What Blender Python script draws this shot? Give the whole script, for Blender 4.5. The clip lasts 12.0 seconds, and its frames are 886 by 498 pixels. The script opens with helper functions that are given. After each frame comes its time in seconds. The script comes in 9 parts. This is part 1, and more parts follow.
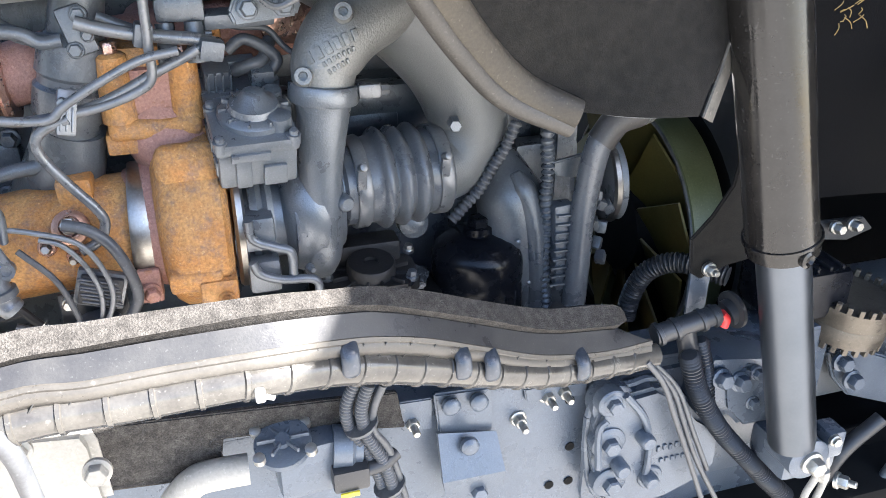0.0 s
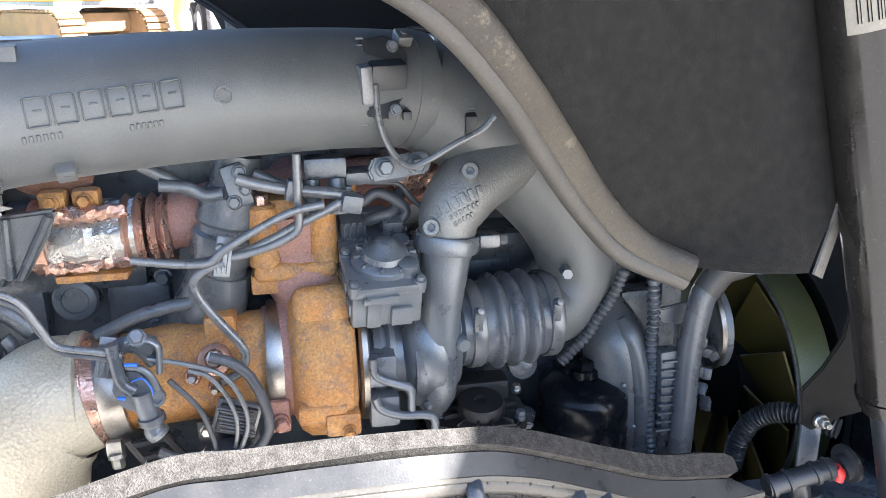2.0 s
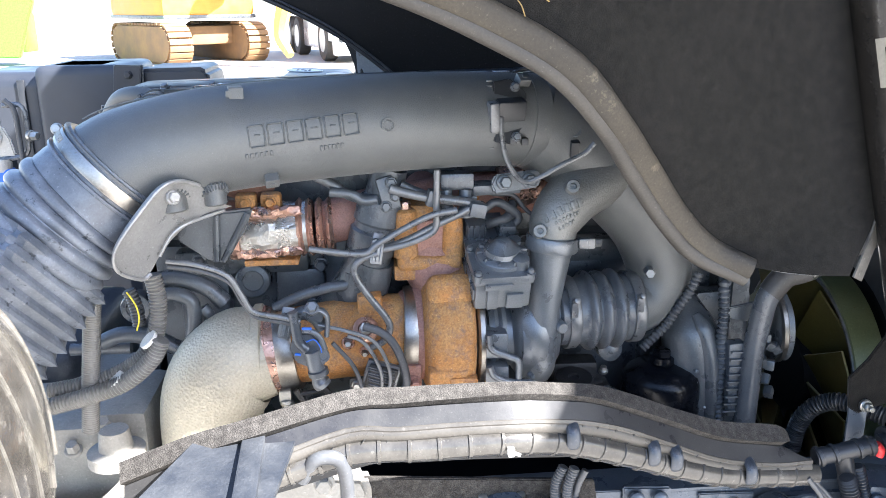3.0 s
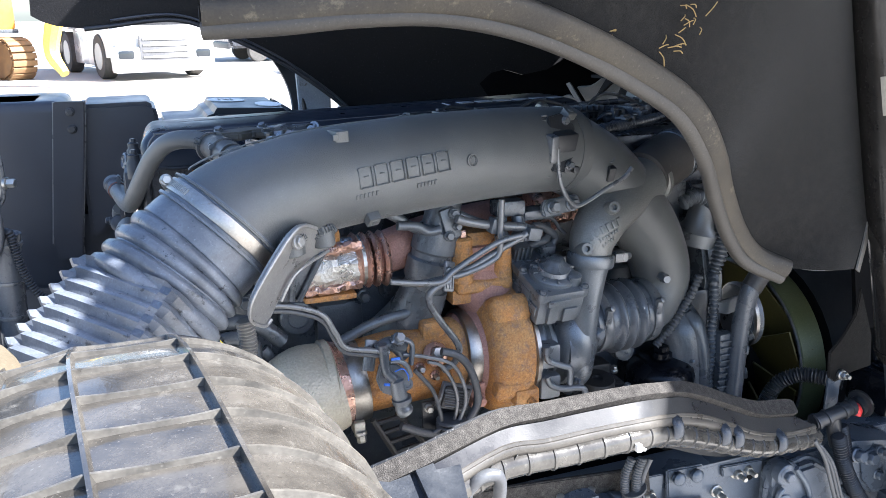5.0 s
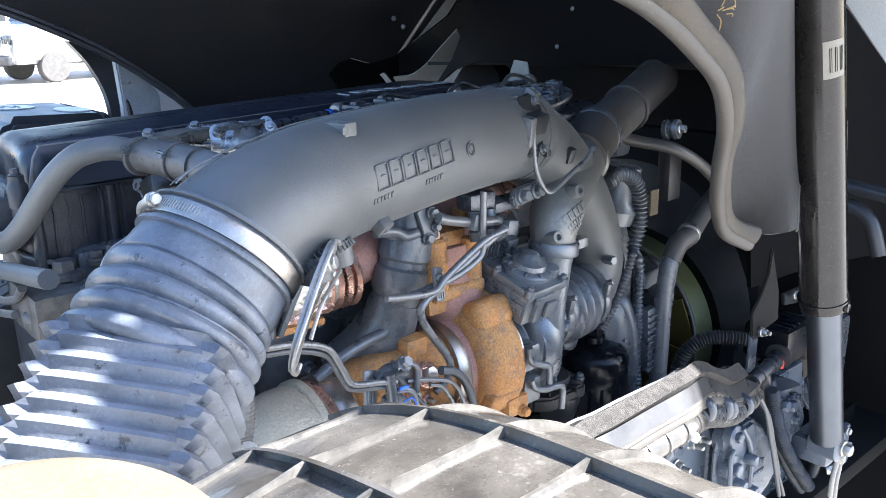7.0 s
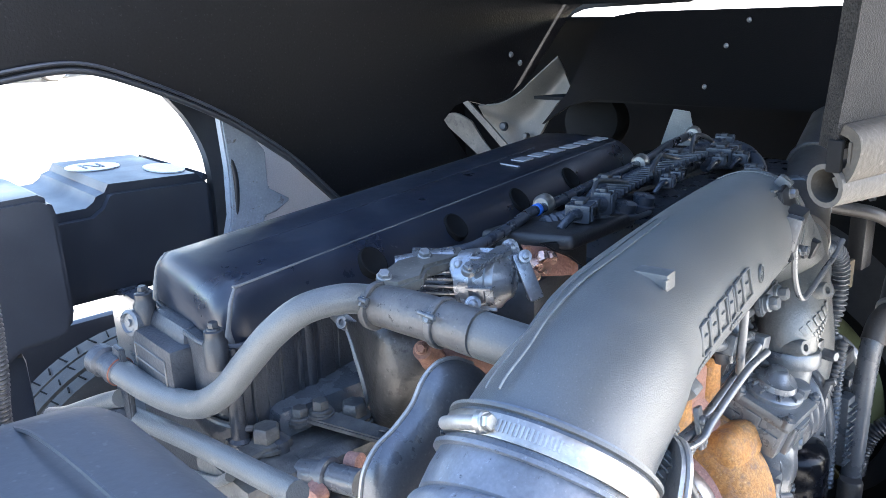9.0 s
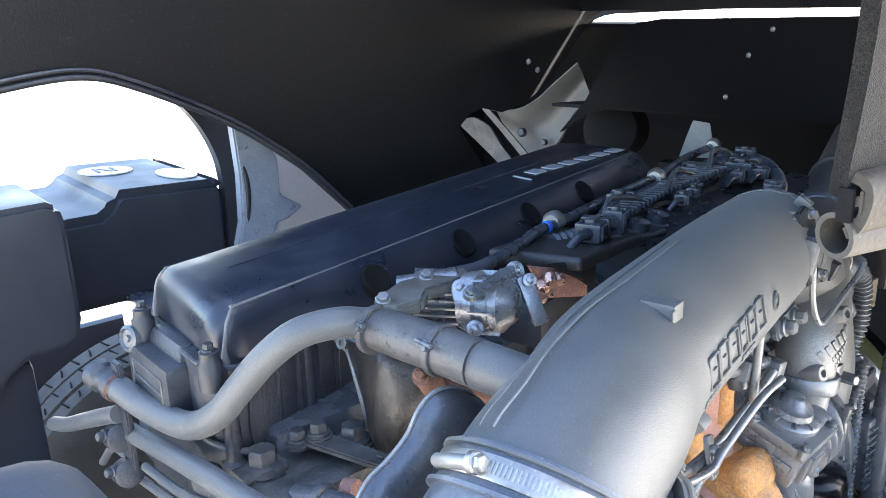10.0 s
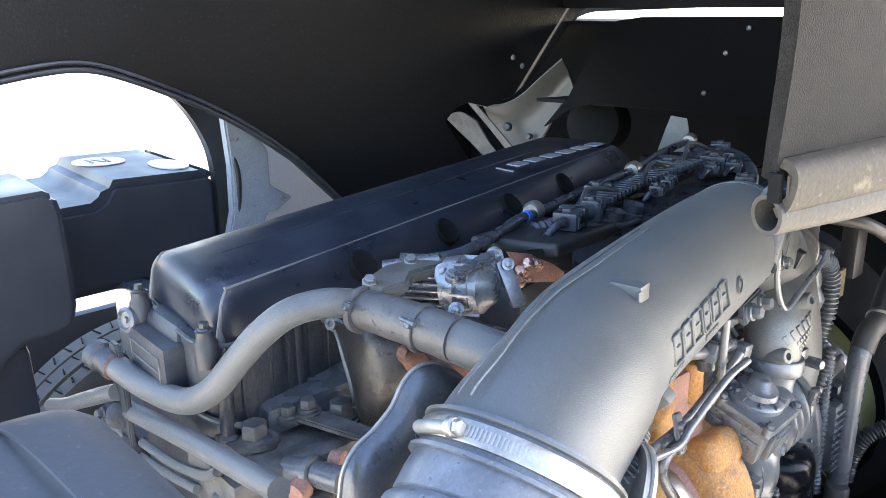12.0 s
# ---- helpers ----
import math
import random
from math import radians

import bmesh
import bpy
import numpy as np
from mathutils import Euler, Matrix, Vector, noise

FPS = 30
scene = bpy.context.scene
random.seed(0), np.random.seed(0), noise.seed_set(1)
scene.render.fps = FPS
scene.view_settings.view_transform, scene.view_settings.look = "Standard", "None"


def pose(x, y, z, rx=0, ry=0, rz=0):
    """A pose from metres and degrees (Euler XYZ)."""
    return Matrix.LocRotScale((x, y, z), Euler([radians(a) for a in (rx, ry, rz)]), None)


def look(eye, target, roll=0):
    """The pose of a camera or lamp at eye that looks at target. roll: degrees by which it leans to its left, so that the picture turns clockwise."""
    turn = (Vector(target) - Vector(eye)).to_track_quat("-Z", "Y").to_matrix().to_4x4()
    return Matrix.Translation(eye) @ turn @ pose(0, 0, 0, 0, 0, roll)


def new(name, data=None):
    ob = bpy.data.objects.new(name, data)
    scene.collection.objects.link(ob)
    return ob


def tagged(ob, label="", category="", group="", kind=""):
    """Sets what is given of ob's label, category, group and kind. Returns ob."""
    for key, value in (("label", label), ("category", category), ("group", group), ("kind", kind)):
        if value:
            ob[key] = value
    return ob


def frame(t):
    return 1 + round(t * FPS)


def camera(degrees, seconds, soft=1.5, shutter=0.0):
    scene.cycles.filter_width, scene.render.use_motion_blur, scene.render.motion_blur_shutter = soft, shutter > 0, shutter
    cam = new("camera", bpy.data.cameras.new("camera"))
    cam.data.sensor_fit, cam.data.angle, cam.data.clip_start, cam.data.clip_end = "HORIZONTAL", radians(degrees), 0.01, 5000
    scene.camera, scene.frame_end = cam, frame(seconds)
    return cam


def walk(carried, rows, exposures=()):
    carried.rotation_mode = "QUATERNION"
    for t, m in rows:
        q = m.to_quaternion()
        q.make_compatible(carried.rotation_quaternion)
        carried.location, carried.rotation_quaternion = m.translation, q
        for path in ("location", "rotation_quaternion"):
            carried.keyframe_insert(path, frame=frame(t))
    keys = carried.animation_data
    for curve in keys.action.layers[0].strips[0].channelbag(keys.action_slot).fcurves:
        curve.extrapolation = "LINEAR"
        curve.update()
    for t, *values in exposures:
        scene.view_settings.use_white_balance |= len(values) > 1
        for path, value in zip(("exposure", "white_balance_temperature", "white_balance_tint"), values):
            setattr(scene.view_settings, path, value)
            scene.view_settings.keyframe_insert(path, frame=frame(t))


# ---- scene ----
cam = camera(57.0, 12.0, 0.4)
METRES, EYE, TILT, LEAN, TURN = 2.1, 1.65, -27.0, 0.0, -17.0
ROWS = [
    (0.0, 0.0, 0.0, 0.0, 0.0, 0.0, -0.0),
    (0.5, -0.0077, -0.011, 0.0025, -0.45, 0.17, 0.3),
    (1.0, -0.0131, -0.0239, 0.0031, 0.35, 2.16, 0.16),
    (1.5, -0.017, -0.0223, 0.0041, 2.86, 5.22, -0.79),
    (2.0, -0.0227, -0.0351, 0.0042, 5.46, 9.2, -2.02),
    (2.5, -0.024, -0.1002, -0.0124, 10.33, 9.74, -4.26),
    (3.0, -0.0285, -0.1721, -0.0307, 10.79, 9.71, -4.83),
    (5.0, -0.2586, -0.2335, -0.0328, -2.88, 10.92, 1.91),
    (5.5, -0.2998, -0.1974, -0.0175, -11.53, 10.77, 6.33),
    (6.0, -0.358, -0.1558, -0.0137, -15.94, 10.13, 8.63),
    (6.5, -0.4049, -0.1357, -0.0132, -18.02, 9.61, 9.94),
    (8.5, -0.5393, 0.0106, 0.1365, -30.25, 5.81, 15.69),
    (9.0, -0.5425, 0.0347, 0.154, -21.48, 7.77, 12.8),
    (9.5, -0.5387, 0.0445, 0.1603, -19.98, 8.0, 11.95),
    (10.0, -0.5263, 0.0401, 0.1653, -20.05, 8.0, 11.72),
    (10.5, -0.5258, 0.0394, 0.1586, -20.29, 7.96, 11.69),
    (11.0, -0.5504, 0.0259, 0.1538, -20.53, 7.75, 11.63),
    (11.5, -0.5456, 0.0148, 0.1575, -20.77, 7.54, 11.62),
    (12.0, -0.5341, 0.0163, 0.1562, -20.92, 7.47, 11.6),
]
walk(cam, [(t, pose(0, 0, EYE, TILT, LEAN, TURN) @ pose(METRES * x, METRES * y, METRES * z, 90 + pitch, roll, yaw)) for t, x, y, z, yaw, pitch, roll in ROWS],
     [(0.0, 3.32, 6100, 12), (2.0, 3.28, 6000, 12), (3.0, 3.03, 5950, 12), (5.0, 2.62, 5800, 12), (5.5, 2.97, 5800, 12), (6.0, 3.12, 5780, 12), (6.5, 2.98, 5750, 12), (8.5, 3.96, 6050, 12), (9.5, 3.79, 6150, 12), (10.0, 3.96, 6380, 12), (10.5, 4.02, 6600, 12), (12.0, 3.93, 6650, 12)])

# ---- world, sun, exposure ----
world = bpy.data.worlds.new("sky")
scene.world = world
world.use_nodes = True
_n = world.node_tree.nodes
_sky = _n.new("ShaderNodeTexSky")
_sky.sky_type = 'NISHITA'
_sky.sun_disc = False
SUN_DIR = Vector((0.62, -0.42, 0.66)).normalized()
_sky.sun_elevation = math.asin(SUN_DIR.z)
_sky.sun_rotation = math.atan2(SUN_DIR.x, SUN_DIR.y)
_sky.dust_density = 1.5
world.node_tree.links.new(_sky.outputs[0], _n["Background"].inputs[0])
_n["Background"].inputs[1].default_value = 0.075
sun_data = bpy.data.lights.new("sun", 'SUN')
sun_data.energy, sun_data.angle, sun_data.color = 5.0, radians(0.6), (1.0, 0.94, 0.85)
sun = new("sun", sun_data)
sun.matrix_world = look(SUN_DIR * 20, (0, 0, 0))


# ---- materials ----
def mat(name, col, rough=0.5, metal=0.0, col2=None, scale=20.0, mix=0.5, grain=0.09, bump=0.1, bscale=250.0, fac=None,
        flecks=0.08, third=None, coat=0.0, sheen=0.0, spec=0.5, trans=0.0, stretch=(1, 1, 1), rvar=0.12):
    """A painted, cast or moulded surface: two tones in patches, fine grain, worn roughness and a fine bump."""
    m = bpy.data.materials.new(name)
    m.use_nodes = True
    nt = m.node_tree
    b = nt.nodes["Principled BSDF"]
    lk = nt.links.new
    tc = nt.nodes.new("ShaderNodeTexCoord")
    mp = nt.nodes.new("ShaderNodeMapping")
    mp.inputs["Scale"].default_value = stretch
    lk(tc.outputs["Object"], mp.inputs[0])

    def noise_tex(sc, det, rg=0.55):
        n = nt.nodes.new("ShaderNodeTexNoise")
        n.inputs["Scale"].default_value, n.inputs["Detail"].default_value, n.inputs["Roughness"].default_value = sc, det, rg
        lk(mp.outputs[0], n.inputs["Vector"])
        return n.outputs["Fac"]

    def ramp(src, lo, hi):
        r = nt.nodes.new("ShaderNodeMapRange")
        r.inputs[1].default_value, r.inputs[2].default_value = lo, hi
        lk(src, r.inputs[0])
        return r.outputs[0]

    def mixc(f, a, c):
        x = nt.nodes.new("ShaderNodeMix")
        x.data_type = 'RGBA'
        for sock, v in ((0, f), (6, a), (7, c)):
            if hasattr(v, "is_linked"):
                lk(v, x.inputs[sock])
            else:
                x.inputs[sock].default_value = v if sock == 0 else (*v, 1)
        return x.outputs[2]

    big = noise_tex(scale, 6, 0.62)
    fine = noise_tex(bscale, 3)
    c2 = col2 or tuple(min(1, v * 1.5 + 0.01) for v in col)
    out = mixc(ramp(big, 0.5 - 0.25 * (1.05 - mix), 0.5 + 0.45 * (1.05 - mix)), col, c2)
    if third:
        out = mixc(ramp(noise_tex(scale * 2.7, 8, 0.7), *third[1]), out, third[0])
    if flecks:
        fl = nt.nodes.new("ShaderNodeMath")
        fl.operation = 'MULTIPLY'
        lk(ramp(noise_tex(bscale * 0.9, 2, 0.4), 0.66, 0.74), fl.inputs[0])
        fl.inputs[1].default_value = flecks * 3
        out = mixc(fl.outputs[0], out, tuple(min(1, v * 1.6 + 0.06) for v in c2))
    dark = mixc(ramp(fine, 0.3, 0.75), tuple([1 - grain * 2] * 3), (1, 1, 1))
    mu = nt.nodes.new("ShaderNodeMix")
    mu.data_type, mu.blend_type = 'RGBA', 'MULTIPLY'
    mu.inputs[0].default_value = 1
    lk(out, mu.inputs[6])
    lk(dark, mu.inputs[7])
    lk(mu.outputs[2], b.inputs["Base Color"])
    rr = nt.nodes.new("ShaderNodeMapRange")
    rr.inputs[1].default_value, rr.inputs[2].default_value = 0.3, 0.7
    rr.inputs[3].default_value, rr.inputs[4].default_value = max(0.03, rough - rvar), min(1, rough + rvar)
    lk(big, rr.inputs[0])
    lk(rr.outputs[0], b.inputs["Roughness"])
    b.inputs["Metallic"].default_value = metal
    b.inputs["Specular IOR Level"].default_value = spec
    b.inputs["Coat Weight"].default_value = coat
    b.inputs["Sheen Weight"].default_value = sheen
    b.inputs["Sheen Roughness"].default_value = 0.35
    b.inputs["Transmission Weight"].default_value = trans
    if bump:
        bp = nt.nodes.new("ShaderNodeBump")
        bp.inputs["Strength"].default_value, bp.inputs["Distance"].default_value = min(1.0, bump * 1.4), 0.002
        lk(fine, bp.inputs["Height"])
        lk(bp.outputs[0], b.inputs["Normal"])
    return m


GREY = mat("cast_grey_paint", (0.17, 0.184, 0.20), 0.33, 0.45, (0.23, 0.245, 0.26), 14, bump=0.15, bscale=420)
PIPE = mat("pipe_grey_paint", (0.106, 0.111, 0.112), 0.40, 0.1, (0.140, 0.144, 0.140), 9, bump=0.2, bscale=600, rvar=0.08, third=((0.225, 0.222, 0.20), (0.64, 0.76)), sheen=0.12)
DARKGREY = mat("dark_engine_paint", (0.098, 0.109, 0.122), 0.31, 0.3, (0.155, 0.168, 0.182), 16, bump=0.2, bscale=300)
RUST = mat("orange_rust", (0.55, 0.24, 0.062), 0.7, 0.0, (0.66, 0.37, 0.14), 22, 0.6, 0.22, 0.6, 260, third=((0.30, 0.19, 0.14), (0.48, 0.72)), flecks=0.12)
PINK = mat("pink_rust", (0.40, 0.20, 0.15), 0.7, 0.0, (0.49, 0.28, 0.225), 20, 0.5, 0.18, 0.5, 280, third=((0.34, 0.15, 0.06), (0.54, 0.75)), flecks=0.1)
STEEL = mat("bright_steel", (0.36, 0.34, 0.31), 0.38, 1.0, (0.50, 0.47, 0.43), 30, bump=0.06, third=((0.30, 0.24, 0.18), (0.62, 0.75)))
ZINC = mat("zinc_plated", (0.42, 0.42, 0.40), 0.42, 0.9, (0.55, 0.53, 0.48), 60, bump=0.08)
FOIL = mat("heat_foil", (0.55, 0.53, 0.50), 0.30, 0.8, (0.56, 0.53, 0.47), 14, bump=1.0, bscale=150, third=((0.40, 0.28, 0.16), (0.62, 0.8)))
COPPERFOIL = mat("burnt_foil", (0.66, 0.43, 0.34), 0.30, 0.75, (0.45, 0.25, 0.18), 40, bump=1.0, bscale=110)
LINING = mat("black_tunnel_lining", (0.007, 0.007, 0.008), 0.5, 0.0, (0.012, 0.0115, 0.012), 5, 0.5, 0.2, 0.3, 200, spec=0.2)
SOOTHOSE = mat("brown_black_rubber", (0.055, 0.051, 0.048), 0.45, 0.0, (0.085, 0.079, 0.074), 14, bump=0.1)
DUSTEDGE = mat("dusty_cover_edge", (0.10, 0.10, 0.10), 0.5, 0.0, (0.20, 0.196, 0.185), 9, third=((0.03, 0.03, 0.032), (0.62, 0.75)))
DUSTYEDGE = mat("dusty_worn_lip", (0.07, 0.07, 0.07), 0.5, 0.1, (0.18, 0.175, 0.165), 30)
RUBBER = mat("dusty_rubber", (0.10, 0.113, 0.135), 0.40, 0.0, (0.205, 0.228, 0.268), 17, 0.6, 0.10, 0.12, 300, third=((0.035, 0.042, 0.054), (0.60, 0.645)), coat=0.15)
GRIDPL = mat("dusty_black_plastic", (0.036, 0.033, 0.029), 0.22, 0.0, (0.13, 0.118, 0.10), 9, 0.6, 0.10, 0.08, 400, third=((0.15, 0.14, 0.122), (0.58, 0.68)), spec=0.6, coat=0.35)
# cross ribs: pale from dust, and from sun on their edges put into the colour
RIBPALE = mat("dusty_sunlit_ribs", (0.060, 0.056, 0.049), 0.35, 0.0, (0.17, 0.158, 0.136), 30, 0.5, 0.15, 0.1, 300)
SHIELD = mat("dull_steel_shield", (0.31, 0.306, 0.295), 0.36, 0.45, (0.41, 0.402, 0.385), 18, bump=0.15, bscale=260, third=((0.10, 0.095, 0.09), (0.62, 0.8)))
BLACK = mat("black_plastic", (0.022, 0.024, 0.028), 0.40, 0.0, (0.038, 0.04, 0.044), 20, bump=0.06, bscale=500)
TANKM = mat("tank_plastic", (0.024, 0.028, 0.038), 0.40, 0.0, (0.036, 0.041, 0.052), 6, bump=0.05, bscale=600)
COVER = mat("cover_plastic", (0.014, 0.0195, 0.032), 0.36, 0.0, (0.024, 0.031, 0.046), 12, bump=0.05, bscale=700, third=((0.07, 0.07, 0.072), (0.68, 0.8)), spec=0.55)
HOSE = mat("grey_hose_rubber", (0.105, 0.112, 0.122), 0.30, 0.1, (0.15, 0.158, 0.17), 18, bump=0.1, bscale=300)
PALEHOSE = mat("pale_conduit_grey", (0.15, 0.146, 0.136), 0.4, 0.0, (0.22, 0.212, 0.195), 14, bump=0.06)
CABLE = mat("dark_cable", (0.06, 0.063, 0.07), 0.42, 0.0, (0.10, 0.105, 0.11), 30, bump=0.08)
GREYLINE = mat("grey_steel_line", (0.16, 0.166, 0.172), 0.32, 0.4, (0.215, 0.22, 0.228), 30, bump=0.06)
FELT = mat("grey_felt", (0.058, 0.054, 0.050), 0.98, 0.0, (0.115, 0.107, 0.098), 90, 0.6, 0.3, 1.0, 520, spec=0.1)
BLACKFELT = mat("black_felt", (0.018, 0.0172, 0.016), 0.95, 0.0, (0.038, 0.0355, 0.032), 60, 0.5, 0.45, 0.2, 1100, spec=0.12, sheen=0.3, third=((0.035, 0.028, 0.02), (0.72, 0.85)), flecks=0.05)
SEALDARK = mat("dusty_bulb_seal", (0.034, 0.031, 0.027), 0.55, 0.0, (0.068, 0.061, 0.051), 9, 0.55, 0.12, 0.2, 300)
SEAL = mat("dusty_edge_seal", (0.029, 0.026, 0.022), 0.62, 0.0, (0.076, 0.064, 0.046), 7, 0.55, 0.12, 0.2, 300, third=((0.15, 0.128, 0.088), (0.60, 0.70)), spec=0.35)
RAIL = mat("chassis_paint", (0.080, 0.099, 0.128), 0.30, 0.2, (0.120, 0.142, 0.175), 8, bump=0.15, bscale=350, third=((0.22, 0.23, 0.25), (0.66, 0.8)))
DUST = mat("dusty_casting", (0.30, 0.285, 0.255), 0.7, 0.1, (0.40, 0.385, 0.35), 14, bump=0.3, bscale=200, third=((0.25, 0.24, 0.22), (0.58, 0.75)))
TRIMPL = mat("trim_plastic", (0.024, 0.024, 0.026), 0.33, 0.0, (0.052, 0.051, 0.049), 10, bump=0.06, bscale=400, spec=0.4)
CONDUIT = mat("clear_conduit", (0.048, 0.045, 0.041), 0.2, 0.1, (0.10, 0.094, 0.083), 22, bump=0.06, coat=0.2)
RAMBLACK = mat("gloss_black_paint", (0.012, 0.011, 0.010), 0.17, 0.0, (0.022, 0.020, 0.018), 15, bump=0.04, spec=0.4, third=((0.15, 0.14, 0.12), (0.68, 0.78)))
CHROME = mat("chromed_rod", (0.080, 0.092, 0.11), 0.36, 0.9, (0.115, 0.128, 0.15), 5, bump=0.01, grain=0.02, flecks=0, rvar=0.06)
FANGREEN = mat("fan_ring_green", (0.12, 0.135, 0.062), 0.42, 0.0, (0.155, 0.17, 0.085), 12)
LIP = mat("pale_lip_plastic", (0.055, 0.050, 0.043), 0.35, 0.0, (0.09, 0.083, 0.072), 14, bump=0.06)
FANYEL = mat("fan_blade_yellow", (0.13, 0.10, 0.022), 0.5, 0.0, (0.09, 0.078, 0.025), 6, bump=0.05)
WHITE = mat("white_label", (0.78, 0.77, 0.73), 0.5, 0.0, (0.7, 0.69, 0.65), 40)
BLUE = mat("blue_plastic", (0.02, 0.13, 0.55), 0.4)
RED = mat("red_plastic", (0.55, 0.03, 0.03), 0.4)
YEL = mat("yellow_plastic", (0.6, 0.5, 0.03), 0.4)
CREAM = mat("cream_foam", (0.10, 0.080, 0.049), 0.9, 0.0, (0.13, 0.105, 0.068), 20, bump=0.3)
TYRE = mat("tyre_rubber", (0.05, 0.048, 0.045), 0.8, 0.0, (0.10, 0.095, 0.088), 12, bump=0.2, bscale=200)
CABMETAL = mat("cab_primer_metal", (0.46, 0.44, 0.40), 0.5, 0.1, (0.52, 0.5, 0.46), 10)
# matte black for dark parts; also the painted shade of holes, slots and wells
DARK = mat("black_and_hole_shade", (0.010, 0.010, 0.010), 0.9, 0.0, (0.016, 0.016, 0.016), 10, spec=0.1, flecks=0)
SHIELDDARK = mat("blued_steel_shield", (0.105, 0.115, 0.13), 0.34, 0.6, (0.17, 0.18, 0.195), 10, bump=0.1, bscale=300)
HEADDARK = mat("grimy_head_casting", (0.034, 0.039, 0.049), 0.40, 0.2, (0.085, 0.09, 0.098), 18, bump=0.3, bscale=240, flecks=0.03)
STEPMETAL = mat("beige_primed_metal", (0.085, 0.08, 0.07), 0.6, 0.0, (0.13, 0.124, 0.108), 10, third=((0.07, 0.065, 0.06), (0.60, 0.75)))
ELBOWALU = mat("dull_cast_aluminium", (0.20, 0.203, 0.196), 0.40, 0.4, (0.255, 0.255, 0.242), 18, bump=0.3, bscale=330)
GRIMEBLACK = mat("grimy_black_plastic", (0.016, 0.016, 0.018), 0.5, 0.0, (0.034, 0.032, 0.030), 25, bump=0.2, bscale=300)
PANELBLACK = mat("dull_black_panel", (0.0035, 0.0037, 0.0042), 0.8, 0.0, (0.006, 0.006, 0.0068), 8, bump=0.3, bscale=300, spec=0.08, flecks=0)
HOTPLATE = mat("scorched_steel", (0.046, 0.044, 0.042), 0.38, 0.5, (0.10, 0.094, 0.088), 22, bump=0.25, bscale=200, third=((0.03, 0.028, 0.027), (0.56, 0.66)))
PALEMARK = mat("pale_grey_ink", (0.30, 0.31, 0.33), 0.5, 0.0, (0.36, 0.37, 0.39), 60)
MANRUST = mat("brown_manifold_rust", (0.20, 0.105, 0.075), 0.8, 0.0, (0.29, 0.165, 0.125), 26, 0.55, 0.18, 0.4, 280, third=((0.14, 0.085, 0.065), (0.5, 0.7)), spec=0.3)
RUSTRED = mat("red_brown_ring", (0.16, 0.05, 0.03), 0.6, 0.0, (0.22, 0.075, 0.04), 30)
SEAMDUST = mat("pale_mould_seam", (0.19, 0.195, 0.19), 0.5, 0.0, (0.26, 0.262, 0.25), 40)
PAPER = mat("beige_label_paper", (0.20, 0.185, 0.15), 0.6, 0.0, (0.25, 0.232, 0.19), 30)
PLUGPL = mat("blue_black_plug_plastic", (0.036, 0.043, 0.056), 0.30, 0.0, (0.07, 0.078, 0.094), 30, bump=0.08, bscale=500)
STAINRUB = mat("stained_brown_rubber", (0.075, 0.072, 0.07), 0.42, 0.0, (0.125, 0.12, 0.115), 40, bump=0.2, bscale=200, third=((0.02, 0.02, 0.02), (0.6, 0.64)))
ELBOWFOIL = mat("dimpled_foil", (0.50, 0.455, 0.35), 0.48, 0.2, (0.60, 0.545, 0.42), 6, bump=0.9, bscale=210, third=((0.36, 0.30, 0.20), (0.58, 0.85)))
# fine pressed dimples over the foil jacket
_et = ELBOWFOIL.node_tree
_vo = _et.nodes.new("ShaderNodeTexVoronoi")
_vo.inputs["Scale"].default_value = 190
_tc = _et.nodes.new("ShaderNodeTexCoord")
_et.links.new(_tc.outputs["Object"], _vo.inputs["Vector"])
_eb = [n for n in _et.nodes if n.type == 'BUMP'][0]
_eb.inputs["Strength"].default_value = 0.7
_et.links.new(_vo.outputs["Distance"], _eb.inputs["Height"])
FLAP = mat("dark_rubber_backing", (0.010, 0.0115, 0.015), 0.45, 0.0, (0.020, 0.022, 0.026), 9, bump=0.1, bscale=400)
RIMSTEEL = mat("painted_wheel_rim", (0.36, 0.36, 0.35), 0.4, 0.3, None, 2, bscale=20, flecks=0, grain=0.02)
DULLALU = mat("grey_cast_aluminium", (0.27, 0.28, 0.296), 0.27, 0.7, (0.36, 0.372, 0.388), 25, bump=0.2, bscale=260, third=((0.09, 0.092, 0.095), (0.60, 0.75)))
GLOSSBLACK = mat("satin_black_cap", (0.005, 0.006, 0.009), 0.28, 0.0, (0.013, 0.014, 0.018), 8, bump=0.04, bscale=500, spec=0.22)
ARCHPAINT = mat("blue_grey_bracket_paint", (0.27, 0.30, 0.345), 0.5, 0.0, (0.36, 0.395, 0.44), 14, 0.5, 0.1, 0.2, 200, third=((0.10, 0.07, 0.055), (0.60, 0.70)))
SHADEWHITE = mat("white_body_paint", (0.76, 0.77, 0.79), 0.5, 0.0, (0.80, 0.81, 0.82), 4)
DIRTYMETAL = mat("dirty_primed_metal", (0.08, 0.073, 0.062), 0.7, 0.0, (0.18, 0.168, 0.145), 14, third=((0.05, 0.048, 0.045), (0.55, 0.72)))
GROUND = mat("pale_concrete_paving", (0.40, 0.375, 0.335), 0.85, 0.0, (0.48, 0.452, 0.405), 0.35, bump=0.1, bscale=20, third=((0.36, 0.34, 0.32), (0.55, 0.8)))
ORANGE = mat("digger_orange", (0.65, 0.27, 0.03), 0.5, 0.0, (0.7, 0.33, 0.06), 3)
TRACK = mat("muddy_track", (0.20, 0.115, 0.055), 0.8, 0.0, (0.34, 0.20, 0.085), 2)
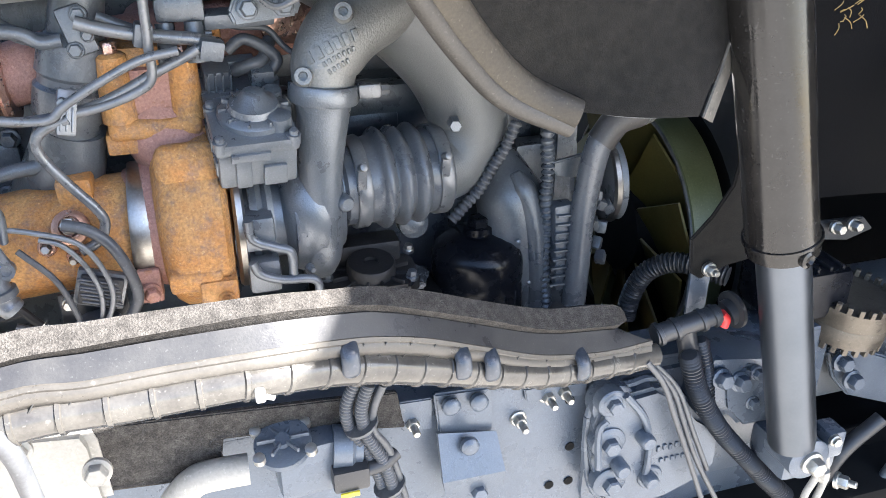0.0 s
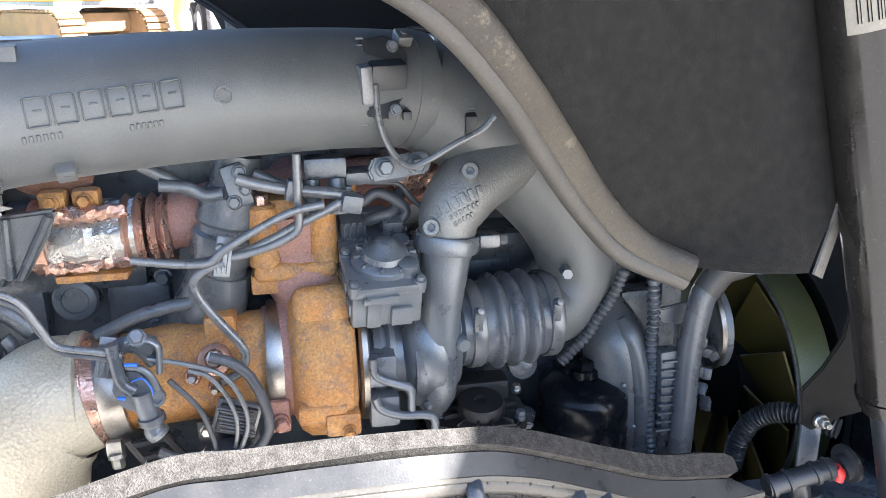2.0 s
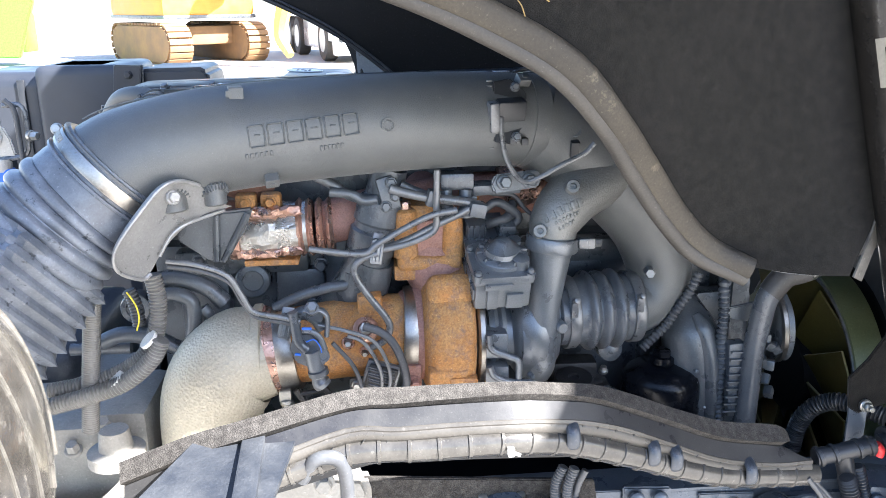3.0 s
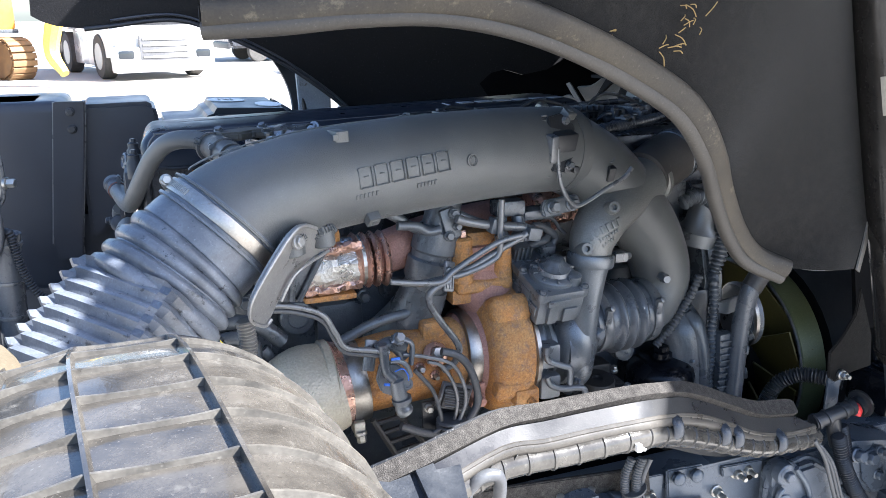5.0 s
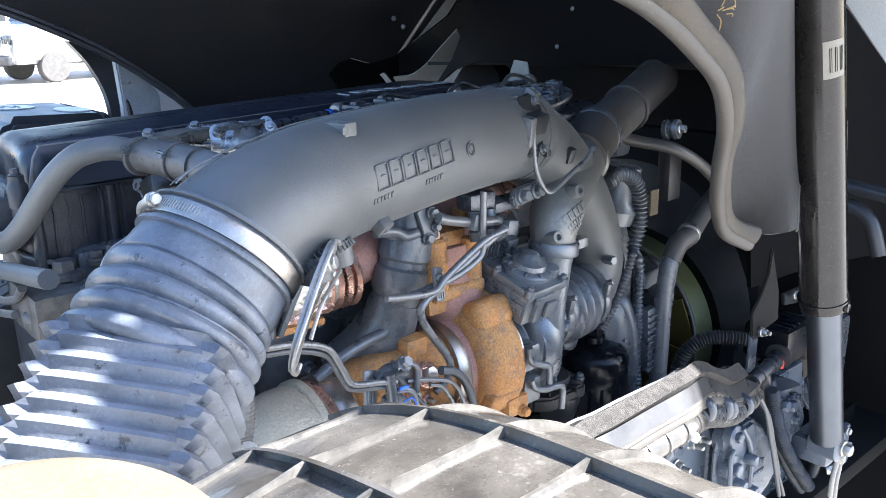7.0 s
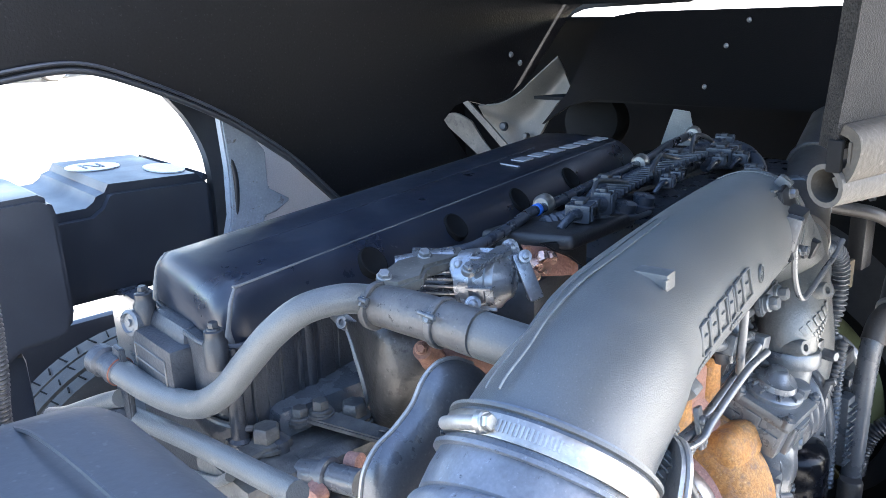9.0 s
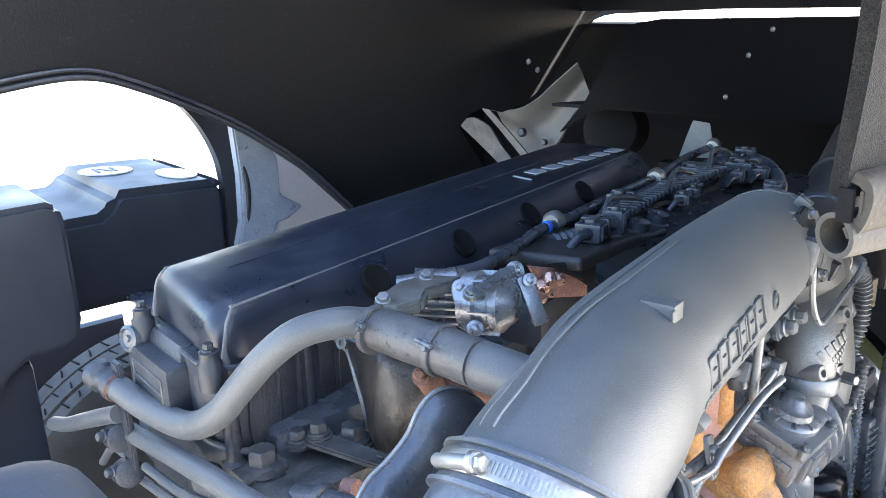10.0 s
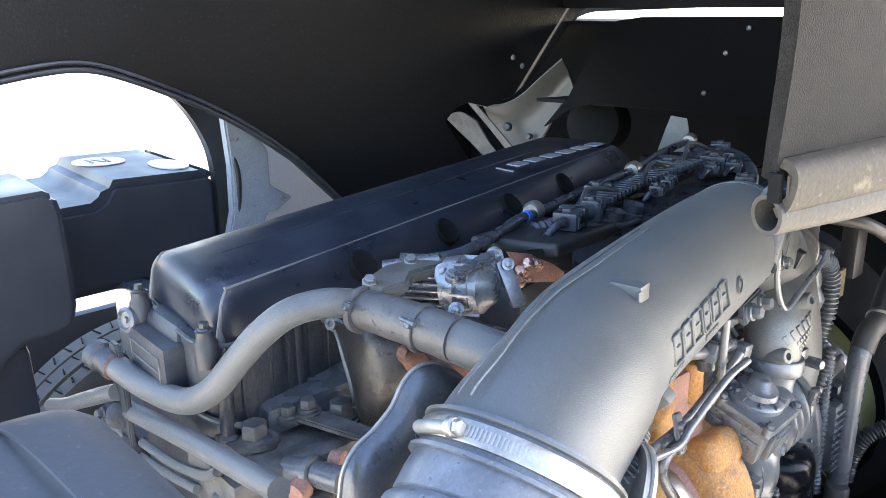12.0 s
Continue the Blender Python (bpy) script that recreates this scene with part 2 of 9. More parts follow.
DIGYEL = mat("digger_yellow", (0.7, 0.45, 0.08), 0.5)
GREENP = mat("machine_green", (0.10, 0.52, 0.02), 0.4)
VANWHITE = mat("vehicle_white", (0.75, 0.75, 0.75), 0.25, 0.0, (0.8, 0.8, 0.8), 2, coat=0.5)
VANSILV = mat("vehicle_silver", (0.42, 0.42, 0.41), 0.3, 0.5, None, 3, bscale=20, flecks=0, coat=0.4)
GLASSD = mat("dark_window_glass", (0.02, 0.025, 0.03), 0.06, 0.0, (0.03, 0.035, 0.04), 2, bump=0.0)


# ---- mesh helpers ----
def thing(name, loc, label, category, group="", kind=""):
    e = new(name)
    e.empty_display_size = 0.05
    e.location = loc
    return tagged(e, label, category, group, kind)


def base_of(ob):
    v = Vector((0, 0, 0))
    while ob:
        v += ob.location
        ob = ob.parent
    return v


def part(name, bm, material, parent=None, label="", sharp=38):
    """Links a bmesh, drawn in world places, as one mesh object under a thing or a part."""
    if parent:
        bmesh.ops.translate(bm, verts=bm.verts, vec=-base_of(parent))
    bmesh.ops.recalc_face_normals(bm, faces=bm.faces)
    me = bpy.data.meshes.new(name)
    bm.to_mesh(me)
    bm.free()
    me.polygons.foreach_set("use_smooth", [True] * len(me.polygons))
    me.set_sharp_from_angle(angle=radians(sharp))
    me.materials.append(material)
    ob = new(name, me)
    ob.parent = parent
    if label:
        ob["label"] = label
    return ob


def stuff(ob):
    """Marks a part that is many tiny pieces."""
    ob["kind"] = "stuff"
    return ob


def single(name, bm, material, loc, label, category, group="", kind="", sharp=38):
    """A thing of one mesh, with its origin at loc."""
    bmesh.ops.translate(bm, verts=bm.verts, vec=-Vector(loc))
    ob = part(name, bm, material, sharp=sharp)
    ob.location = loc
    return tagged(ob, label, category, group, kind)


def join(bm, other):
    me = bpy.data.meshes.new("tmp")
    other.to_mesh(me)
    other.free()
    bm.from_mesh(me)
    bpy.data.meshes.remove(me)
    return bm


def basis(axis, up=(0, 0, 1)):
    a = Vector(axis).normalized()
    u = Vector(up)
    if abs(a.dot(u.normalized())) > 0.95:
        u = Vector((0, 1, 0))
    s = a.cross(u).normalized()
    return a, s, s.cross(a)


def spline(pts, per=8, step=0.0):
    """Points along a smooth line through pts, per piece or by a step along it."""
    v = [Vector(p) for p in pts]
    if len(v) == 2:
        fine = [v[0].lerp(v[1], i / 8) for i in range(9)]
    else:
        ext = [v[0] * 2 - v[1]] + v + [v[-1] * 2 - v[-2]]
        fine = []
        n = 24 if step else per
        for i in range(1, len(ext) - 2):
            a, b, c, d = ext[i - 1:i + 3]
            for k in range(n):
                t = k / n
                fine.append(0.5 * ((2 * b) + (c - a) * t + (2 * a - 5 * b + 4 * c - d) * t * t + (3 * b - a - 3 * c + d) * t ** 3))
        fine.append(v[-1])
    if not step:
        return fine
    out, acc = [fine[0]], 0.0
    for a, b in zip(fine, fine[1:]):
        d = (b - a).length
        while acc + d >= step:
            f = (step - acc) / d
            a = a.lerp(b, f)
            out.append(a.copy())
            d = (b - a).length
            acc = 0.0
        acc += d
    return out


def tube(pts, r, seg=16, per=8, step=0.0, mod=None, cap=True, bm=None, flat=1.0, up=(0, 0, 1)):
    """A swept tube. r: one radius or one for each point; mod(s): factor of the radius at the length s."""
    bm = bm or bmesh.new()
    line = spline(pts, per, step)
    n = len(line)
    if isinstance(r, (int, float)):
        rad = [r] * n
    else:
        ctrl = [Vector(p) for p in pts]
        cum = [0.0]
        for a, b in zip(ctrl, ctrl[1:]):
            cum.append(cum[-1] + (b - a).length)
        rad = list(np.interp(np.linspace(0, cum[-1], n), cum, r))
    s = 0.0
    rings = []
    t0 = (line[1] - line[0]).normalized()
    _, sd, upv = basis(t0, up)
    for i, p in enumerate(line):
        t = (line[min(i + 1, n - 1)] - line[max(i - 1, 0)]).normalized()
        sd = (sd - t * sd.dot(t)).normalized()
        upv = sd.cross(t)
        if i:
            s += (p - line[i - 1]).length
        k = rad[i] * (mod(s) if mod else 1.0)
        rings.append([bm.verts.new(p + sd * (k * math.cos(a)) + upv * (k * flat * math.sin(a)))
                      for a in (2 * math.pi * j / seg for j in range(seg))])
    for a, b in zip(rings, rings[1:]):
        for j in range(seg):
            bm.faces.new((a[j], a[(j + 1) % seg], b[(j + 1) % seg], b[j]))
    if cap:
        bm.faces.new(rings[0][::-1])
        bm.faces.new(rings[-1])
    return bm


def ribs(pitch, depth):
    return lambda s: 1.0 - depth * (0.5 + 0.5 * math.cos(2 * math.pi * s / pitch))


def lathe(origin, axis, profile, seg=32, bm=None, up=(0, 0, 1), cap=True):
    """Turned shape: profile rows (along, radius) about the axis from origin."""
    bm = bm or bmesh.new()
    a, s, u = basis(axis, up)
    o = Vector(origin)
    rings = []
    for al, r in profile:
        rings.append([bm.verts.new(o + a * al + (s * math.cos(q) + u * math.sin(q)) * max(r, 1e-5))
                      for q in (2 * math.pi * j / seg for j in range(seg))])
    for p, q in zip(rings, rings[1:]):
        for j in range(seg):
            bm.faces.new((p[j], p[(j + 1) % seg], q[(j + 1) % seg], q[j]))
    if cap:
        bm.faces.new(rings[0][::-1])
        bm.faces.new(rings[-1])
    return bm


def rod(a, b, r, seg=16, bev=0.0, bm=None):
    a, b = Vector(a), Vector(b)
    L = (b - a).length
    e = bev or min(r * 0.15, L * 0.2)
    return lathe(a, b - a, [(0, r - e), (e, r), (L - e, r), (L, r - e)], seg, bm)


def box(center, size, bev=0.004, rot=None, bm=None, segs=2, taper=None):
    """A bevelled block; rot: Matrix or degrees (x, y, z); taper: scale of the upper face (x, y)."""
    t = bmesh.new()
    bmesh.ops.create_cube(t, size=1.0)
    for v in t.verts:
        k = taper if taper and v.co.z > 0 else (1, 1)
        v.co = Vector((v.co.x * size[0] * k[0], v.co.y * size[1] * k[1], v.co.z * size[2]))
    if bev:
        bmesh.ops.bevel(t, geom=list(t.edges), offset=min(bev, min(size) * 0.45), segments=segs, affect='EDGES', profile=0.6)
    if rot is None:
        m = Matrix.Identity(4)
    elif isinstance(rot, Matrix):
        m = rot.to_4x4()
    else:
        m = pose(0, 0, 0, *rot)
    bmesh.ops.transform(t, verts=t.verts, matrix=Matrix.Translation(center) @ m)
    return join(bm, t) if bm else t


def plate(outline, origin, u, v, thick, bev=0.0, bm=None, rounded=0):
    """A flat plate: outline (a, b) in the axes u, v from origin, grown by thick along u x v."""
    t = bmesh.new()
    o, u, v = Vector(origin), Vector(u).normalized(), Vector(v).normalized()
    n = u.cross(v).normalized()
    pts = [Vector((a, b, 0)) for a, b in outline]
    if rounded:
        pts = spline(pts + [pts[0]], rounded)[:-1]
    lo = [t.verts.new(o + u * p.x + v * p.y) for p in pts]
    f = t.faces.new(lo)
    ex = bmesh.ops.extrude_face_region(t, geom=[f])
    bmesh.ops.translate(t, verts=[g for g in ex["geom"] if isinstance(g, bmesh.types.BMVert)], vec=n * thick)
    if bev:
        bmesh.ops.bevel(t, geom=[e for e in t.edges if len(e.link_faces) == 2 and e.calc_face_angle(0) > 0.6], offset=bev, segments=2, affect='EDGES')
    return join(bm, t) if bm else t


def hexbolt(o, axis, d=0.017, h=0.011, washer=True, bm=None, stud=0.0):
    """A flanged hexagon bolt head, seated at o."""
    bm = bm or bmesh.new()
    a = Vector(axis).normalized()
    o = Vector(o)
    z = 0.0
    if washer:
        lathe(o - a * 0.004, a, [(0, d * 0.72), (0.006, d * 0.72), (0.0075, d * 0.62)], 18, bm)
        z = 0.003
    lathe(o + a * z, a, [(0, d * 0.56), (h * 0.8, d * 0.56), (h, d * 0.46)], 6, bm)
    if stud:
        lathe(o + a * (z + h * 0.9), a, [(0, d * 0.3), (stud * 0.9, d * 0.3), (stud, d * 0.24)], 12, bm)
    return bm


def band(o, axis, r, width, t=0.0015, seg=48):
    """A hose clamp's band."""
    return lathe(Vector(o) - Vector(axis).normalized() * width / 2, axis,
                 [(0, r), (0, r + t), (width * 0.12, r + t * 1.6), (width * 0.88, r + t * 1.6), (width, r + t), (width, r)], seg)


def sheet(rows, thick, bm=None, smooth=0):
    """A sheet through rows of points, with thickness."""
    bm = bm or bmesh.new()
    grid = [[Vector(p) for p in row] for row in rows]
    if smooth:
        grid = [spline(r, smooth) for r in grid]
        cols = [spline(list(c), smooth) for c in zip(*grid)]
        grid = [list(r) for r in zip(*cols)]
    H, Wd = len(grid), len(grid[0])
    nrm = [[None] * Wd for _ in range(H)]
    for i in range(H):
        for j in range(Wd):
            du = grid[i][min(j + 1, Wd - 1)] - grid[i][max(j - 1, 0)]
            dv = grid[min(i + 1, H - 1)][j] - grid[max(i - 1, 0)][j]
            nrm[i][j] = du.cross(dv).normalized()
    top = [[bm.verts.new(grid[i][j]) for j in range(Wd)] for i in range(H)]
    bot = [[bm.verts.new(grid[i][j] - nrm[i][j] * thick) for j in range(Wd)] for i in range(H)]
    for i in range(H - 1):
        for j in range(Wd - 1):
            bm.faces.new((top[i][j], top[i][j + 1], top[i + 1][j + 1], top[i + 1][j]))
            bm.faces.new((bot[i][j], bot[i + 1][j], bot[i + 1][j + 1], bot[i][j + 1]))
    for i in range(H - 1):
        for j in (0, Wd - 1):
            q = (top[i][j], top[i + 1][j], bot[i + 1][j], bot[i][j])
            bm.faces.new(q)
    for j in range(Wd - 1):
        for i in (0, H - 1):
            bm.faces.new((top[i][j], top[i][j + 1], bot[i][j + 1], bot[i][j]))
    return bm


def crumple(bm, amount):
    """Crushes a sheet-metal skin a little, as torn foil is."""
    for v in bm.verts:
        v.co += Vector((random.uniform(-1, 1), random.uniform(-1, 1), random.uniform(-1, 1))) * amount
    return bm


def line_thing(name, pts, r, material, label, category="hose", group="", seg=12, mod=None, step=0.0, per=8):
    """A hose, pipe or cable that is one mesh."""
    return single(name, tube(pts, r, seg, per, step, mod), material, pts[0], label, category, group)


# ---- setting ----
bm = bmesh.new()
bmesh.ops.create_grid(bm, x_segments=8, y_segments=8, size=400)
single("ground", bm, GROUND, (0, 0, 0), "pale sunlit concrete yard paving", "ground", kind="structure")

# ---- engine: block, head, valve cover ----
engine = thing("engine_block", (-0.1, 1.5, 0.75), "dark grey painted diesel engine block and head", "engine")
part("block", box((-0.02, 1.50, 1.05), (1.16, 0.44, 0.50), 0.02), DARKGREY, engine)
part("cylinder_head", box((-0.02, 1.50, 1.36), (1.18, 0.36, 0.16), 0.012), DARKGREY, engine)
part("rear_plate", box((-0.622, 1.50, 1.20), (0.016, 0.42, 0.44), 0.006), HEADDARK, engine, "grimy dark rear face of the engine")
for i in range(6):
    part("block_rib", box((-0.5 + i * 0.19, 1.275, 1.12), (0.10, 0.04, 0.26), 0.015), DARKGREY, engine)
for i in range(3):
    part("water_rail", box((-0.42 + i * 0.33, 1.268, 1.27), (0.26, 0.05, 0.05), 0.012), DARKGREY, engine)
# the head and its cover stand thirteen degrees askew: u along them, v across
def on_head(u, v, z):
    return Vector((-0.655 + 0.9744 * u - 0.225 * v, 1.345 + 0.225 * u + 0.9744 * v, z))


# lower case of the valve cover: ribbed wall with lips
OUTF = [(1.12, -0.012), (0.03, -0.012), (0.006, -0.006), (-0.006, 0.012), (-0.006, 0.04), (0.06, 0.22), (0.08, 0.24), (1.12, 0.24)]
bm = plate([tuple(on_head(u, v, 0).xy) for u, v in OUTF], (0, 0, 1.405), (1, 0, 0), (0, 1, 0), 0.128, 0.003)
for u, w in ((0.022, 0.0020), (0.044, 0.0016), (0.066, 0.0022), (0.098, 0.0036), (0.136, 0.0036), (0.170, 0.0022), (0.21, 0.003), (0.25, 0.003), (0.30, 0.003), (0.36, 0.003), (0.42, 0.003), (0.48, 0.003)):
    tube([on_head(u, -0.011, 1.530), on_head(u + 0.004, -0.012, 1.50), on_head(u + 0.002, -0.012, 1.45), on_head(u + 0.006, -0.012, 1.412)], w, 6, 4, bm=bm)
for u in (0.083, 0.117, 0.152):
    box(on_head(u, -0.011, 1.477), (0.022, 0.005, 0.085), 0.002, rot=(0, 0, 13), bm=bm)
for u in (0.0, 0.12, 0.235, 0.375):
    lathe(on_head(u, -0.008, 1.405), (0, 0, 1), [(0, 0.014), (0.012, 0.014), (0.016, 0.010), (0.13, 0.009)], 14, bm)
frame_ = part("cover_frame", bm, HEADDARK, engine, "ribbed dark grey cylinder head frame")
LOWLIP = [on_head(*p) for p in ((0.0, 0.07, 1.442), (-0.012, 0.018, 1.440), (0.002, -0.014, 1.433), (0.026, -0.018, 1.424), (0.049, -0.015, 1.420), (0.073, -0.019, 1.418), (0.103, -0.015, 1.413), (0.143, -0.019, 1.411), (0.203, -0.016, 1.409), (0.35, -0.016, 1.408))]
part("lip", tube(LOWLIP, 0.0042, 8, 5), DUSTYEDGE, frame_, "pale worn lower lip")
part("lip", tube([on_head(*p) for p in ((0.0, 0.07, 1.537), (-0.012, 0.02, 1.537), (0.002, -0.014, 1.536), (0.03, -0.017, 1.534), (0.15, -0.017, 1.529), (1.0, -0.017, 1.529))], 0.0036, 8, 5), HEADDARK, frame_)
# cover: long black hood with a sloping near shoulder and a rounded, oblique end
prof = [(-0.012, 1.535), (-0.011, 1.556), (-0.008, 1.575), (-0.004, 1.588), (0.004, 1.597), (0.02, 1.601), (0.08, 1.604), (0.14, 1.604), (0.17, 1.602), (0.188, 1.597), (0.20, 1.586), (0.208, 1.566), (0.21, 1.535)]
bm = bmesh.new()
rings = []
quarter = [math.radians(11.25 * j) for j in range(9)]
for u, k, w in [(0.034 * (1 - math.cos(q)), 1 - 0.45 * (1 - math.sin(q)), 1 - 0.17 * (1 - math.sin(q))) for q in quarter] + [(0.15, 1, 1), (0.45, 1, 1), (0.8, 1, 1), (1.08, 1, 1)] + [(1.08 + 0.04 * math.sin(q), 0.4 + 0.6 * math.cos(q), 1) for q in quarter[2::2]]:
    shoulder = 0.030 * min(1.0, max(0.0, (u - 0.05) / 0.15))
    row = []
    for j, (v, z) in enumerate(prof):
        out = shoulder * max(0.0, 1 - j / 4)
        row.append(bm.verts.new(on_head(u + 0.26 * max(0.0, v) * max(0.0, 1 - u / 0.3), 0.10 + (v - 0.10) * w - out, 1.535 + (z - 1.535) * k)))
    rings.append(row)
for a, b in zip(rings, rings[1:]):
    for j in range(len(prof) - 1):
        bm.faces.new((a[j], a[j + 1], b[j + 1], b[j]))
bm.faces.new(rings[0])
bm.faces.new(rings[-1][::-1])
EDGES = [[rings[i][j].co.copy() for i, j in ((3, 0), (3, 1), (4, 2), (5, 3), (7, 4), (8, 4), (9, 4), (12, 4))], [rings[i][j].co.copy() for i, j in ((3, 12), (3, 11), (4, 10), (5, 9), (7, 9), (8, 9), (9, 9), (12, 9))]]
cover = part("valve_cover", bm, COVER, engine, "dusty black plastic valve cover", 50)
for pts_, r_ in zip(EDGES, (0.0055, 0.0065)):
    part("crease", tube([p - Vector((0, 0, 0.0012)) for p in pts_], [r_, r_, r_, r_, r_, r_ * 0.9, r_ * 0.5, 0.0015], 10, 6), DUSTEDGE, cover, "pale worn edge")
part("crease", tube([on_head(0.10, 0.10, 1.6035), on_head(0.4, 0.10, 1.604), on_head(0.9, 0.10, 1.604)], 0.001, 6, 4), COVER, cover)

# ---- intake pipe ----
INTAKE = [(-0.578, 0.943, 1.487), (-0.53, 0.957, 1.522), (-0.45, 0.978, 1.545), (-0.36, 1.012, 1.555), (-0.17, 1.057, 1.563), (0.0, 1.10, 1.562), (0.11, 1.13, 1.555)]
intake = thing("intake_pipe", (-0.2, 1.05, 1.48), "dark grey moulded engine air intake pipe with raised marks", "pipe")
part("pipe", tube(INTAKE, [0.094, 0.09, 0.086, 0.084, 0.083, 0.082, 0.082], 48, 10), PIPE, intake)
part("end_collar", tube([(0.10, 1.127, 1.556), (0.128, 1.135, 1.552)], 0.0835, 40), PIPE, intake)

# ---- bellows of the air intake ----
bellows = thing("intake_bellows", (-0.68, 0.9, 1.35), "dusty dark rubber bellows between air duct and intake pipe", "bellows")
BELL = [(-0.540, 0.953, 1.522), (-0.572, 0.945, 1.492), (-0.62, 0.93, 1.452), (-0.668, 0.908, 1.405)]


def bellow_lobes(s):
    """A smooth cuff, then round lobes with narrow valleys between them."""
    if s < 0.080:
        return 1.0 - 0.02 * max(0.0, (s - 0.06) / 0.02)
    return 1.0 - 0.10 * (1 - abs(math.sin(math.pi * (s - 0.080) / 0.0245))) ** 1.5 + 0.02


part("bellows", tube(BELL, [0.0925, 0.094, 0.102, 0.108], 56, step=0.002, mod=bellow_lobes), RUBBER, bellows)
ax = Vector((-0.72, -0.18, -0.67))
BC = Vector((-0.556, 0.949, 1.508))
part("clamp_band", band(BC, ax, 0.0955, 0.020), STEEL, bellows, "bright steel hose clamp band")
part("cuff_ridge", band(BC + ax.normalized() * 0.018, ax, 0.0945, 0.005, 0.003), RUBBER, bellows)
part("cuff_ridge", band(BC - ax.normalized() * 0.016, ax, 0.0935, 0.004, 0.003), PIPE, bellows)

# ---- turbocharger ----
turbo = thing("turbocharger", (-0.05, 1.12, 1.05), "rusty orange turbocharger with grey compressor", "turbocharger")
part("turbine_cone", lathe((-0.02, 1.122, 1.163), (1, 0, 0), [(-0.10, 0.06), (-0.096, 0.074), (-0.082, 0.080), (-0.066, 0.092), (-0.05, 0.096)], 40), PINK, turbo, "pink heat-stained turbine cone")
bm = lathe((-0.02, 1.125, 1.165), (1, 0, 0), [(-0.060, 0.05), (-0.058, 0.090), (-0.054, 0.104), (-0.046, 0.120), (-0.032, 0.130), (0.010, 0.132), (0.028, 0.128), (0.036, 0.115), (0.038, 0.085), (0.045, 0.06)], 44)
box((-0.026, 1.075, 1.255), (0.086, 0.10, 0.056), 0.024, rot=(-25, 0, 0), bm=bm, segs=4)
box((-0.036, 1.016, 1.120), (0.070, 0.034, 0.036), 0.008, rot=(20, 0, 0), bm=bm, segs=3)
part("turbine_housing", bm, RUST, turbo, "rust-orange cast turbine housing")
bm = box((-0.06, 1.16, 1.345), (0.115, 0.11, 0.13), 0.02, taper=(0.9, 0.9))
box((-0.06, 1.16, 1.285), (0.13, 0.13, 0.03), 0.006, bm=bm)
part("inlet_flange", bm, RUST, turbo)
part("outlet_pipe", tube([(-0.10, 1.115, 1.165), (-0.2, 1.113, 1.158), (-0.335, 1.11, 1.145)], [0.072, 0.075, 0.070], 36), RUST, turbo)
part("vee_clamp", band((-0.097, 1.115, 1.165), (1, 0, -0.05), 0.080, 0.03, 0.003), STEEL, turbo, "bright vee-band clamp")
part("centre_housing", lathe((0.02, 1.12, 1.15), (1, 0, 0), [(0, 0.07), (0.005, 0.07), (0.01, 0.062), (0.08, 0.062), (0.085, 0.085), (0.10, 0.09)], 32), GREY, turbo)
part("seal_ring", lathe((0.022, 1.122, 1.155), (1, 0, 0), [(0, 0.10), (0.004, 0.104), (0.012, 0.104), (0.016, 0.09)], 40), STEEL, turbo)
bm = lathe((0.10, 1.13, 1.16), (1, 0, 0), [(-0.01, 0.07), (0.0, 0.088), (0.02, 0.10), (0.045, 0.10), (0.065, 0.085), (0.08, 0.07)], 40)
part("compressor_housing", bm, GREY, turbo, "grey cast compressor scroll")

# ---- exhaust elbow in foil ----
elbow = thing("exhaust_elbow", (-0.45, 1.06, 0.9), "dimpled silver foil insulated exhaust elbow", "exhaust")
part("foil_jacket", tube([(-0.36, 1.105, 1.14), (-0.42, 1.10, 1.125), (-0.465, 1.09, 1.06), (-0.475, 1.08, 0.95), (-0.475, 1.08, 0.85)], [0.082, 0.094, 0.098, 0.09, 0.085], 40), ELBOWFOIL, elbow)
part("jacket_rim", lathe((-0.372, 1.106, 1.14), (1, 0, 0.04), [(-0.012, 0.083), (-0.008, 0.0885), (0.004, 0.0885), (0.008, 0.083)], 40), ELBOWFOIL, elbow)
part("collar", lathe((-0.37, 1.107, 1.14), (1, 0, 0.04), [(0, 0.084), (0.03, 0.078), (0.035, 0.072)], 36), COPPERFOIL, elbow)

# ---- compressor outlet ----
outlet = thing("boost_pipe", (0.15, 1.07, 1.06), "grey cast boost pipe from the compressor", "pipe")
part("riser", tube([(0.138, 1.085, 1.075), (0.142, 1.068, 1.12), (0.146, 1.066, 1.22), (0.155, 1.068, 1.30), (0.16, 1.07, 1.345)], [0.026, 0.031, 0.031, 0.037, 0.042], 28), GREY, outlet)
part("elbow", tube([(0.16, 1.07, 1.34), (0.166, 1.075, 1.38), (0.20, 1.09, 1.42), (0.265, 1.122, 1.45), (0.345, 1.162, 1.474)], [0.040, 0.043, 0.049, 0.053, 0.053], 32, 10), ELBOWALU, outlet)
part("mouth_rim", lathe((0.345, 1.162, 1.474), (0.86, 0.43, 0.26), [(-0.010, 0.053), (-0.006, 0.058), (0.008, 0.058), (0.012, 0.052)], 36), ELBOWALU, outlet)
part("sleeve", tube([(0.33, 1.155, 1.478), (0.40, 1.19, 1.499), (0.47, 1.217, 1.517)], [0.056, 0.058, 0.056], 28), SOOTHOSE, outlet, "brown-black rubber sleeve")
part("upper_pipe", tube([(0.44, 1.205, 1.51), (0.60, 1.255, 1.54), (0.83, 1.32, 1.60)], [0.052, 0.051, 0.052], 28), SOOTHOSE, outlet)
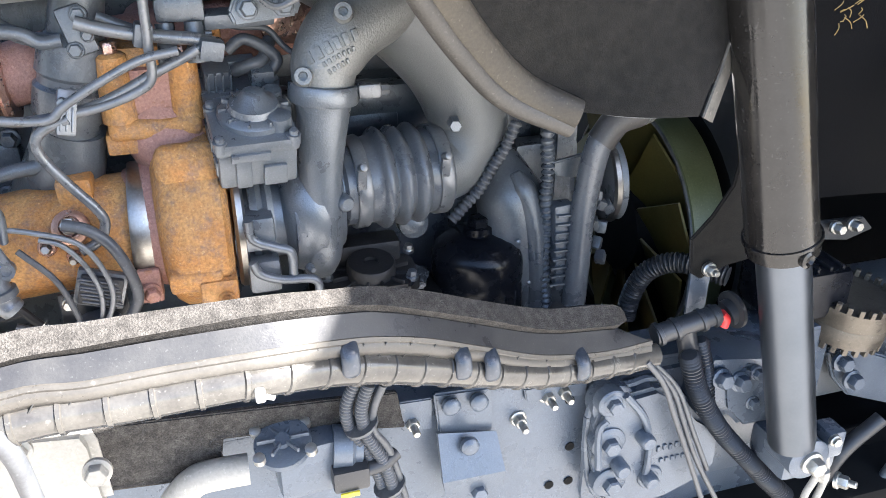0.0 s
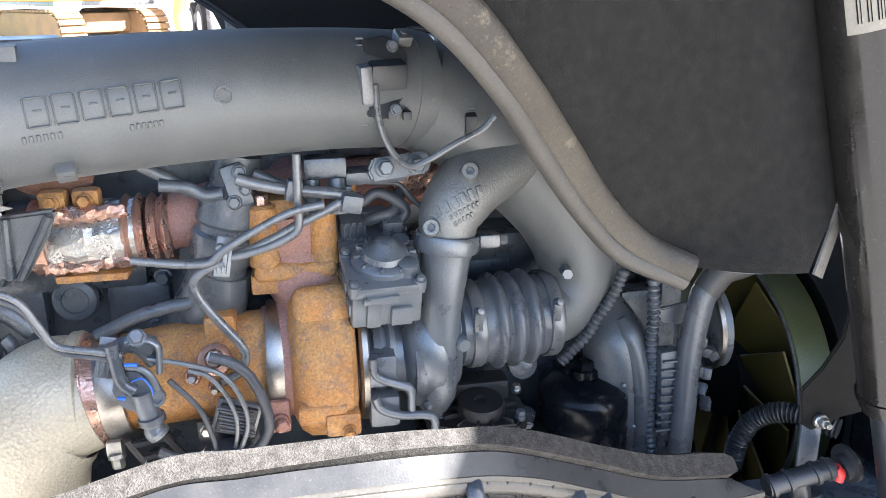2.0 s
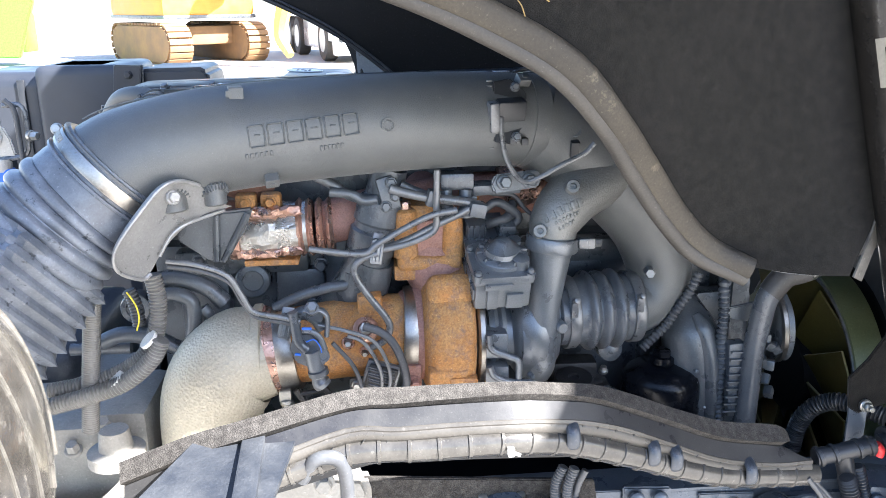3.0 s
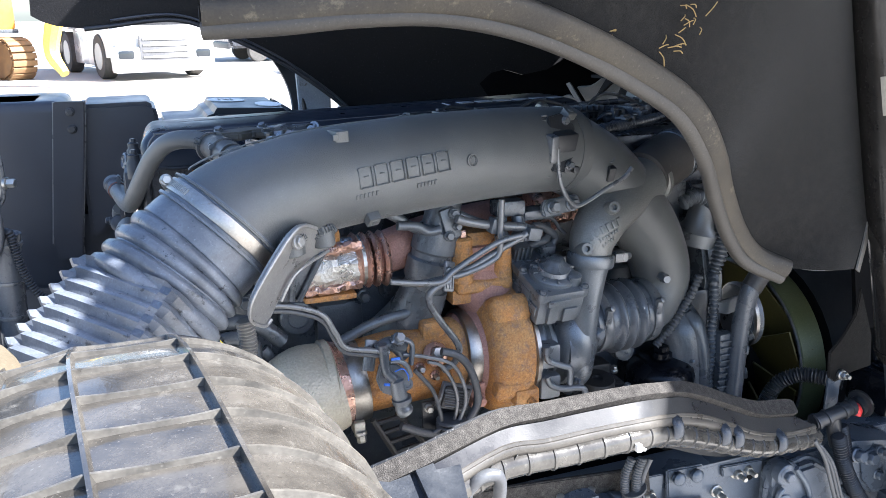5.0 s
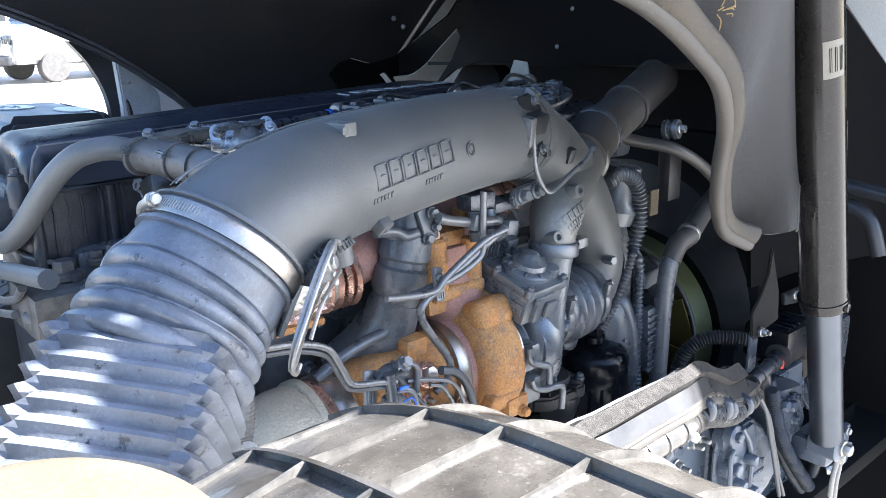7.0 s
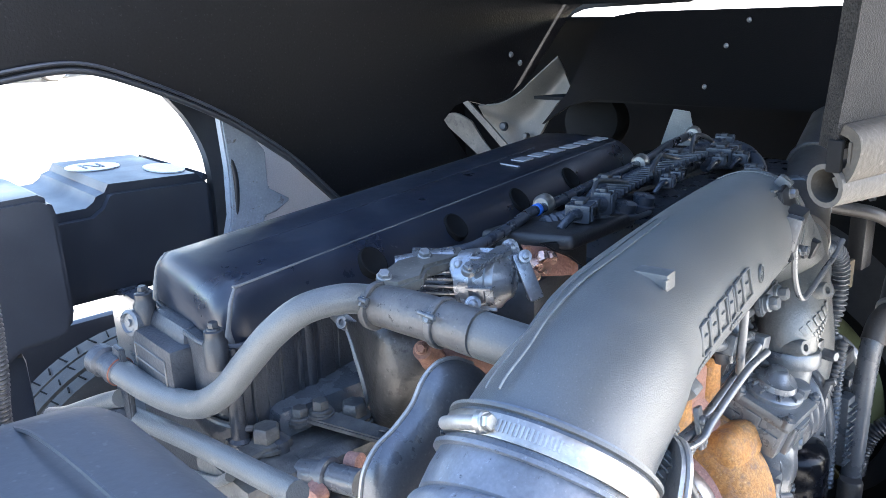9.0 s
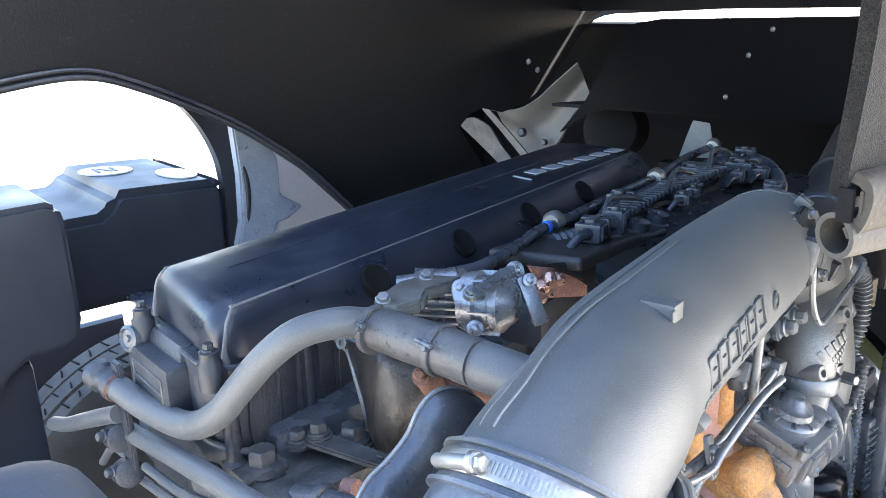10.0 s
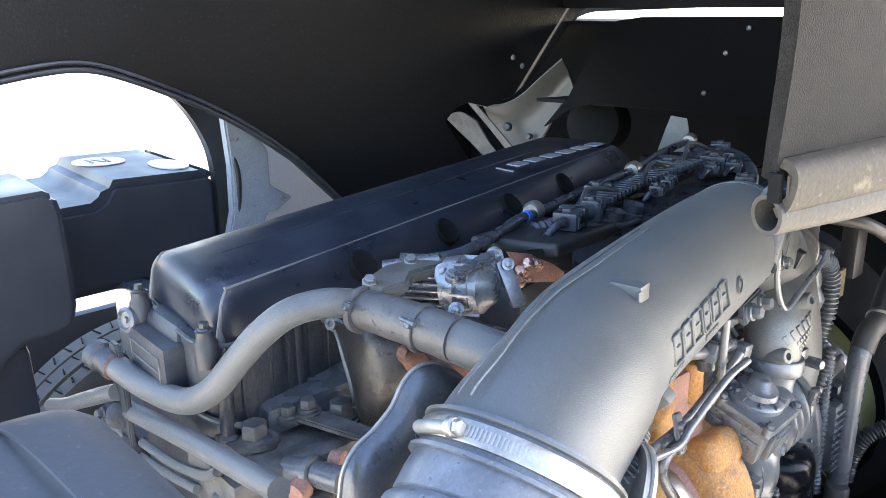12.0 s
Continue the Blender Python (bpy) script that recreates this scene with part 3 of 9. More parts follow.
part("pipe_rib", band((0.62, 1.26, 1.545), (0.9, 0.25, 0.2), 0.052, 0.012, 0.003), SOOTHOSE, outlet)
part("clamp_band", band((0.16, 1.07, 1.342), (0.1, 0.03, 1), 0.043, 0.026, 0.003), GREY, outlet)

# ---- compressor inlet: hose and bend ----
inlet = thing("compressor_inlet_hose", (0.26, 1.13, 1.12), "grey ribbed rubber hose at the compressor inlet", "hose")
hp = [(0.0, 0.060), (0.004, 0.065), (0.048, 0.066)] + [(0.052 + 0.080 * k / 40, 0.0655 + 0.0125 * math.sin(math.pi * ((k % 13.34) / 13.34)) ** 1.2) for k in range(1, 41)] + [(0.134, 0.066), (0.165, 0.066), (0.17, 0.06)]
part("hose", lathe((0.178, 1.128, 1.182), (1, 0.08, 0.02), hp, 40), HOSE, inlet)
part("clamp_band", band((0.205, 1.13, 1.183), (1, 0.08, 0.02), 0.067, 0.021, 0.0025), GREYLINE, inlet)
part("clamp_band", band((0.332, 1.14, 1.186), (1, 0.08, 0.02), 0.067, 0.021, 0.0025), GREYLINE, inlet)
bend = single("inlet_bend", tube([(0.33, 1.14, 1.186), (0.372, 1.15, 1.20), (0.395, 1.16, 1.255), (0.362, 1.165, 1.345), (0.29, 1.155, 1.43), (0.21, 1.145, 1.50), (0.125, 1.135, 1.55)],
                              [0.058, 0.058, 0.058, 0.065, 0.072, 0.078, 0.08], 36), PIPE, (0.33, 1.14, 1.13), "smooth grey moulded inlet bend below the intake pipe", "pipe")

# ---- oil filter ----
filt = thing("oil_filter", (0.420, 1.172, 0.862), "glossy black oil filter housing cap", "oil filter")
part("cap", lathe((0.420, 1.172, 0.862), (0, 0, 1), [(0, 0.080), (0.10, 0.080), (0.104, 0.078), (0.118, 0.080), (0.150, 0.079), (0.165, 0.074), (0.177, 0.060), (0.184, 0.042), (0.187, 0.026), (0.20, 0.025)], 48), GLOSSBLACK, filt)
part("nut", hexbolt((0.420, 1.172, 1.060), (0, 0, 1), 0.034, 0.014), GLOSSBLACK, filt)
for k in range(20):
    a = k * math.pi / 10
    part("grip_rib", box((0.420 + math.cos(a) * 0.0795, 1.172 + math.sin(a) * 0.0795, 0.912), (0.004, 0.007, 0.10), 0.001, rot=(0, 0, k * 18), segs=1), GLOSSBLACK, filt)

# ---- cab: tunnel walls, edge seal ----
# the hole-side and felt-side edges of the rubber seal round the engine tunnel
SEALIN = [(-0.575, 0.73, 1.785), (-0.495, 0.701, 1.789), (-0.403, 0.683, 1.797), (-0.304, 0.674, 1.798), (-0.207, 0.675, 1.783), (-0.111, 0.682, 1.752), (-0.018, 0.69, 1.708),
          (0.067, 0.704, 1.66), (0.134, 0.729, 1.595), (0.19, 0.762, 1.523), (0.247, 0.794, 1.451), (0.31, 0.813, 1.385), (0.399, 0.817, 1.34)]
SEALOUT = [(-0.576, 0.724, 1.824), (-0.487, 0.703, 1.828), (-0.398, 0.679, 1.835), (-0.308, 0.66, 1.838), (-0.216, 0.653, 1.828), (-0.116, 0.662, 1.795), (-0.011, 0.686, 1.753),
           (0.098, 0.699, 1.691), (0.171, 0.727, 1.612), (0.233, 0.775, 1.538), (0.293, 0.807, 1.461), (0.352, 0.825, 1.406), (0.407, 0.803, 1.378)]
SEALPTS = [Vector(p) + (Vector(q) - Vector(p)).normalized() * 0.0115 for p, q in zip(SEALIN, SEALOUT)]
RIM = [(-0.665, 0.705, 2.16), (-0.50, 0.70, 2.19), (-0.35, 0.70, 2.22), (-0.19, 0.70, 2.27), (-0.06, 0.705, 2.32), (0.08, 0.71, 2.38), (0.19, 0.73, 2.36), (0.30, 0.76, 2.20), (0.42, 0.80, 1.98),
       (0.51, 0.825, 1.80), (0.572, 0.834, 1.65), (0.612, 0.832, 1.47), (0.56, 0.80, 1.352)]
cab = thing("tilted_cab", (0.9, 1.4, 1.0), "black felt-lined underside of the tilted truck cab", "truck cab")


def between(f, dy=0.0):
    return [Vector(p).lerp(Vector(o), 0.8).lerp(Vector(q), f) + Vector((0, dy, 0)) for p, o, q in zip(SEALIN, SEALOUT, RIM)]


def seal_band(f, dy):
    return [Vector(p).lerp(Vector(o), f) + Vector((0, dy, 0)) for p, o in zip(SEALIN, SEALOUT)]


part("tunnel_wall", sheet([between(0.0), between(0.3, -0.012), between(0.65, -0.012), between(1.0)], 0.010, smooth=5), BLACKFELT, cab)


def hollow(pts, r, wall, seg=16, per=8):
    """An open rubber tube with a wall."""
    t = tube(pts, r, seg, per, cap=False)
    n = len(t.verts)
    tube(pts, [q - wall for q in r], seg, per, cap=False, bm=t)
    v = list(t.verts)
    for k in (0, n - seg):
        for j in range(seg):
            t.faces.new((v[k + j], v[k + (j + 1) % seg], v[n + k + (j + 1) % seg], v[n + k + j]))
    return t


seal = part("edge_seal", hollow(SEALPTS, [0.0125] * 13, 0.003, 18, 10), SEALDARK, cab, "dusty hollow rubber bulb seal")
part("seal_grip", sheet([seal_band(0.42, -0.003), seal_band(0.52, -0.0075), seal_band(0.80, -0.009), seal_band(0.98, -0.007), seal_band(1.05, -0.001)], -0.006, smooth=4), SEAL, seal, "dusty ribbed seal grip")
# black block paints the shade inside the seal's open end
part("seal_end", box(Vector(SEALIN[0]).lerp(Vector(SEALOUT[0]), 0.74) + Vector((-0.001, -0.002, 0)), (0.004, 0.008, 0.018), 0.001), DARK, seal)
part("seal_crease", tube(seal_band(0.55, -0.0085), 0.0016, 6, 5), SEALDARK, seal)
GRIPLINE = spline(seal_band(0.80, -0.0093), step=0.006)
t = bmesh.new()
for a_, b_ in zip(GRIPLINE, GRIPLINE[1:]):
    box(a_, (0.0022, 0.0015, 0.012), 0, rot=Matrix((b_ - a_, Vector((0, 1, 0)), (b_ - a_).cross(Vector((0, 1, 0))))).transposed().normalized(), bm=t)
stuff(part("grip_ridges", t, SEAL, seal))
# bright trim along the front edge of the wall
part("edge_trim", sheet([[(0.566, 0.802, 1.350), (0.592, 0.818, 1.40), (0.617, 0.834, 1.462)], [(0.588, 0.815, 1.338), (0.612, 0.828, 1.392), (0.630, 0.842, 1.445)]], 0.003), DIRTYMETAL, cab, "pale metal edge trim")
# far wall with its arch
ARCH = [(-0.885, 1.815), (-0.86, 1.800), (-0.828, 1.789), (-0.763, 1.782), (-0.694, 1.789), (-0.61, 1.800), (-0.55, 1.803), (-0.50, 1.796), (-0.44, 1.774), (-0.37, 1.742), (-0.295, 1.704), (-0.214, 1.654), (-0.099, 1.565), (0.012, 1.452)]
FAR = ARCH + [(0.30, 1.30), (0.50, 1.40)] + \
      [(p[0], p[2]) for p in [(0.35, 2.09, 1.604), (0.389, 2.09, 1.635), (0.433, 2.09, 1.644), (0.499, 2.09, 1.626), (0.584, 2.09, 1.64), (0.683, 2.09, 1.694), (0.774, 2.09, 1.779), (0.849, 2.09, 1.851), (0.967, 2.09, 1.893)]] + [(0.60, 2.35), (-0.2, 2.4), (-0.86, 2.3)]
part("tunnel_wall", plate(FAR, (0, 2.09, 0), (1, 0, 0), (0, 0, 1), -0.02), LINING, cab)
part("arch_seal", tube([(x, 2.078, z - 0.001) for x, z in ARCH[3:]], 0.006, 12, 6), BLACK, cab, "black rubber arch seal")
part("arch_lip", tube([(x - 0.004, 2.074, z + 0.013) for x, z in ARCH[4:]], 0.0035, 8, 6), HEADDARK, cab, "dusty lip above the arch seal")
# added roof over the tunnel and overhead sheets, outlined to cast the bay's shade
bm = sheet([[(0.34, 0.70, 2.82), (0.34, 1.4, 2.85), (0.34, 2.14, 2.82)], [(0.45, 0.70, 2.63), (0.45, 1.4, 2.65), (0.45, 2.14, 2.63)], [(0.58, 0.71, 2.36), (0.58, 1.4, 2.37), (0.58, 2.14, 2.36)], [(0.80, 0.74, 1.872), (0.80, 1.4, 1.873), (0.80, 2.14, 1.87)]], 0.02, smooth=5)
part("shading_roof", bm, LINING, cab)
# unseen sun blocker; its notched outline sets where the shadow edges fall
bm = plate([(-0.45, 0.74), (-0.45, 0.42), (-0.13, 0.34), (-0.13, 0.30), (0.2, 0.28), (0.2, -0.05), (0.48, -0.03), (0.72, 0.12), (1.15, 0.13), (1.27, 0.03), (1.26, -0.8), (3.0, -0.8), (3.0, 0.74)], (0, 0, 2.4), (1, 0, 0), (0, 1, 0), 0.05)
part("sun_blocking_pan", bm, BLACK, cab, "added dark sheet overhead that blocks the sun")
part("sun_blocking_pan", plate([(-0.16, 0.66), (0.9, 0.66), (0.9, 1.78), (1.4, 1.78), (1.4, 2.12), (0.9, 2.12), (0.9, 2.3), (-0.16, 2.3)], (0, 0, 2.46), (1, 0, 0), (0, 1, 0), 0.04), BLACK, cab)
part("corner_web", plate([(2.50, 1.66), (2.307, 1.754), (2.27, 1.79), (2.24, 1.815), (2.208, 1.838), (2.17, 1.85), (2.135, 1.855), (1.80, 1.866), (1.80, 2.05), (2.50, 2.05)], (0.992, 0, 0), (0, 1, 0), (0, 0, 1), 0.01), LINING, cab)
# added near-black sheets: hood, wall and shelf keep yard light out of the bay
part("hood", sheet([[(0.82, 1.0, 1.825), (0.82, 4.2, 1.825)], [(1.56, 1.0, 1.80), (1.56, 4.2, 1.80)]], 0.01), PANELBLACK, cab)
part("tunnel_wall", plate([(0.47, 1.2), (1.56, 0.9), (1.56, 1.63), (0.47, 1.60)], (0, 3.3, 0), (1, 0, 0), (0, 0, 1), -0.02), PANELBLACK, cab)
part("closing_shelf", sheet([[(0.81, 1.0, 1.64), (0.81, 2.2, 1.60)], [(1.55, 1.0, 1.56), (1.55, 2.2, 1.56)]], 0.01), DARK, cab)
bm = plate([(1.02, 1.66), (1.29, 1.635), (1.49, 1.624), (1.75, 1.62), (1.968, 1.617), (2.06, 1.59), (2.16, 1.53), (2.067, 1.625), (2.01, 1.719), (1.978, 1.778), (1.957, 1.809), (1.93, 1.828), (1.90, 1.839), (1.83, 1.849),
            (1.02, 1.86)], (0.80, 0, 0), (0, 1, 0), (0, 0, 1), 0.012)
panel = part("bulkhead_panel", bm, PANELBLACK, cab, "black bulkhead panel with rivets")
for p in [(0.795, 1.521, 1.828), (0.795, 1.575, 1.769), (0.795, 1.626, 1.67)]:
    part("rivet", lathe(p, (-1, 0, 0), [(0, 0.0065), (0.002, 0.006), (0.004, 0.003)], 12), GREYLINE, panel)
for p in [(0.572, 2.066, 1.751), (0.606, 2.066, 1.727)]:
    part("rivet", lathe(p, (0, -1, 0), [(0, 0.008), (0.003, 0.007), (0.005, 0.003)], 12), GREYLINE, cab)
# pale metal floor parts in front of the far wall
bm = sheet([[(1.02, 2.652, 1.53), (1.02, 2.549, 1.543), (1.02, 2.464, 1.582), (1.02, 2.394, 1.634), (1.02, 2.288, 1.71)], [(1.08, 2.659, 1.45), (1.08, 2.566, 1.458), (1.08, 2.46, 1.505), (1.08, 2.385, 1.574), (1.08, 2.302, 1.652)], [(1.06, 2.561, 1.381), (1.06, 2.479, 1.379), (1.06, 2.395, 1.437), (1.06, 2.33, 1.534), (1.06, 2.257, 1.602)]], 0.008, smooth=5)
step = part("step_metal", bm, STEPMETAL, cab, "pale primed curved sheet metal")
for p, r in zip([(1.045, 2.552, 1.456), (1.045, 2.445, 1.434)], (0.016, 0.011)):
    part("step_bolt", lathe(p, (-1, -0.2, 0.2), [(0, r), (0.012, r), (0.016, r * 0.7)], 14), BLACK, step)
bm = sheet([[(1.0, 2.721, 1.535), (1.0, 2.613, 1.458), (1.0, 2.471, 1.349)], [(1.0, 2.692, 1.543), (1.0, 2.582, 1.467), (1.0, 2.444, 1.365)]], 0.006)
part("strut", bm, DIRTYMETAL, cab)
bm = sheet([[(1.1, 2.96, 1.449), (1.1, 2.868, 1.475), (1.1, 2.775, 1.451)], [(1.12, 2.86, 1.375), (1.12, 2.772, 1.385), (1.12, 2.721, 1.369)], [(1.1, 2.716, 1.308), (1.1, 2.672, 1.314), (1.1, 2.628, 1.309)]], 0.006, smooth=4)
part("strut_plate", bm, DIRTYMETAL, cab)
bl = [(0.92, 2.063, 1.533)][0]
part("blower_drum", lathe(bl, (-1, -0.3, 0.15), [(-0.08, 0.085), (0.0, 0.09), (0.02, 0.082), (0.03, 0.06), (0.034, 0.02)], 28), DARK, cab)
# added near-black wall closing the bay ahead of the radiator, and the arch liner
part("closing_front_wall", plate([(0.3, 0.2), (4.2, 0.2), (4.2, 1.80), (1.0, 1.81), (0.9, 1.9), (0.9, 2.7), (0.3, 2.7)], (1.55, 0, 0), (0, 1, 0), (0, 0, 1), 0.03), PANELBLACK, cab)
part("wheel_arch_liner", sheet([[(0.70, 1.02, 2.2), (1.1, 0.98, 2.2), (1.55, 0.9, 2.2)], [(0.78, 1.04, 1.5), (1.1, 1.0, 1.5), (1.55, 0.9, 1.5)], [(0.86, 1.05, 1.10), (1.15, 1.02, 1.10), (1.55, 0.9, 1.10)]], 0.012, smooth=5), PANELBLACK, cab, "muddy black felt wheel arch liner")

# ---- tilt ram ----
ram = thing("cab_tilt_ram", (0.82, 0.80, 0.78), "glossy black hydraulic cab tilt ram with grey rod", "hydraulic ram")
RA, RB = Vector((0.815, 0.797, 0.80)), Vector((0.722, 0.80, 1.15))
d = (RB - RA).normalized()
part("rod", rod(RA, RB + d * 0.02, 0.036, 28), CHROME, ram)
part("barrel", lathe(RB, d, [(0, 0.040), (0.004, 0.048), (0.03, 0.049), (0.034, 0.047), (0.9, 0.047)], 36), RAMBLACK, ram)

# ---- side seal strip and conduit ----
strip = thing("insulation_strip", (0.1, 0.70, 1.1), "grey felt and black plastic edge strip of the engine enclosure", "insulation strip")
FTOP = [(-0.509, 0.7, 1.157), (-0.414, 0.7, 1.191), (-0.328, 0.7, 1.213)] + [(-0.205, 0.72, 1.236), (-0.132, 0.72, 1.235), (-0.056, 0.72, 1.235), (0.041, 0.723, 1.23), (0.1, 0.743, 1.215), (0.152, 0.762, 1.201), (0.217, 0.784, 1.172), (0.297, 0.812, 1.128), (0.395, 0.844, 1.084), (0.508, 0.88, 1.051), (0.534, 0.888, 1.018)]
FBOT = [(-0.505, 0.68, 1.136), (-0.412, 0.68, 1.171), (-0.326, 0.68, 1.195)] + [(-0.205, 0.7, 1.218), (-0.134, 0.7, 1.22), (-0.058, 0.7, 1.222), (0.038, 0.702, 1.221), (0.096, 0.721, 1.207), (0.147, 0.739, 1.191), (0.21, 0.76, 1.161), (0.288, 0.786, 1.119), (0.386, 0.818, 1.069), (0.495, 0.851, 1.035), (0.517, 0.858, 1.026)]
part("felt_back", sheet([[Vector(p) + Vector((0.0, 0.017, -0.003)) for p in FTOP], [Vector(p) + Vector((0.01, 0.045, -0.05)) for p in FTOP], [Vector(p) + Vector((0.03, 0.10, -0.17)) for p in FTOP]], 0.004, smooth=4), FLAP, strip, "smooth dark rubber backing of the felt")
part("felt_edge", sheet([FTOP, FBOT], 0.016, smooth=4), FELT, strip)
CBOT = [(-0.504, 0.665, 1.109), (-0.411, 0.665, 1.145), (-0.326, 0.665, 1.169)] + [(-0.207, 0.685, 1.199), (-0.137, 0.685, 1.197), (-0.061, 0.685, 1.199), (0.034, 0.686, 1.198), (0.092, 0.704, 1.185), (0.142, 0.721, 1.17), (0.205, 0.742, 1.143), (0.281, 0.767, 1.101), (0.377, 0.798, 1.049), (0.486, 0.831, 1.012), (0.573, 0.856, 0.997)]
part("channel", sheet([FBOT, CBOT], 0.005, smooth=4), TRIMPL, strip)
part("lip", tube(CBOT, 0.006, 8, 4), LIP, strip)
cond = [(-0.485, 0.67, 1.08), (-0.364, 0.67, 1.123)] + [(-0.217, 0.69, 1.161), (-0.092, 0.69, 1.165), (0.02, 0.69, 1.167), (0.115, 0.717, 1.142), (0.213, 0.751, 1.097), (0.328, 0.788, 1.041), (0.422, 0.817, 1.005), (0.587, 0.866, 0.966)]
conduit = thing("ribbed_conduit", cond[0], "clear grey ribbed wiring conduit along the strip", "conduit")
part("tube", tube(cond, 0.020, 20, step=0.004), CONDUIT, conduit)
cl_ = spline(cond, step=0.042)
for a_, b_ in zip(cl_, cl_[1:]):
    part("ring", lathe(a_, b_ - a_, [(-0.0035, 0.0195), (-0.002, 0.0218), (0.002, 0.0218), (0.0035, 0.0195)], 20), CONDUIT, conduit)

# ---- chassis rail ----
rail = thing("chassis_rail", (0.2, 0.93, 0.5), "blue-grey painted chassis rail with bolts and brackets", "chassis rail")
part("web", box((-0.085, 0.94, 0.70), (2.13, 0.012, 0.40), 0.003), RAIL, rail)
part("flange", box((-0.085, 0.975, 0.90), (2.13, 0.08, 0.012), 0.003), RAIL, rail)

rail2 = thing("chassis_rail", (0.2, 2.03, 0.5), "blue-grey painted chassis rail beyond the engine", "chassis rail")
part("web", box((0.2, 2.03, 0.70), (3.4, 0.012, 0.40), 0.003), RAIL, rail2)
part("flange", box((0.2, 1.995, 0.90), (3.4, 0.08, 0.012), 0.003), RAIL, rail2)
sk = thing("side_skirt", (-0.4, 3.0, 0.0), "dark side skirt beyond the chassis", "side skirt")
part("panel", box((-0.9, 3.0, 0.58), (2.4, 0.05, 0.86), 0.02), TANKM, sk)
for k in range(3):
    part("stay", box((-1.8 + 0.9 * k, 3.06, 0.32), (0.05, 0.06, 0.64), 0.01), RAIL, sk)
# added black floor between the rails, blocks sunlight bounced up off the paving
ut = thing("light_block_tray", (0.1, 1.48, 0.48), "added black tray under the engine that blocks light from the ground", "undershield")
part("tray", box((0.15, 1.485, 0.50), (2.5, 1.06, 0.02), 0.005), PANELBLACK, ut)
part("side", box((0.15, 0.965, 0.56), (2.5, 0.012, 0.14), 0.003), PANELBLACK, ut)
gb = thing("gearbox", (-1.15, 1.5, 0.5), "grimy dark gearbox casting behind the engine", "gearbox")
part("casing", box((-1.15, 1.5, 0.83), (0.75, 0.46, 0.50), 0.05, segs=3), HEADDARK, gb)
part("top_housing", box((-1.22, 1.5, 1.10), (0.40, 0.26, 0.10), 0.03, segs=3), HEADDARK, gb)
for k in range(5):
    part("rib", box((-1.44 + 0.14 * k, 1.268, 0.83), (0.014, 0.02, 0.42), 0.004), HEADDARK, gb)

# ---- ribbed duct ----
duct = thing("ribbed_air_duct", (-0.65, 0.35, 1.2), "dusty black plastic air duct with a grid of ribs", "air duct")
bm = bmesh.new()


def duct_at(a, y, out=0.0):
    """Skin of the duct: a is the angle about its axis (0: top), y along it."""
    k = max(0.02, 1.0 - max(0.0, (y - 0.36) / 0.265) ** 2.2) ** 0.5
    cx = -0.655 - 0.12 * (y - 0.4)
    hw, hh = (0.207 + out) * (0.45 + 0.55 * k), 0.09 + (0.122 + out) * k
    s, c = math.sin(a), math.cos(a)
    hw *= 1.0 if s < 0 else 0.76 - 0.3 * max(0.0, 0.30 - y)
    e = 0.85 if s > 0 else 0.55
    return Vector((cx + hw * math.copysign(abs(s) ** e, s), y + out * max(0.0, (y - 0.45) * 3), 1.305 + hh * math.copysign(abs(c) ** e, c)))


def duct_patch(a0, a1, y0, y1, na, ny):
    return [[duct_at(a0 + (a1 - a0) * i / na, y0 + (y1 - y0) * j / ny) for j in range(ny + 1)] for i in range(na + 1)]


part("shell", sheet(duct_patch(-2.3, 2.3, -0.15, 0.62, 60, 60), 0.006), GRIDPL, duct)


def fin(points, inner, outer, half):
    """A thin upright rib that follows points: functions of the height give its foot and crest."""
    rows = [[Vector(p[0]) - p[2] * half, Vector(p[1]) - p[2] * half * 0.6, Vector(p[1]) + p[2] * half * 0.6, Vector(p[0]) + p[2] * half] for p in points]
    t = bmesh.new()
    vs = [[t.verts.new(q) for q in r] for r in rows]
    for a, b in zip(vs, vs[1:]):
        for j in range(3):
            t.faces.new((a[j], a[j + 1], b[j + 1], b[j]))
    t.faces.new(vs[0])
    t.faces.new(vs[-1][::-1])
    return t


# ribs along the duct, and curved ribs across it that swell between them
LONG = (-1.62, -1.25, -0.86, -0.449, -0.147, 0.0975)
for a0 in LONG:
    pts = [(duct_at(a0, y, -0.001), duct_at(a0, y, 0.0135), Vector((math.cos(a0), 0, -math.sin(a0)))) for y in (-0.14 + 0.71 * j / 40 for j in range(41))]
    part("long_rib", fin(pts, 0, 0, 0.0028), GRIDPL, duct)
ENDS = (-2.0,) + LONG + (0.85, 1.7)
for i in range(11):
    y = 0.535 - 0.0615 * i
    for a0, a1 in zip(ENDS, ENDS[1:]):
        rows = []
        for j in range(11):
            u = j / 10
            q = a0 + (a1 - a0) * u
            sw = math.sin(math.pi * u)
            rows.append((duct_at(q, y, -0.001), duct_at(q, y, 0.0130 - 0.003 * sw), Vector((0, 1, 0)) * (1.0 - 0.15 * sw)))
        part("cross_rib", fin(rows, 0, 0, 0.0024), RIBPALE, duct)
bm = lathe((-0.875, 0.50, 1.470), (0.22, -0.12, 1), [(0, 0.06), (0.0, 0.085), (0.004, 0.084), (0.04, 0.087), (0.046, 0.082), (0.05, 0.068)], 40)
single("foam_gasket", bm, CREAM, (-0.855, 0.495, 1.44), "cream foam ring gasket beside the ribbed duct", "gasket")


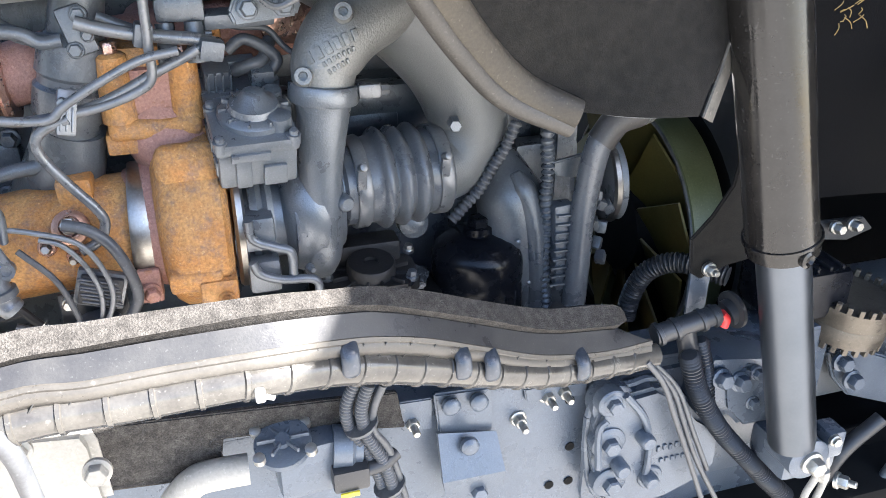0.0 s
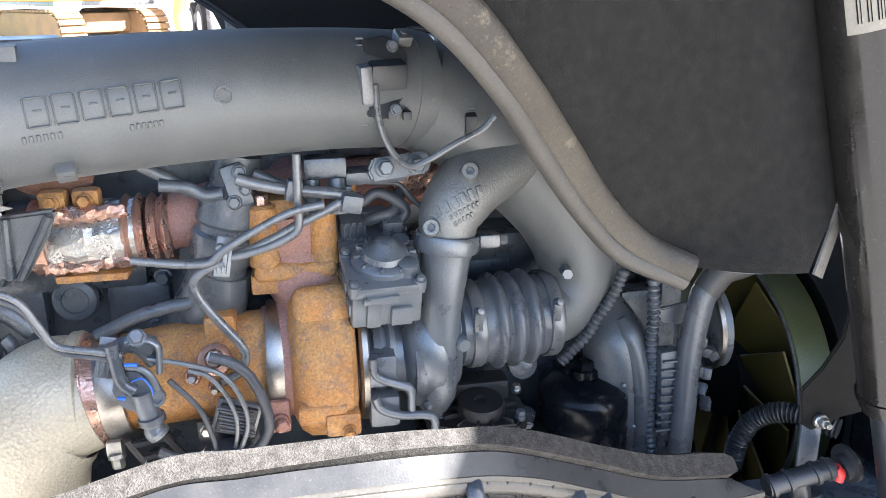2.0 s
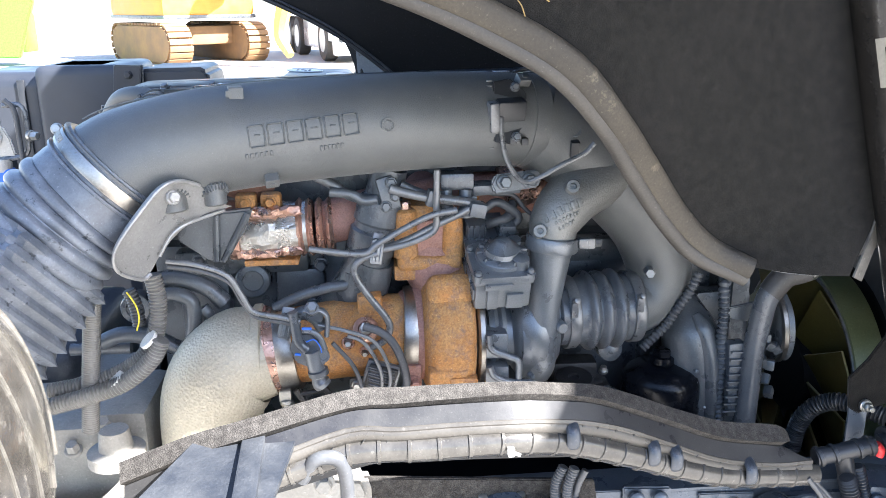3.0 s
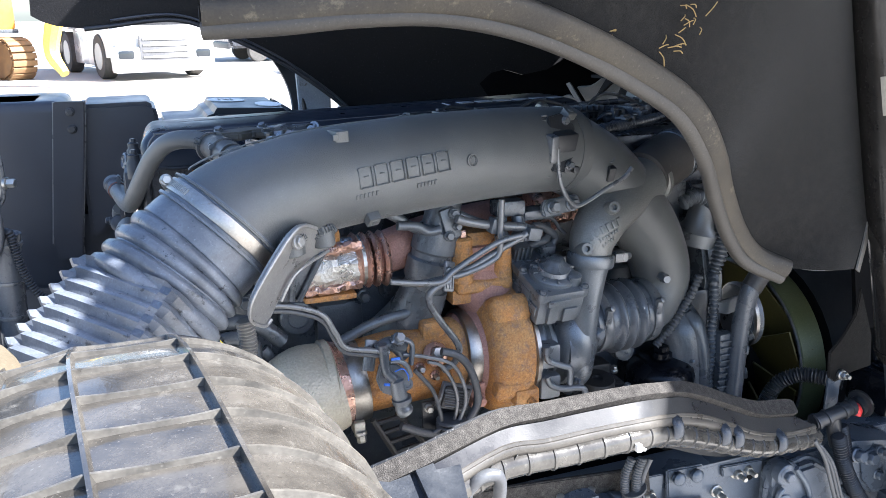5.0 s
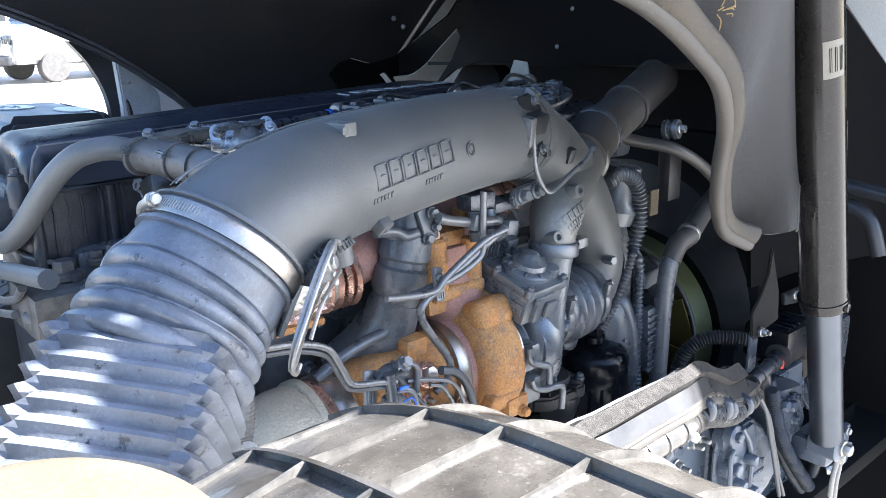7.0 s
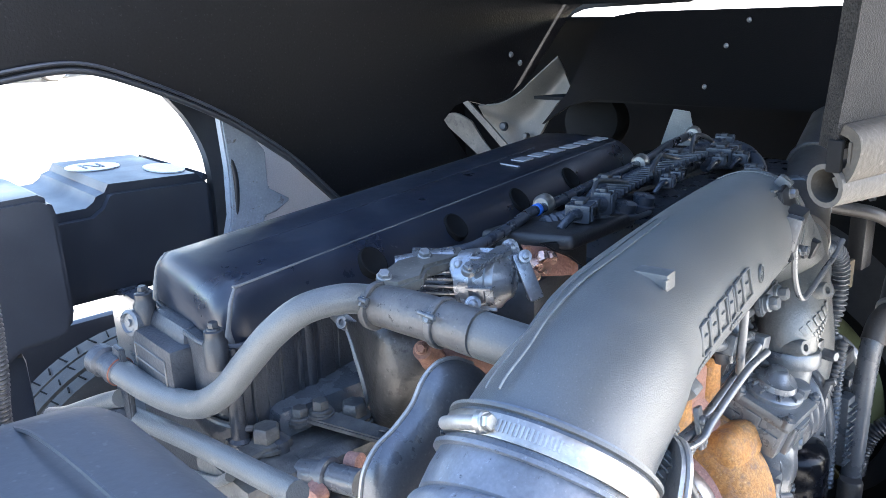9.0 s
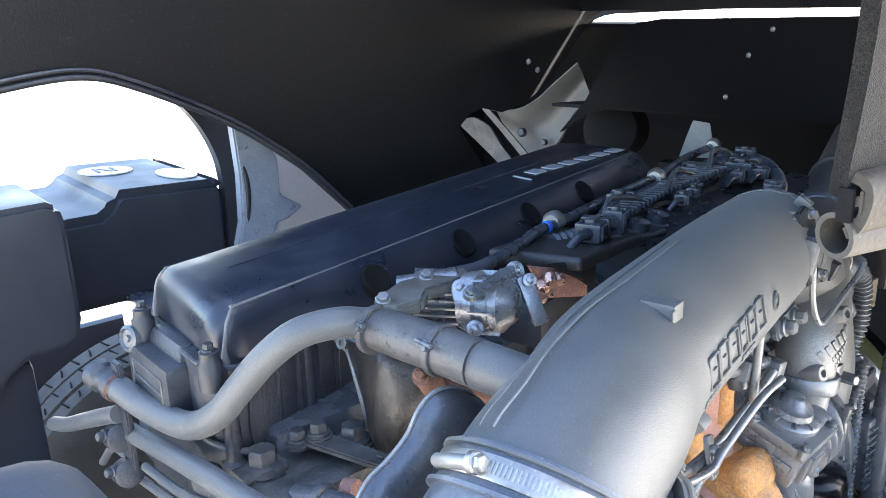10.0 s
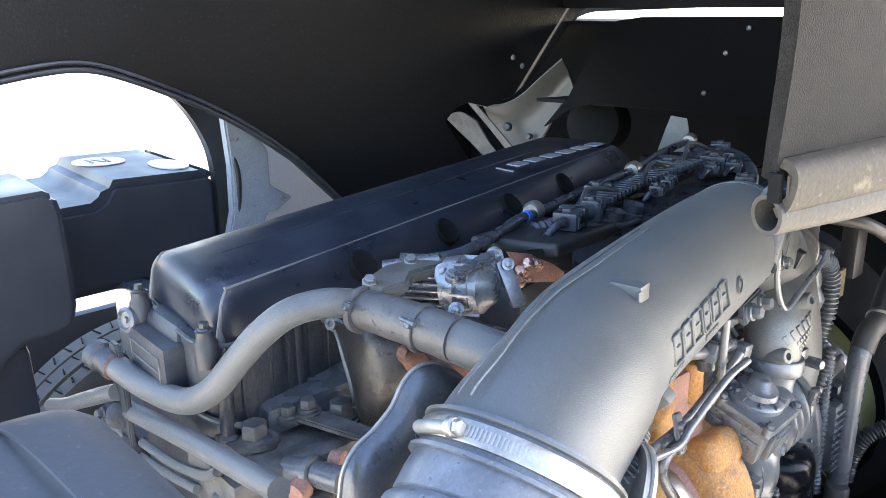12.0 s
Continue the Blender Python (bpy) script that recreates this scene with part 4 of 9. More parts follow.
# ---- tank and tyre beyond the engine ----
tank = thing("plastic_tank", (-0.3, 2.6, 0.55), "black moulded plastic tank with white labels on its top", "tank", "tanks beside the chassis")
part("body", plate([(-0.60, 1.29), (-0.20, 1.29), (-0.19, 1.33), (-0.19, 1.515), (-0.205, 1.531), (-0.425, 1.541), (-0.445, 1.535), (-0.462, 1.508), (-0.48, 1.497), (-0.60, 1.497)], (0, 2.30, 0), (1, 0, 0), (0, 0, 1), -0.42, 0.020), TANKM, tank)
part("bracket", box((-0.42, 2.20, 1.10), (0.06, 0.32, 0.42), 0.01), RAIL, tank)
for q, w in (((-0.375, 2.56, 1.5405), (0.062, 0.062)), ((-0.255, 2.425, 1.5350), (0.042, 0.075))):
    bm = lathe(q, (0, 0, 1), [(-0.001, 1), (0.0015, 1)], 28)
    bmesh.ops.transform(bm, verts=bm.verts, matrix=Matrix.Translation(q) @ Matrix.Rotation(0.045, 4, 'Y') @ Matrix.Diagonal((w[0], w[1], 1, 1)) @ Matrix.Translation(-Vector(q)))
    lb_ = part("label", bm, WHITE, tank, "white oval label with plain marks")
    if q[0] < -0.3:
        for k in range(3):
            part("mark_bar", box((q[0] - 0.022 + 0.02 * k, q[1], q[2] + 0.0022 - 0.045 * (-0.022 + 0.02 * k)), (0.007, 0.055, 0.0012), 0, rot=(0, 0, 20 * (k % 2))), BLACK, lb_)
tank2 = thing("plastic_tank", (-0.7, 2.2, 0.5), "black moulded plastic tank with a rounded shoulder", "tank", "tanks beside the chassis")
t = plate([(-0.81, 1.22), (-0.81, 1.575), (-0.795, 1.588), (-0.630, 1.590), (-0.610, 1.578), (-0.604, 1.55), (-0.603, 1.36), (-0.612, 1.328), (-0.63, 1.313), (-0.70, 1.31), (-0.74, 1.285), (-0.77, 1.24)], (0, 2.08, 0), (1, 0, 0), (0, 0, 1), -0.24, 0.010)
part("body", t, TANKM, tank2)
part("back", box((-0.82, 2.27, 1.36), (0.12, 0.10, 0.44), 0.02), TANKM, tank2)
part("foot", box((-0.80, 2.22, 0.98), (0.22, 0.20, 0.62), 0.02), TANKM, tank2)
tank3 = thing("plastic_tank", (-0.95, 2.2, 0.5), "tall black moulded plastic tank with a folded edge panel", "tank", "tanks beside the chassis")
part("body", box((-0.96, 2.24, 1.345), (0.255, 0.32, 0.51), 0.03, segs=4), TANKM, tank3)
part("lid", box((-0.975, 2.20, 1.585), (0.16, 0.20, 0.03), 0.012, segs=3), TANKM, tank3)
part("edge_panel", plate([(-0.835, 1.18), (-0.826, 1.25), (-0.783, 1.60), (-0.857, 1.602), (-0.90, 1.25), (-0.895, 1.18)][::-1], (0, 2.07, 0), (1, 0, 0), (0, 0, 1), 0.02, 0.003), TANKM, tank3)
for pts_ in ([(-0.859, 2.064, 1.60), (-0.868, 2.064, 1.52), (-0.905, 2.064, 1.22)], [(-0.783, 2.064, 1.60), (-0.79, 2.064, 1.52), (-0.826, 2.064, 1.25), (-0.832, 2.064, 1.19)]):
    part("panel_edge", tube(pts_, 0.0022, 6, 4), GREYLINE, tank3, "pale worn edge")
for z in (1.575, 1.53):
    part("panel_bolt", hexbolt((-0.82, 2.048, z), (0, -1, 0), 0.016, 0.006), BLACK, tank3)
tank4 = thing("plastic_tank", (-1.25, 2.3, 0.5), "tall black moulded plastic tank beside the chassis", "tank", "tanks beside the chassis")
part("body", box((-1.19, 2.30, 1.32), (0.24, 0.34, 0.52), 0.045, segs=4), TANKM, tank4)
part("strap", box((-1.14, 2.125, 1.32), (0.02, 0.006, 0.48), 0.002), BLACK, tank4)

tyre = thing("truck_tyre", (-0.25, 2.7, 0.0), "worn black truck tyre with siped tread beyond the engine", "tyre")
TC = Vector((-0.25, 2.56, 0.525))
part("carcass", lathe(TC, (0, 1, 0), [(0.0, 0.30), (0.0, 0.42), (0.015, 0.47), (0.035, 0.497), (0.04, 0.505), (0.09, 0.508), (0.094, 0.498), (0.102, 0.498), (0.106, 0.51), (0.17, 0.51), (0.174, 0.498), (0.182, 0.498), (0.186, 0.508), (0.26, 0.503), (0.28, 0.46), (0.28, 0.3)], 96), TYRE, tyre)
bm = bmesh.new()
for i in range(72):
    a = 2 * math.pi * i / 72
    for y, w in ((0.065, 0.034), (0.138, 0.05), (0.22, 0.045)):
        c = TC + Vector((math.cos(a) * 0.5095, y + 0.004 * (i % 2), math.sin(a) * 0.5095))
        box(c, (0.003, w, 0.004), 0, rot=(0, -math.degrees(a), 12 if i % 2 else -12), bm=bm)
stuff(part("sipes", bm, DARK, tyre))
# far wheel arch bracket and white side panel seen under the arch
bm = plate([(p[0], p[2]) for p in [(-0.196, 2.25, 1.667), (-0.137, 2.25, 1.634), (-0.092, 2.25, 1.576), (-0.093, 2.25, 1.488), (-0.035, 2.25, 1.45), (-0.077, 2.25, 1.427), (-0.108, 2.25, 1.422), (-0.13, 2.25, 1.357), (-0.218, 2.25, 1.362), (-0.195, 2.25, 1.439), (-0.19, 2.25, 1.545)]], (0, 2.25, 0), (1, 0, 0), (0, 0, 1), 0.03, 0.004)
ab_ = thing("arch_bracket", (-0.15, 2.25, 1.36), "blue-grey painted bracket with rust stains under the far arch", "bracket")
part("plate", bm, ARCHPAINT, ab_)
part("rib", box((-0.150, 2.238, 1.50), (0.010, 0.024, 0.24), 0.003, rot=(0, -6, 0)), ARCHPAINT, ab_)
part("flange", box((-0.105, 2.236, 1.50), (0.018, 0.022, 0.15), 0.004), ARCHPAINT, ab_)
for x, z in ((-0.165, 1.62), (-0.125, 1.455), (-0.165, 1.40)):
    part("bolt", hexbolt((x, 2.235, z), (0, -1, 0), 0.018, 0.010), ARCHPAINT, ab_)
part("rust_hole", lathe((-0.150, 2.236, 1.565), (0, -1, 0), [(-0.004, 0.013), (0.003, 0.012), (0.003, 0.006), (-0.002, 0.005)], 18), RUSTRED, ab_, "rusty bolt hole")
part("hose", tube([(-0.185, 2.232, 1.60), (-0.175, 2.222, 1.53), (-0.178, 2.225, 1.46), (-0.19, 2.232, 1.40)], 0.007, 12), BLACK, ab_)
bm = sheet([[(-0.28, 2.3, 1.716), (-0.235, 2.3, 1.655), (-0.203, 2.3, 1.579), (-0.194, 2.3, 1.498), (-0.195, 2.3, 1.403), (-0.199, 2.3, 1.333)], [(-0.208, 2.3, 1.708), (-0.157, 2.3, 1.645), (-0.136, 2.3, 1.57), (-0.134, 2.3, 1.488), (-0.137, 2.3, 1.391), (-0.143, 2.3, 1.32)]], 0.03, smooth=4)
single("mudguard_edge", bm, BLACK, (-0.4, 2.3, 1.45), "black plastic mudguard edge on the far side", "mudguard")
bm = plate([(0.019, 1.633), (0.135, 1.581), (0.489, 1.22), (0.281, 1.043), (0.01, 1.148)], (0, 2.6, 0), (1, 0, 0), (0, 0, 1), 0.02)
single("side_bodywork", bm, SHADEWHITE, (0, 2.6, 1.4), "white painted side panel in shade beyond the engine", "body panel")

# ---- details of the intake pipe ----
IC = [Vector(p) for p in spline(INTAKE, 12)]


def on_intake(p, lift=0.0, r=0.0835):
    """The place and normal on the intake pipe's skin nearest to p."""
    p = Vector(p)
    c = min(IC, key=lambda q: (q - p).length)
    n = (p - c).normalized()
    return c + n * (r + lift), n


def facing(n, along):
    """A turn whose z is n and whose x follows along."""
    z = Vector(n).normalized()
    x = (Vector(along) - z * Vector(along).dot(z)).normalized()
    return Matrix((x, z.cross(x), z)).transposed()


AX = (1, 0.22, 0.08)
# raised brand mark: six plain outlined blocks
P0, P1 = Vector((-0.345, 0.93, 1.565)), Vector((-0.175, 0.972, 1.578))
for i in range(6):
    c, n = on_intake(P0.lerp(P1, (i + 0.5) / 6))
    m = facing(n, AX)
    t = bmesh.new()
    w, h = 0.013, 0.0175
    slant = (0.004, 0.0)
    for (a, b, sx, sy) in ((-w + 0.0012, 0, 0.0024, h * 2), (w - 0.0012, 0, 0.0024, h * 2), (0, h - 0.0012, w * 2, 0.0024), (0, -h + 0.0012, w * 2, 0.0024), (0.001, 0.002, w * 0.9, 0.0022)):
        box(c + m @ Vector((a, b, 0.0)), (sx * 0.8, sy * 0.95, 0.0035), 0.0008, rot=m, bm=t, segs=1)
    part("raised_mark", t, PIPE, intake)
for p, w in (((-0.33, 0.938, 1.538), 0.045), ((-0.22, 0.962, 1.543), 0.04)):
    for k in range(6):
        c, n = on_intake(Vector(p) + Vector(AX).normalized() * (k - 2.5) * w / 6)
        part("raised_digit", box(c, (0.0045, 0.008, 0.003), 0.0007, rot=facing(n, AX), segs=1), PIPE, intake)
c, n = on_intake((-0.132, 0.985, 1.572))
t = lathe(c - n * 0.001, n, [(0, 0.0115), (0.0025, 0.0115), (0.0025, 0.0095), (0.001, 0.0095)], 24)
for k in range(12):
    a = k * math.pi / 6
    m = facing(n, AX)
    box(c + m @ Vector((math.cos(a) * 0.0075, math.sin(a) * 0.0075, 0)), (0.003, 0.001, 0.004), 0, rot=m @ Matrix.Rotation(a, 3, 'Z'), bm=t)
part("date_stamp", t, PIPE, intake)
for p in ((-0.317, 0.963, 1.497), (0.10, 1.08, 1.622)):
    c, n = on_intake(p)
    t = box(c + n * 0.006, (0.022, 0.022, 0.016), 0.003, rot=facing(n, AX))
    box(c + n * 0.014, (0.008, 0.008, 0.003), 0.001, rot=facing(n, AX), bm=t)
    part("locating_boss", t, PIPE, intake)
t = box((-0.364, 0.976, 1.618), (0.022, 0.036, 0.038), 0.002, rot=(0, 0, 12))
box((-0.371, 0.957, 1.628), (0.010, 0.003, 0.010), 0.001, rot=(0, 0, 12), bm=t)
part("locating_boss", t, PIPE, intake)
# two faint mould seams along the top and fine serrated collars
SEAM = [(-0.208, 1.065, 1.644), (-0.35, 1.03, 1.638), (-0.433, 1.014, 1.628), (-0.492, 0.997, 1.616), (-0.545, 0.976, 1.603), (-0.587, 0.966, 1.583)]
for dy, r_ in ((0.0, 0.0012), (0.014, 0.0007)):
    rail_ = []
    for q in spline(SEAM, 5):
        g = on_intake(q + Vector((0, dy, -0.3 * dy)), 0.0002, float(np.interp(q.x, (-0.578, -0.53, -0.45, -0.36, -0.17), (0.094, 0.09, 0.086, 0.084, 0.083))))[0]
        rail_.append(g)
    part("mould_seam", tube(rail_, r_, 6, 2), SEAMDUST, intake, "faint pale mould seam")
for p, r in (((-0.462, 0.915, 1.488), 0.022), ((-0.40, 0.935, 1.478), 0.018)):
    c, n = on_intake(p, -0.004, 0.088)
    t = bmesh.new()
    m = facing(n, AX)
    for k in range(22):
        a = 2 * math.pi * k / 22
        box(c + m @ Vector((math.cos(a) * r, math.sin(a) * r, 0.003)), (0.007, 0.002, 0.012), 0.0005, rot=m @ Matrix.Rotation(a, 3, 'Z'), bm=t, segs=1)
    part("serrated_ring", t, PIPE, intake)
    part("spigot", lathe(c, Vector((0.1, -0.1, -1)), [(-0.01, r), (0.022, r * 0.95), (0.024, r * 0.8)], 24), PIPE, intake)
# hose clamp: worm barrel, screw head and slots
part("clamp_screw", tube([(-0.6215, 1.006, 1.557), (-0.628, 0.982, 1.570), (-0.628, 0.955, 1.580)], 0.0062, 16), SHIELD, bellows, "dull steel clamp screw housing")
part("screw_head", hexbolt((-0.627, 0.953, 1.581), (0.1, -0.9, 0.3), 0.013, 0.006), ZINC, bellows)
t = bmesh.new()
a_ = ax.normalized()
V0, V1 = Vector((-0.622, 0.944, 1.578)) - BC, Vector((-0.605, 0.893, 1.572)) - BC
for k in range(15):
    dirv = V0.lerp(V1, k / 14)
    dirv = (dirv - a_ * dirv.dot(a_)).normalized()
    box(BC + dirv * 0.0978, (0.0018, 0.010, 0.0018), 0, rot=facing(dirv, dirv.cross(a_)), bm=t)
part("clamp_thread", t, ZINC, bellows)
# square pleats of the lower bellows
PL0, PL1, PLAX = Vector((-0.662, 0.911, 1.411)), Vector((-1.01, 0.625, 1.04)), Vector((-0.60, -0.49, -0.63)).normalized()
_, PLS, PLU = basis(PLAX, (0.7, 0, 0.7))
t = bmesh.new()
prev = None
NP = 26
for k in range(NP * 4 + 1):
    f = k / (NP * 4)
    r0 = 0.098 + 0.012 * min(1.0, 2 * f)
    ring = []
    for j in range(64):
        q = 2 * math.pi * j / 64
        c_, d_ = abs(math.cos(q - 0.62)), abs(math.sin(q - 0.62))
        sq = (c_ ** 5 + d_ ** 5) ** -0.2
        depth = (0.925, 0.985, 1.01, 0.955)[(k + (2 if c_ > d_ else 0)) % 4]
        if abs(c_ - d_) < 0.10:
            depth = (0.92, 1.0, 1.06, 1.0)[k % 4]
        ring.append(t.verts.new(PL0.lerp(PL1, f) + (PLS * math.cos(q) + PLU * math.sin(q)) * r0 * depth * sq))
    if prev:
        for j in range(64):
            t.faces.new((prev[j], prev[(j + 1) % 64], ring[(j + 1) % 64], ring[j]))
    prev = ring
part("pleats", t, RUBBER, bellows, "dusty square-pleated lower bellows", 20)

# sensors at the end of the intake pipe
sens = thing("pressure_sensor", (0.07, 1.05, 1.56), "black pressure sensor with plug and grey lead on the intake pipe", "sensor", "sensors on the pipe")
part("body", box((0.075, 1.045, 1.585), (0.05, 0.03, 0.035), 0.004, rot=(15, 0, 12)), BLACK, sens)
part("plug", box((0.045, 1.03, 1.575), (0.016, 0.022, 0.05), 0.003, rot=(10, -5, 12)), GREYLINE, sens, "silver plug")
part("lead", tube([(0.058, 1.03, 1.574), (0.06, 1.03, 1.545), (0.066, 1.03, 1.51), (0.081, 1.03, 1.48), (0.101, 1.03, 1.463), (0.127, 1.03, 1.471), (0.162, 1.03, 1.49), (0.201, 1.03, 1.509), (0.219, 1.03, 1.527)], 0.0045, 8), GREYLINE, sens)
for k in range(3):
    part("lug", box((0.06 + k * 0.02, 1.038, 1.535 - k * 0.002), (0.012, 0.014, 0.012), 0.002), BLACK, sens)
part("bracket", plate([(-0.03, -0.05), (0.0, -0.055), (0.03, -0.02), (0.03, 0.03), (0.0, 0.055), (-0.03, 0.05)], (0.075, 1.052, 1.58), (1, 0.2, 0), (0, 0.25, 1), 0.008, 0.002), BLACK, sens)
for dz in (-0.04, 0.04):
    part("screw", hexbolt((0.085, 1.045 + dz * 0.3, 1.58 + dz), (0, -1, 0.2), 0.012, 0.008), GREYLINE, sens)
for k in range(14):
    part("serration", box((0.035 + 0.0012 * abs(k - 7), 1.05 + (k - 7) * 0.0015, 1.58 + (k - 7) * 0.0085), (0.010, 0.006, 0.003), 0.0005, segs=1), PIPE, sens)
sens2 = thing("temperature_sensor", (0.19, 1.09, 1.52), "dark round temperature sensor on the intake bend", "sensor", "sensors on the pipe")
part("body", lathe((0.19, 1.10, 1.53), (0.1, -0.75, 0.35), [(-0.02, 0.026), (0.0, 0.026), (0.012, 0.024), (0.016, 0.018), (0.03, 0.016), (0.034, 0.012)], 20), DARKGREY, sens2)
t = bmesh.new()
for k in range(16):
    a = 2 * math.pi * k / 16
    d_, s2, u2 = basis((0.1, -0.75, 0.35))
    box(Vector((0.188, 1.105, 1.526)) + (s2 * math.cos(a) + u2 * math.sin(a)) * 0.032, (0.003, 0.012, 0.003), 0, rot=facing(s2 * math.cos(a) + u2 * math.sin(a), d_), bm=t)
part("serrated_ring", t, PIPE, sens2)
part("plug", box((0.193, 1.065, 1.512), (0.016, 0.016, 0.03), 0.003, rot=(20, 0, 0)), BLACK, sens2)

# ---- details of the turbocharger ----
for c, z in (((-0.102, 1.105, 1.355), 0.075), ((-0.018, 1.11, 1.35), 0.07)):
    part("stud_column", lathe(Vector(c) - Vector((0, 0, 0.04)), (0, 0, 1), [(0, 0.023), (z + 0.01, 0.020), (z + 0.014, 0.015)], 18), RUST, turbo)
    part("stud_nut", hexbolt(Vector(c) + Vector((0, 0, z - 0.026)), (0, 0, 1), 0.018, 0.014, False), COPPERFOIL, turbo)
part("flange_face", box((-0.06, 1.108, 1.352), (0.062, 0.02, 0.06), 0.008), PINK, turbo, "pink heat-stained casting face")
part("flange_step", box((-0.06, 1.108, 1.305), (0.118, 0.05, 0.026), 0.011, segs=3), RUST, turbo)
part("volute_neck", tube([(-0.055, 1.15, 1.30), (-0.04, 1.13, 1.27), (-0.03, 1.12, 1.24)], [0.062, 0.058, 0.05], 20), PINK, turbo)
part("lug", box((-0.008, 1.01, 1.10), (0.05, 0.03, 0.035), 0.006), RUST, turbo)
part("bolt", hexbolt((0.0, 0.994, 1.09), (0, -1, 0), 0.016), RUST, turbo)
part("top_boss", box((-0.172, 1.095, 1.235), (0.045, 0.05, 0.035), 0.008), RUST, turbo)
for c, r in (((-0.18, 1.037, 1.203), 0.023), ((-0.212, 1.036, 1.178), 0.012), ((-0.183, 1.036, 1.16), 0.010)):
    o = Vector(c)
    n = (o - Vector((o.x, 1.112, 1.158))).normalized()
    part("sensor_bung", lathe(o - n * 0.012, n, [(0, r), (0.01, r), (0.014, r * 0.85), (0.016, r * 0.6), (0.012, r * 0.5)], 24), COPPERFOIL, turbo, "pale copper sensor bung")
    part("probe_nut", hexbolt(o + n * 0.002, n, r * 0.9, 0.014, False), ZINC, turbo)
t = hexbolt((-0.097, 1.028, 1.098), (0.2, -1, -0.1), 0.019, 0.012)
box((-0.097, 1.045, 1.105), (0.03, 0.03, 0.05), 0.004, bm=t)
part("clamp_bolt", t, PINK, turbo)
part("vee_clamp", band((-0.325, 1.11, 1.144), (1, 0, 0.12), 0.0765, 0.034, 0.003), STEEL, turbo, "bright vee-band clamp")
part("vee_clamp", band((-0.36, 1.108, 1.142), (1, 0, 0.12), 0.077, 0.012, 0.003), PINK, turbo)
t = hexbolt((-0.328, 1.045, 1.062), (0.1, -0.3, -1), 0.017, 0.014)
box((-0.33, 1.055, 1.075), (0.022, 0.03, 0.026), 0.004, bm=t)
part("clamp_bolt", t, ZINC, turbo)
# compressor side lines and flange
part("flange", lathe((0.045, 1.12, 1.15), (1, 0, 0), [(0, 0.078), (0.01, 0.082), (0.018, 0.075), (0.024, 0.082), (0.032, 0.078)], 36), GREY, turbo)
part("oil_block", box((0.052, 1.045, 1.165), (0.045, 0.05, 0.05), 0.008), GREY, turbo)
part("oil_block", box((0.055, 1.045, 1.10), (0.045, 0.05, 0.05), 0.008), GREY, turbo)
for s_pts in ([(0.039, 1.015, 1.191), (0.043, 1.015, 1.163), (0.073, 1.015, 1.147), (0.092, 1.015, 1.136), (0.093, 1.015, 1.1)], [(0.039, 1.01, 1.131), (0.048, 1.01, 1.112), (0.076, 1.01, 1.099), (0.123, 1.01, 1.09), (0.124, 1.01, 1.045)]):
    part("oil_line", tube(s_pts, 0.0065, 10), GREY, turbo)
part("riser_boss", lathe((0.178, 1.045, 1.185), (0.3, -1, 0), [(-0.02, 0.012), (0.0, 0.012), (0.004, 0.009)], 16), GREY, turbo)
for k in range(3):
    part("small_bolt", hexbolt((0.118, 1.03 + 0.01 * k, 1.10 + 0.05 * k), (0.4, -1, 0), 0.009, 0.006), GREY, turbo)

# ---- actuator on the turbocharger ----
act = thing("turbo_actuator", (0.05, 1.05, 1.25), "dark grey cast turbo actuator with gear dome and plug", "actuator")
m = pose(0.056, 1.081, 1.303, 18, 0, 4)
mr = m.to_3x3()


def local(x, y, z):
    return m @ Vector((x, y, z))


UPZ = mr @ Vector((0, 0, 1))
part("case", box(local(0, 0, -0.012), (0.100, 0.165, 0.055), 0.006, rot=mr), GREY, act)
part("lid", box(local(0, 0, 0.022), (0.106, 0.172, 0.018), 0.005, rot=mr), GREY, act)
part("side_step", box(local(-0.049, 0.0, -0.012), (0.008, 0.15, 0.022), 0.002, rot=mr), GREY, act)
part("end_lug", box(local(-0.02, -0.085, -0.012), (0.02, 0.012, 0.045), 0.003, rot=mr), GREY, act)
part("gear_dome", lathe(local(0.006, -0.025, 0.028), UPZ, [(0, 0.047), (0.010, 0.047), (0.014, 0.043), (0.016, 0.034), (0.024, 0.031), (0.027, 0.022), (0.038, 0.014), (0.040, 0.010)], 32), GREY, act)
part("boss", lathe(local(0.033, -0.055, 0.028), UPZ, [(0, 0.016), (0.020, 0.015), (0.022, 0.011)], 18), GREY, act)
part("boss", lathe(local(0.036, 0.01, 0.028), UPZ, [(0, 0.014), (0.016, 0.013), (0.018, 0.009)], 18), GREY, act)
for k in range(5):
    a = 0.5 + k * 0.55
    part("web", box(local(0.006 + math.cos(a) * 0.03, -0.025 + math.sin(a) * 0.03, 0.045), (0.022, 0.004, 0.008), 0.001, rot=mr @ Matrix.Rotation(a, 3, 'Z')), GREY, act)
for x, y in ((-0.046, -0.078), (0.046, -0.078), (-0.046, 0.0), (0.048, -0.015), (0.046, 0.05), (-0.046, 0.076), (0.0, 0.08)):
    part("bolt", lathe(local(x, y, 0.020), UPZ, [(0, 0.009), (0.014, 0.009), (0.014, 0.006), (0.020, 0.0055), (0.021, 0.003)], 12), GREY, act)
part("plug", box(local(-0.028, 0.062, 0.042), (0.036, 0.045, 0.03), 0.004, rot=mr), DARKGREY, act, "dark electric plug")
for k in range(4):
    part("plug_rib", box(local(-0.042 + 0.010 * k, 0.038, 0.044), (0.003, 0.010, 0.026), 0.001, rot=mr), DARKGREY, act)
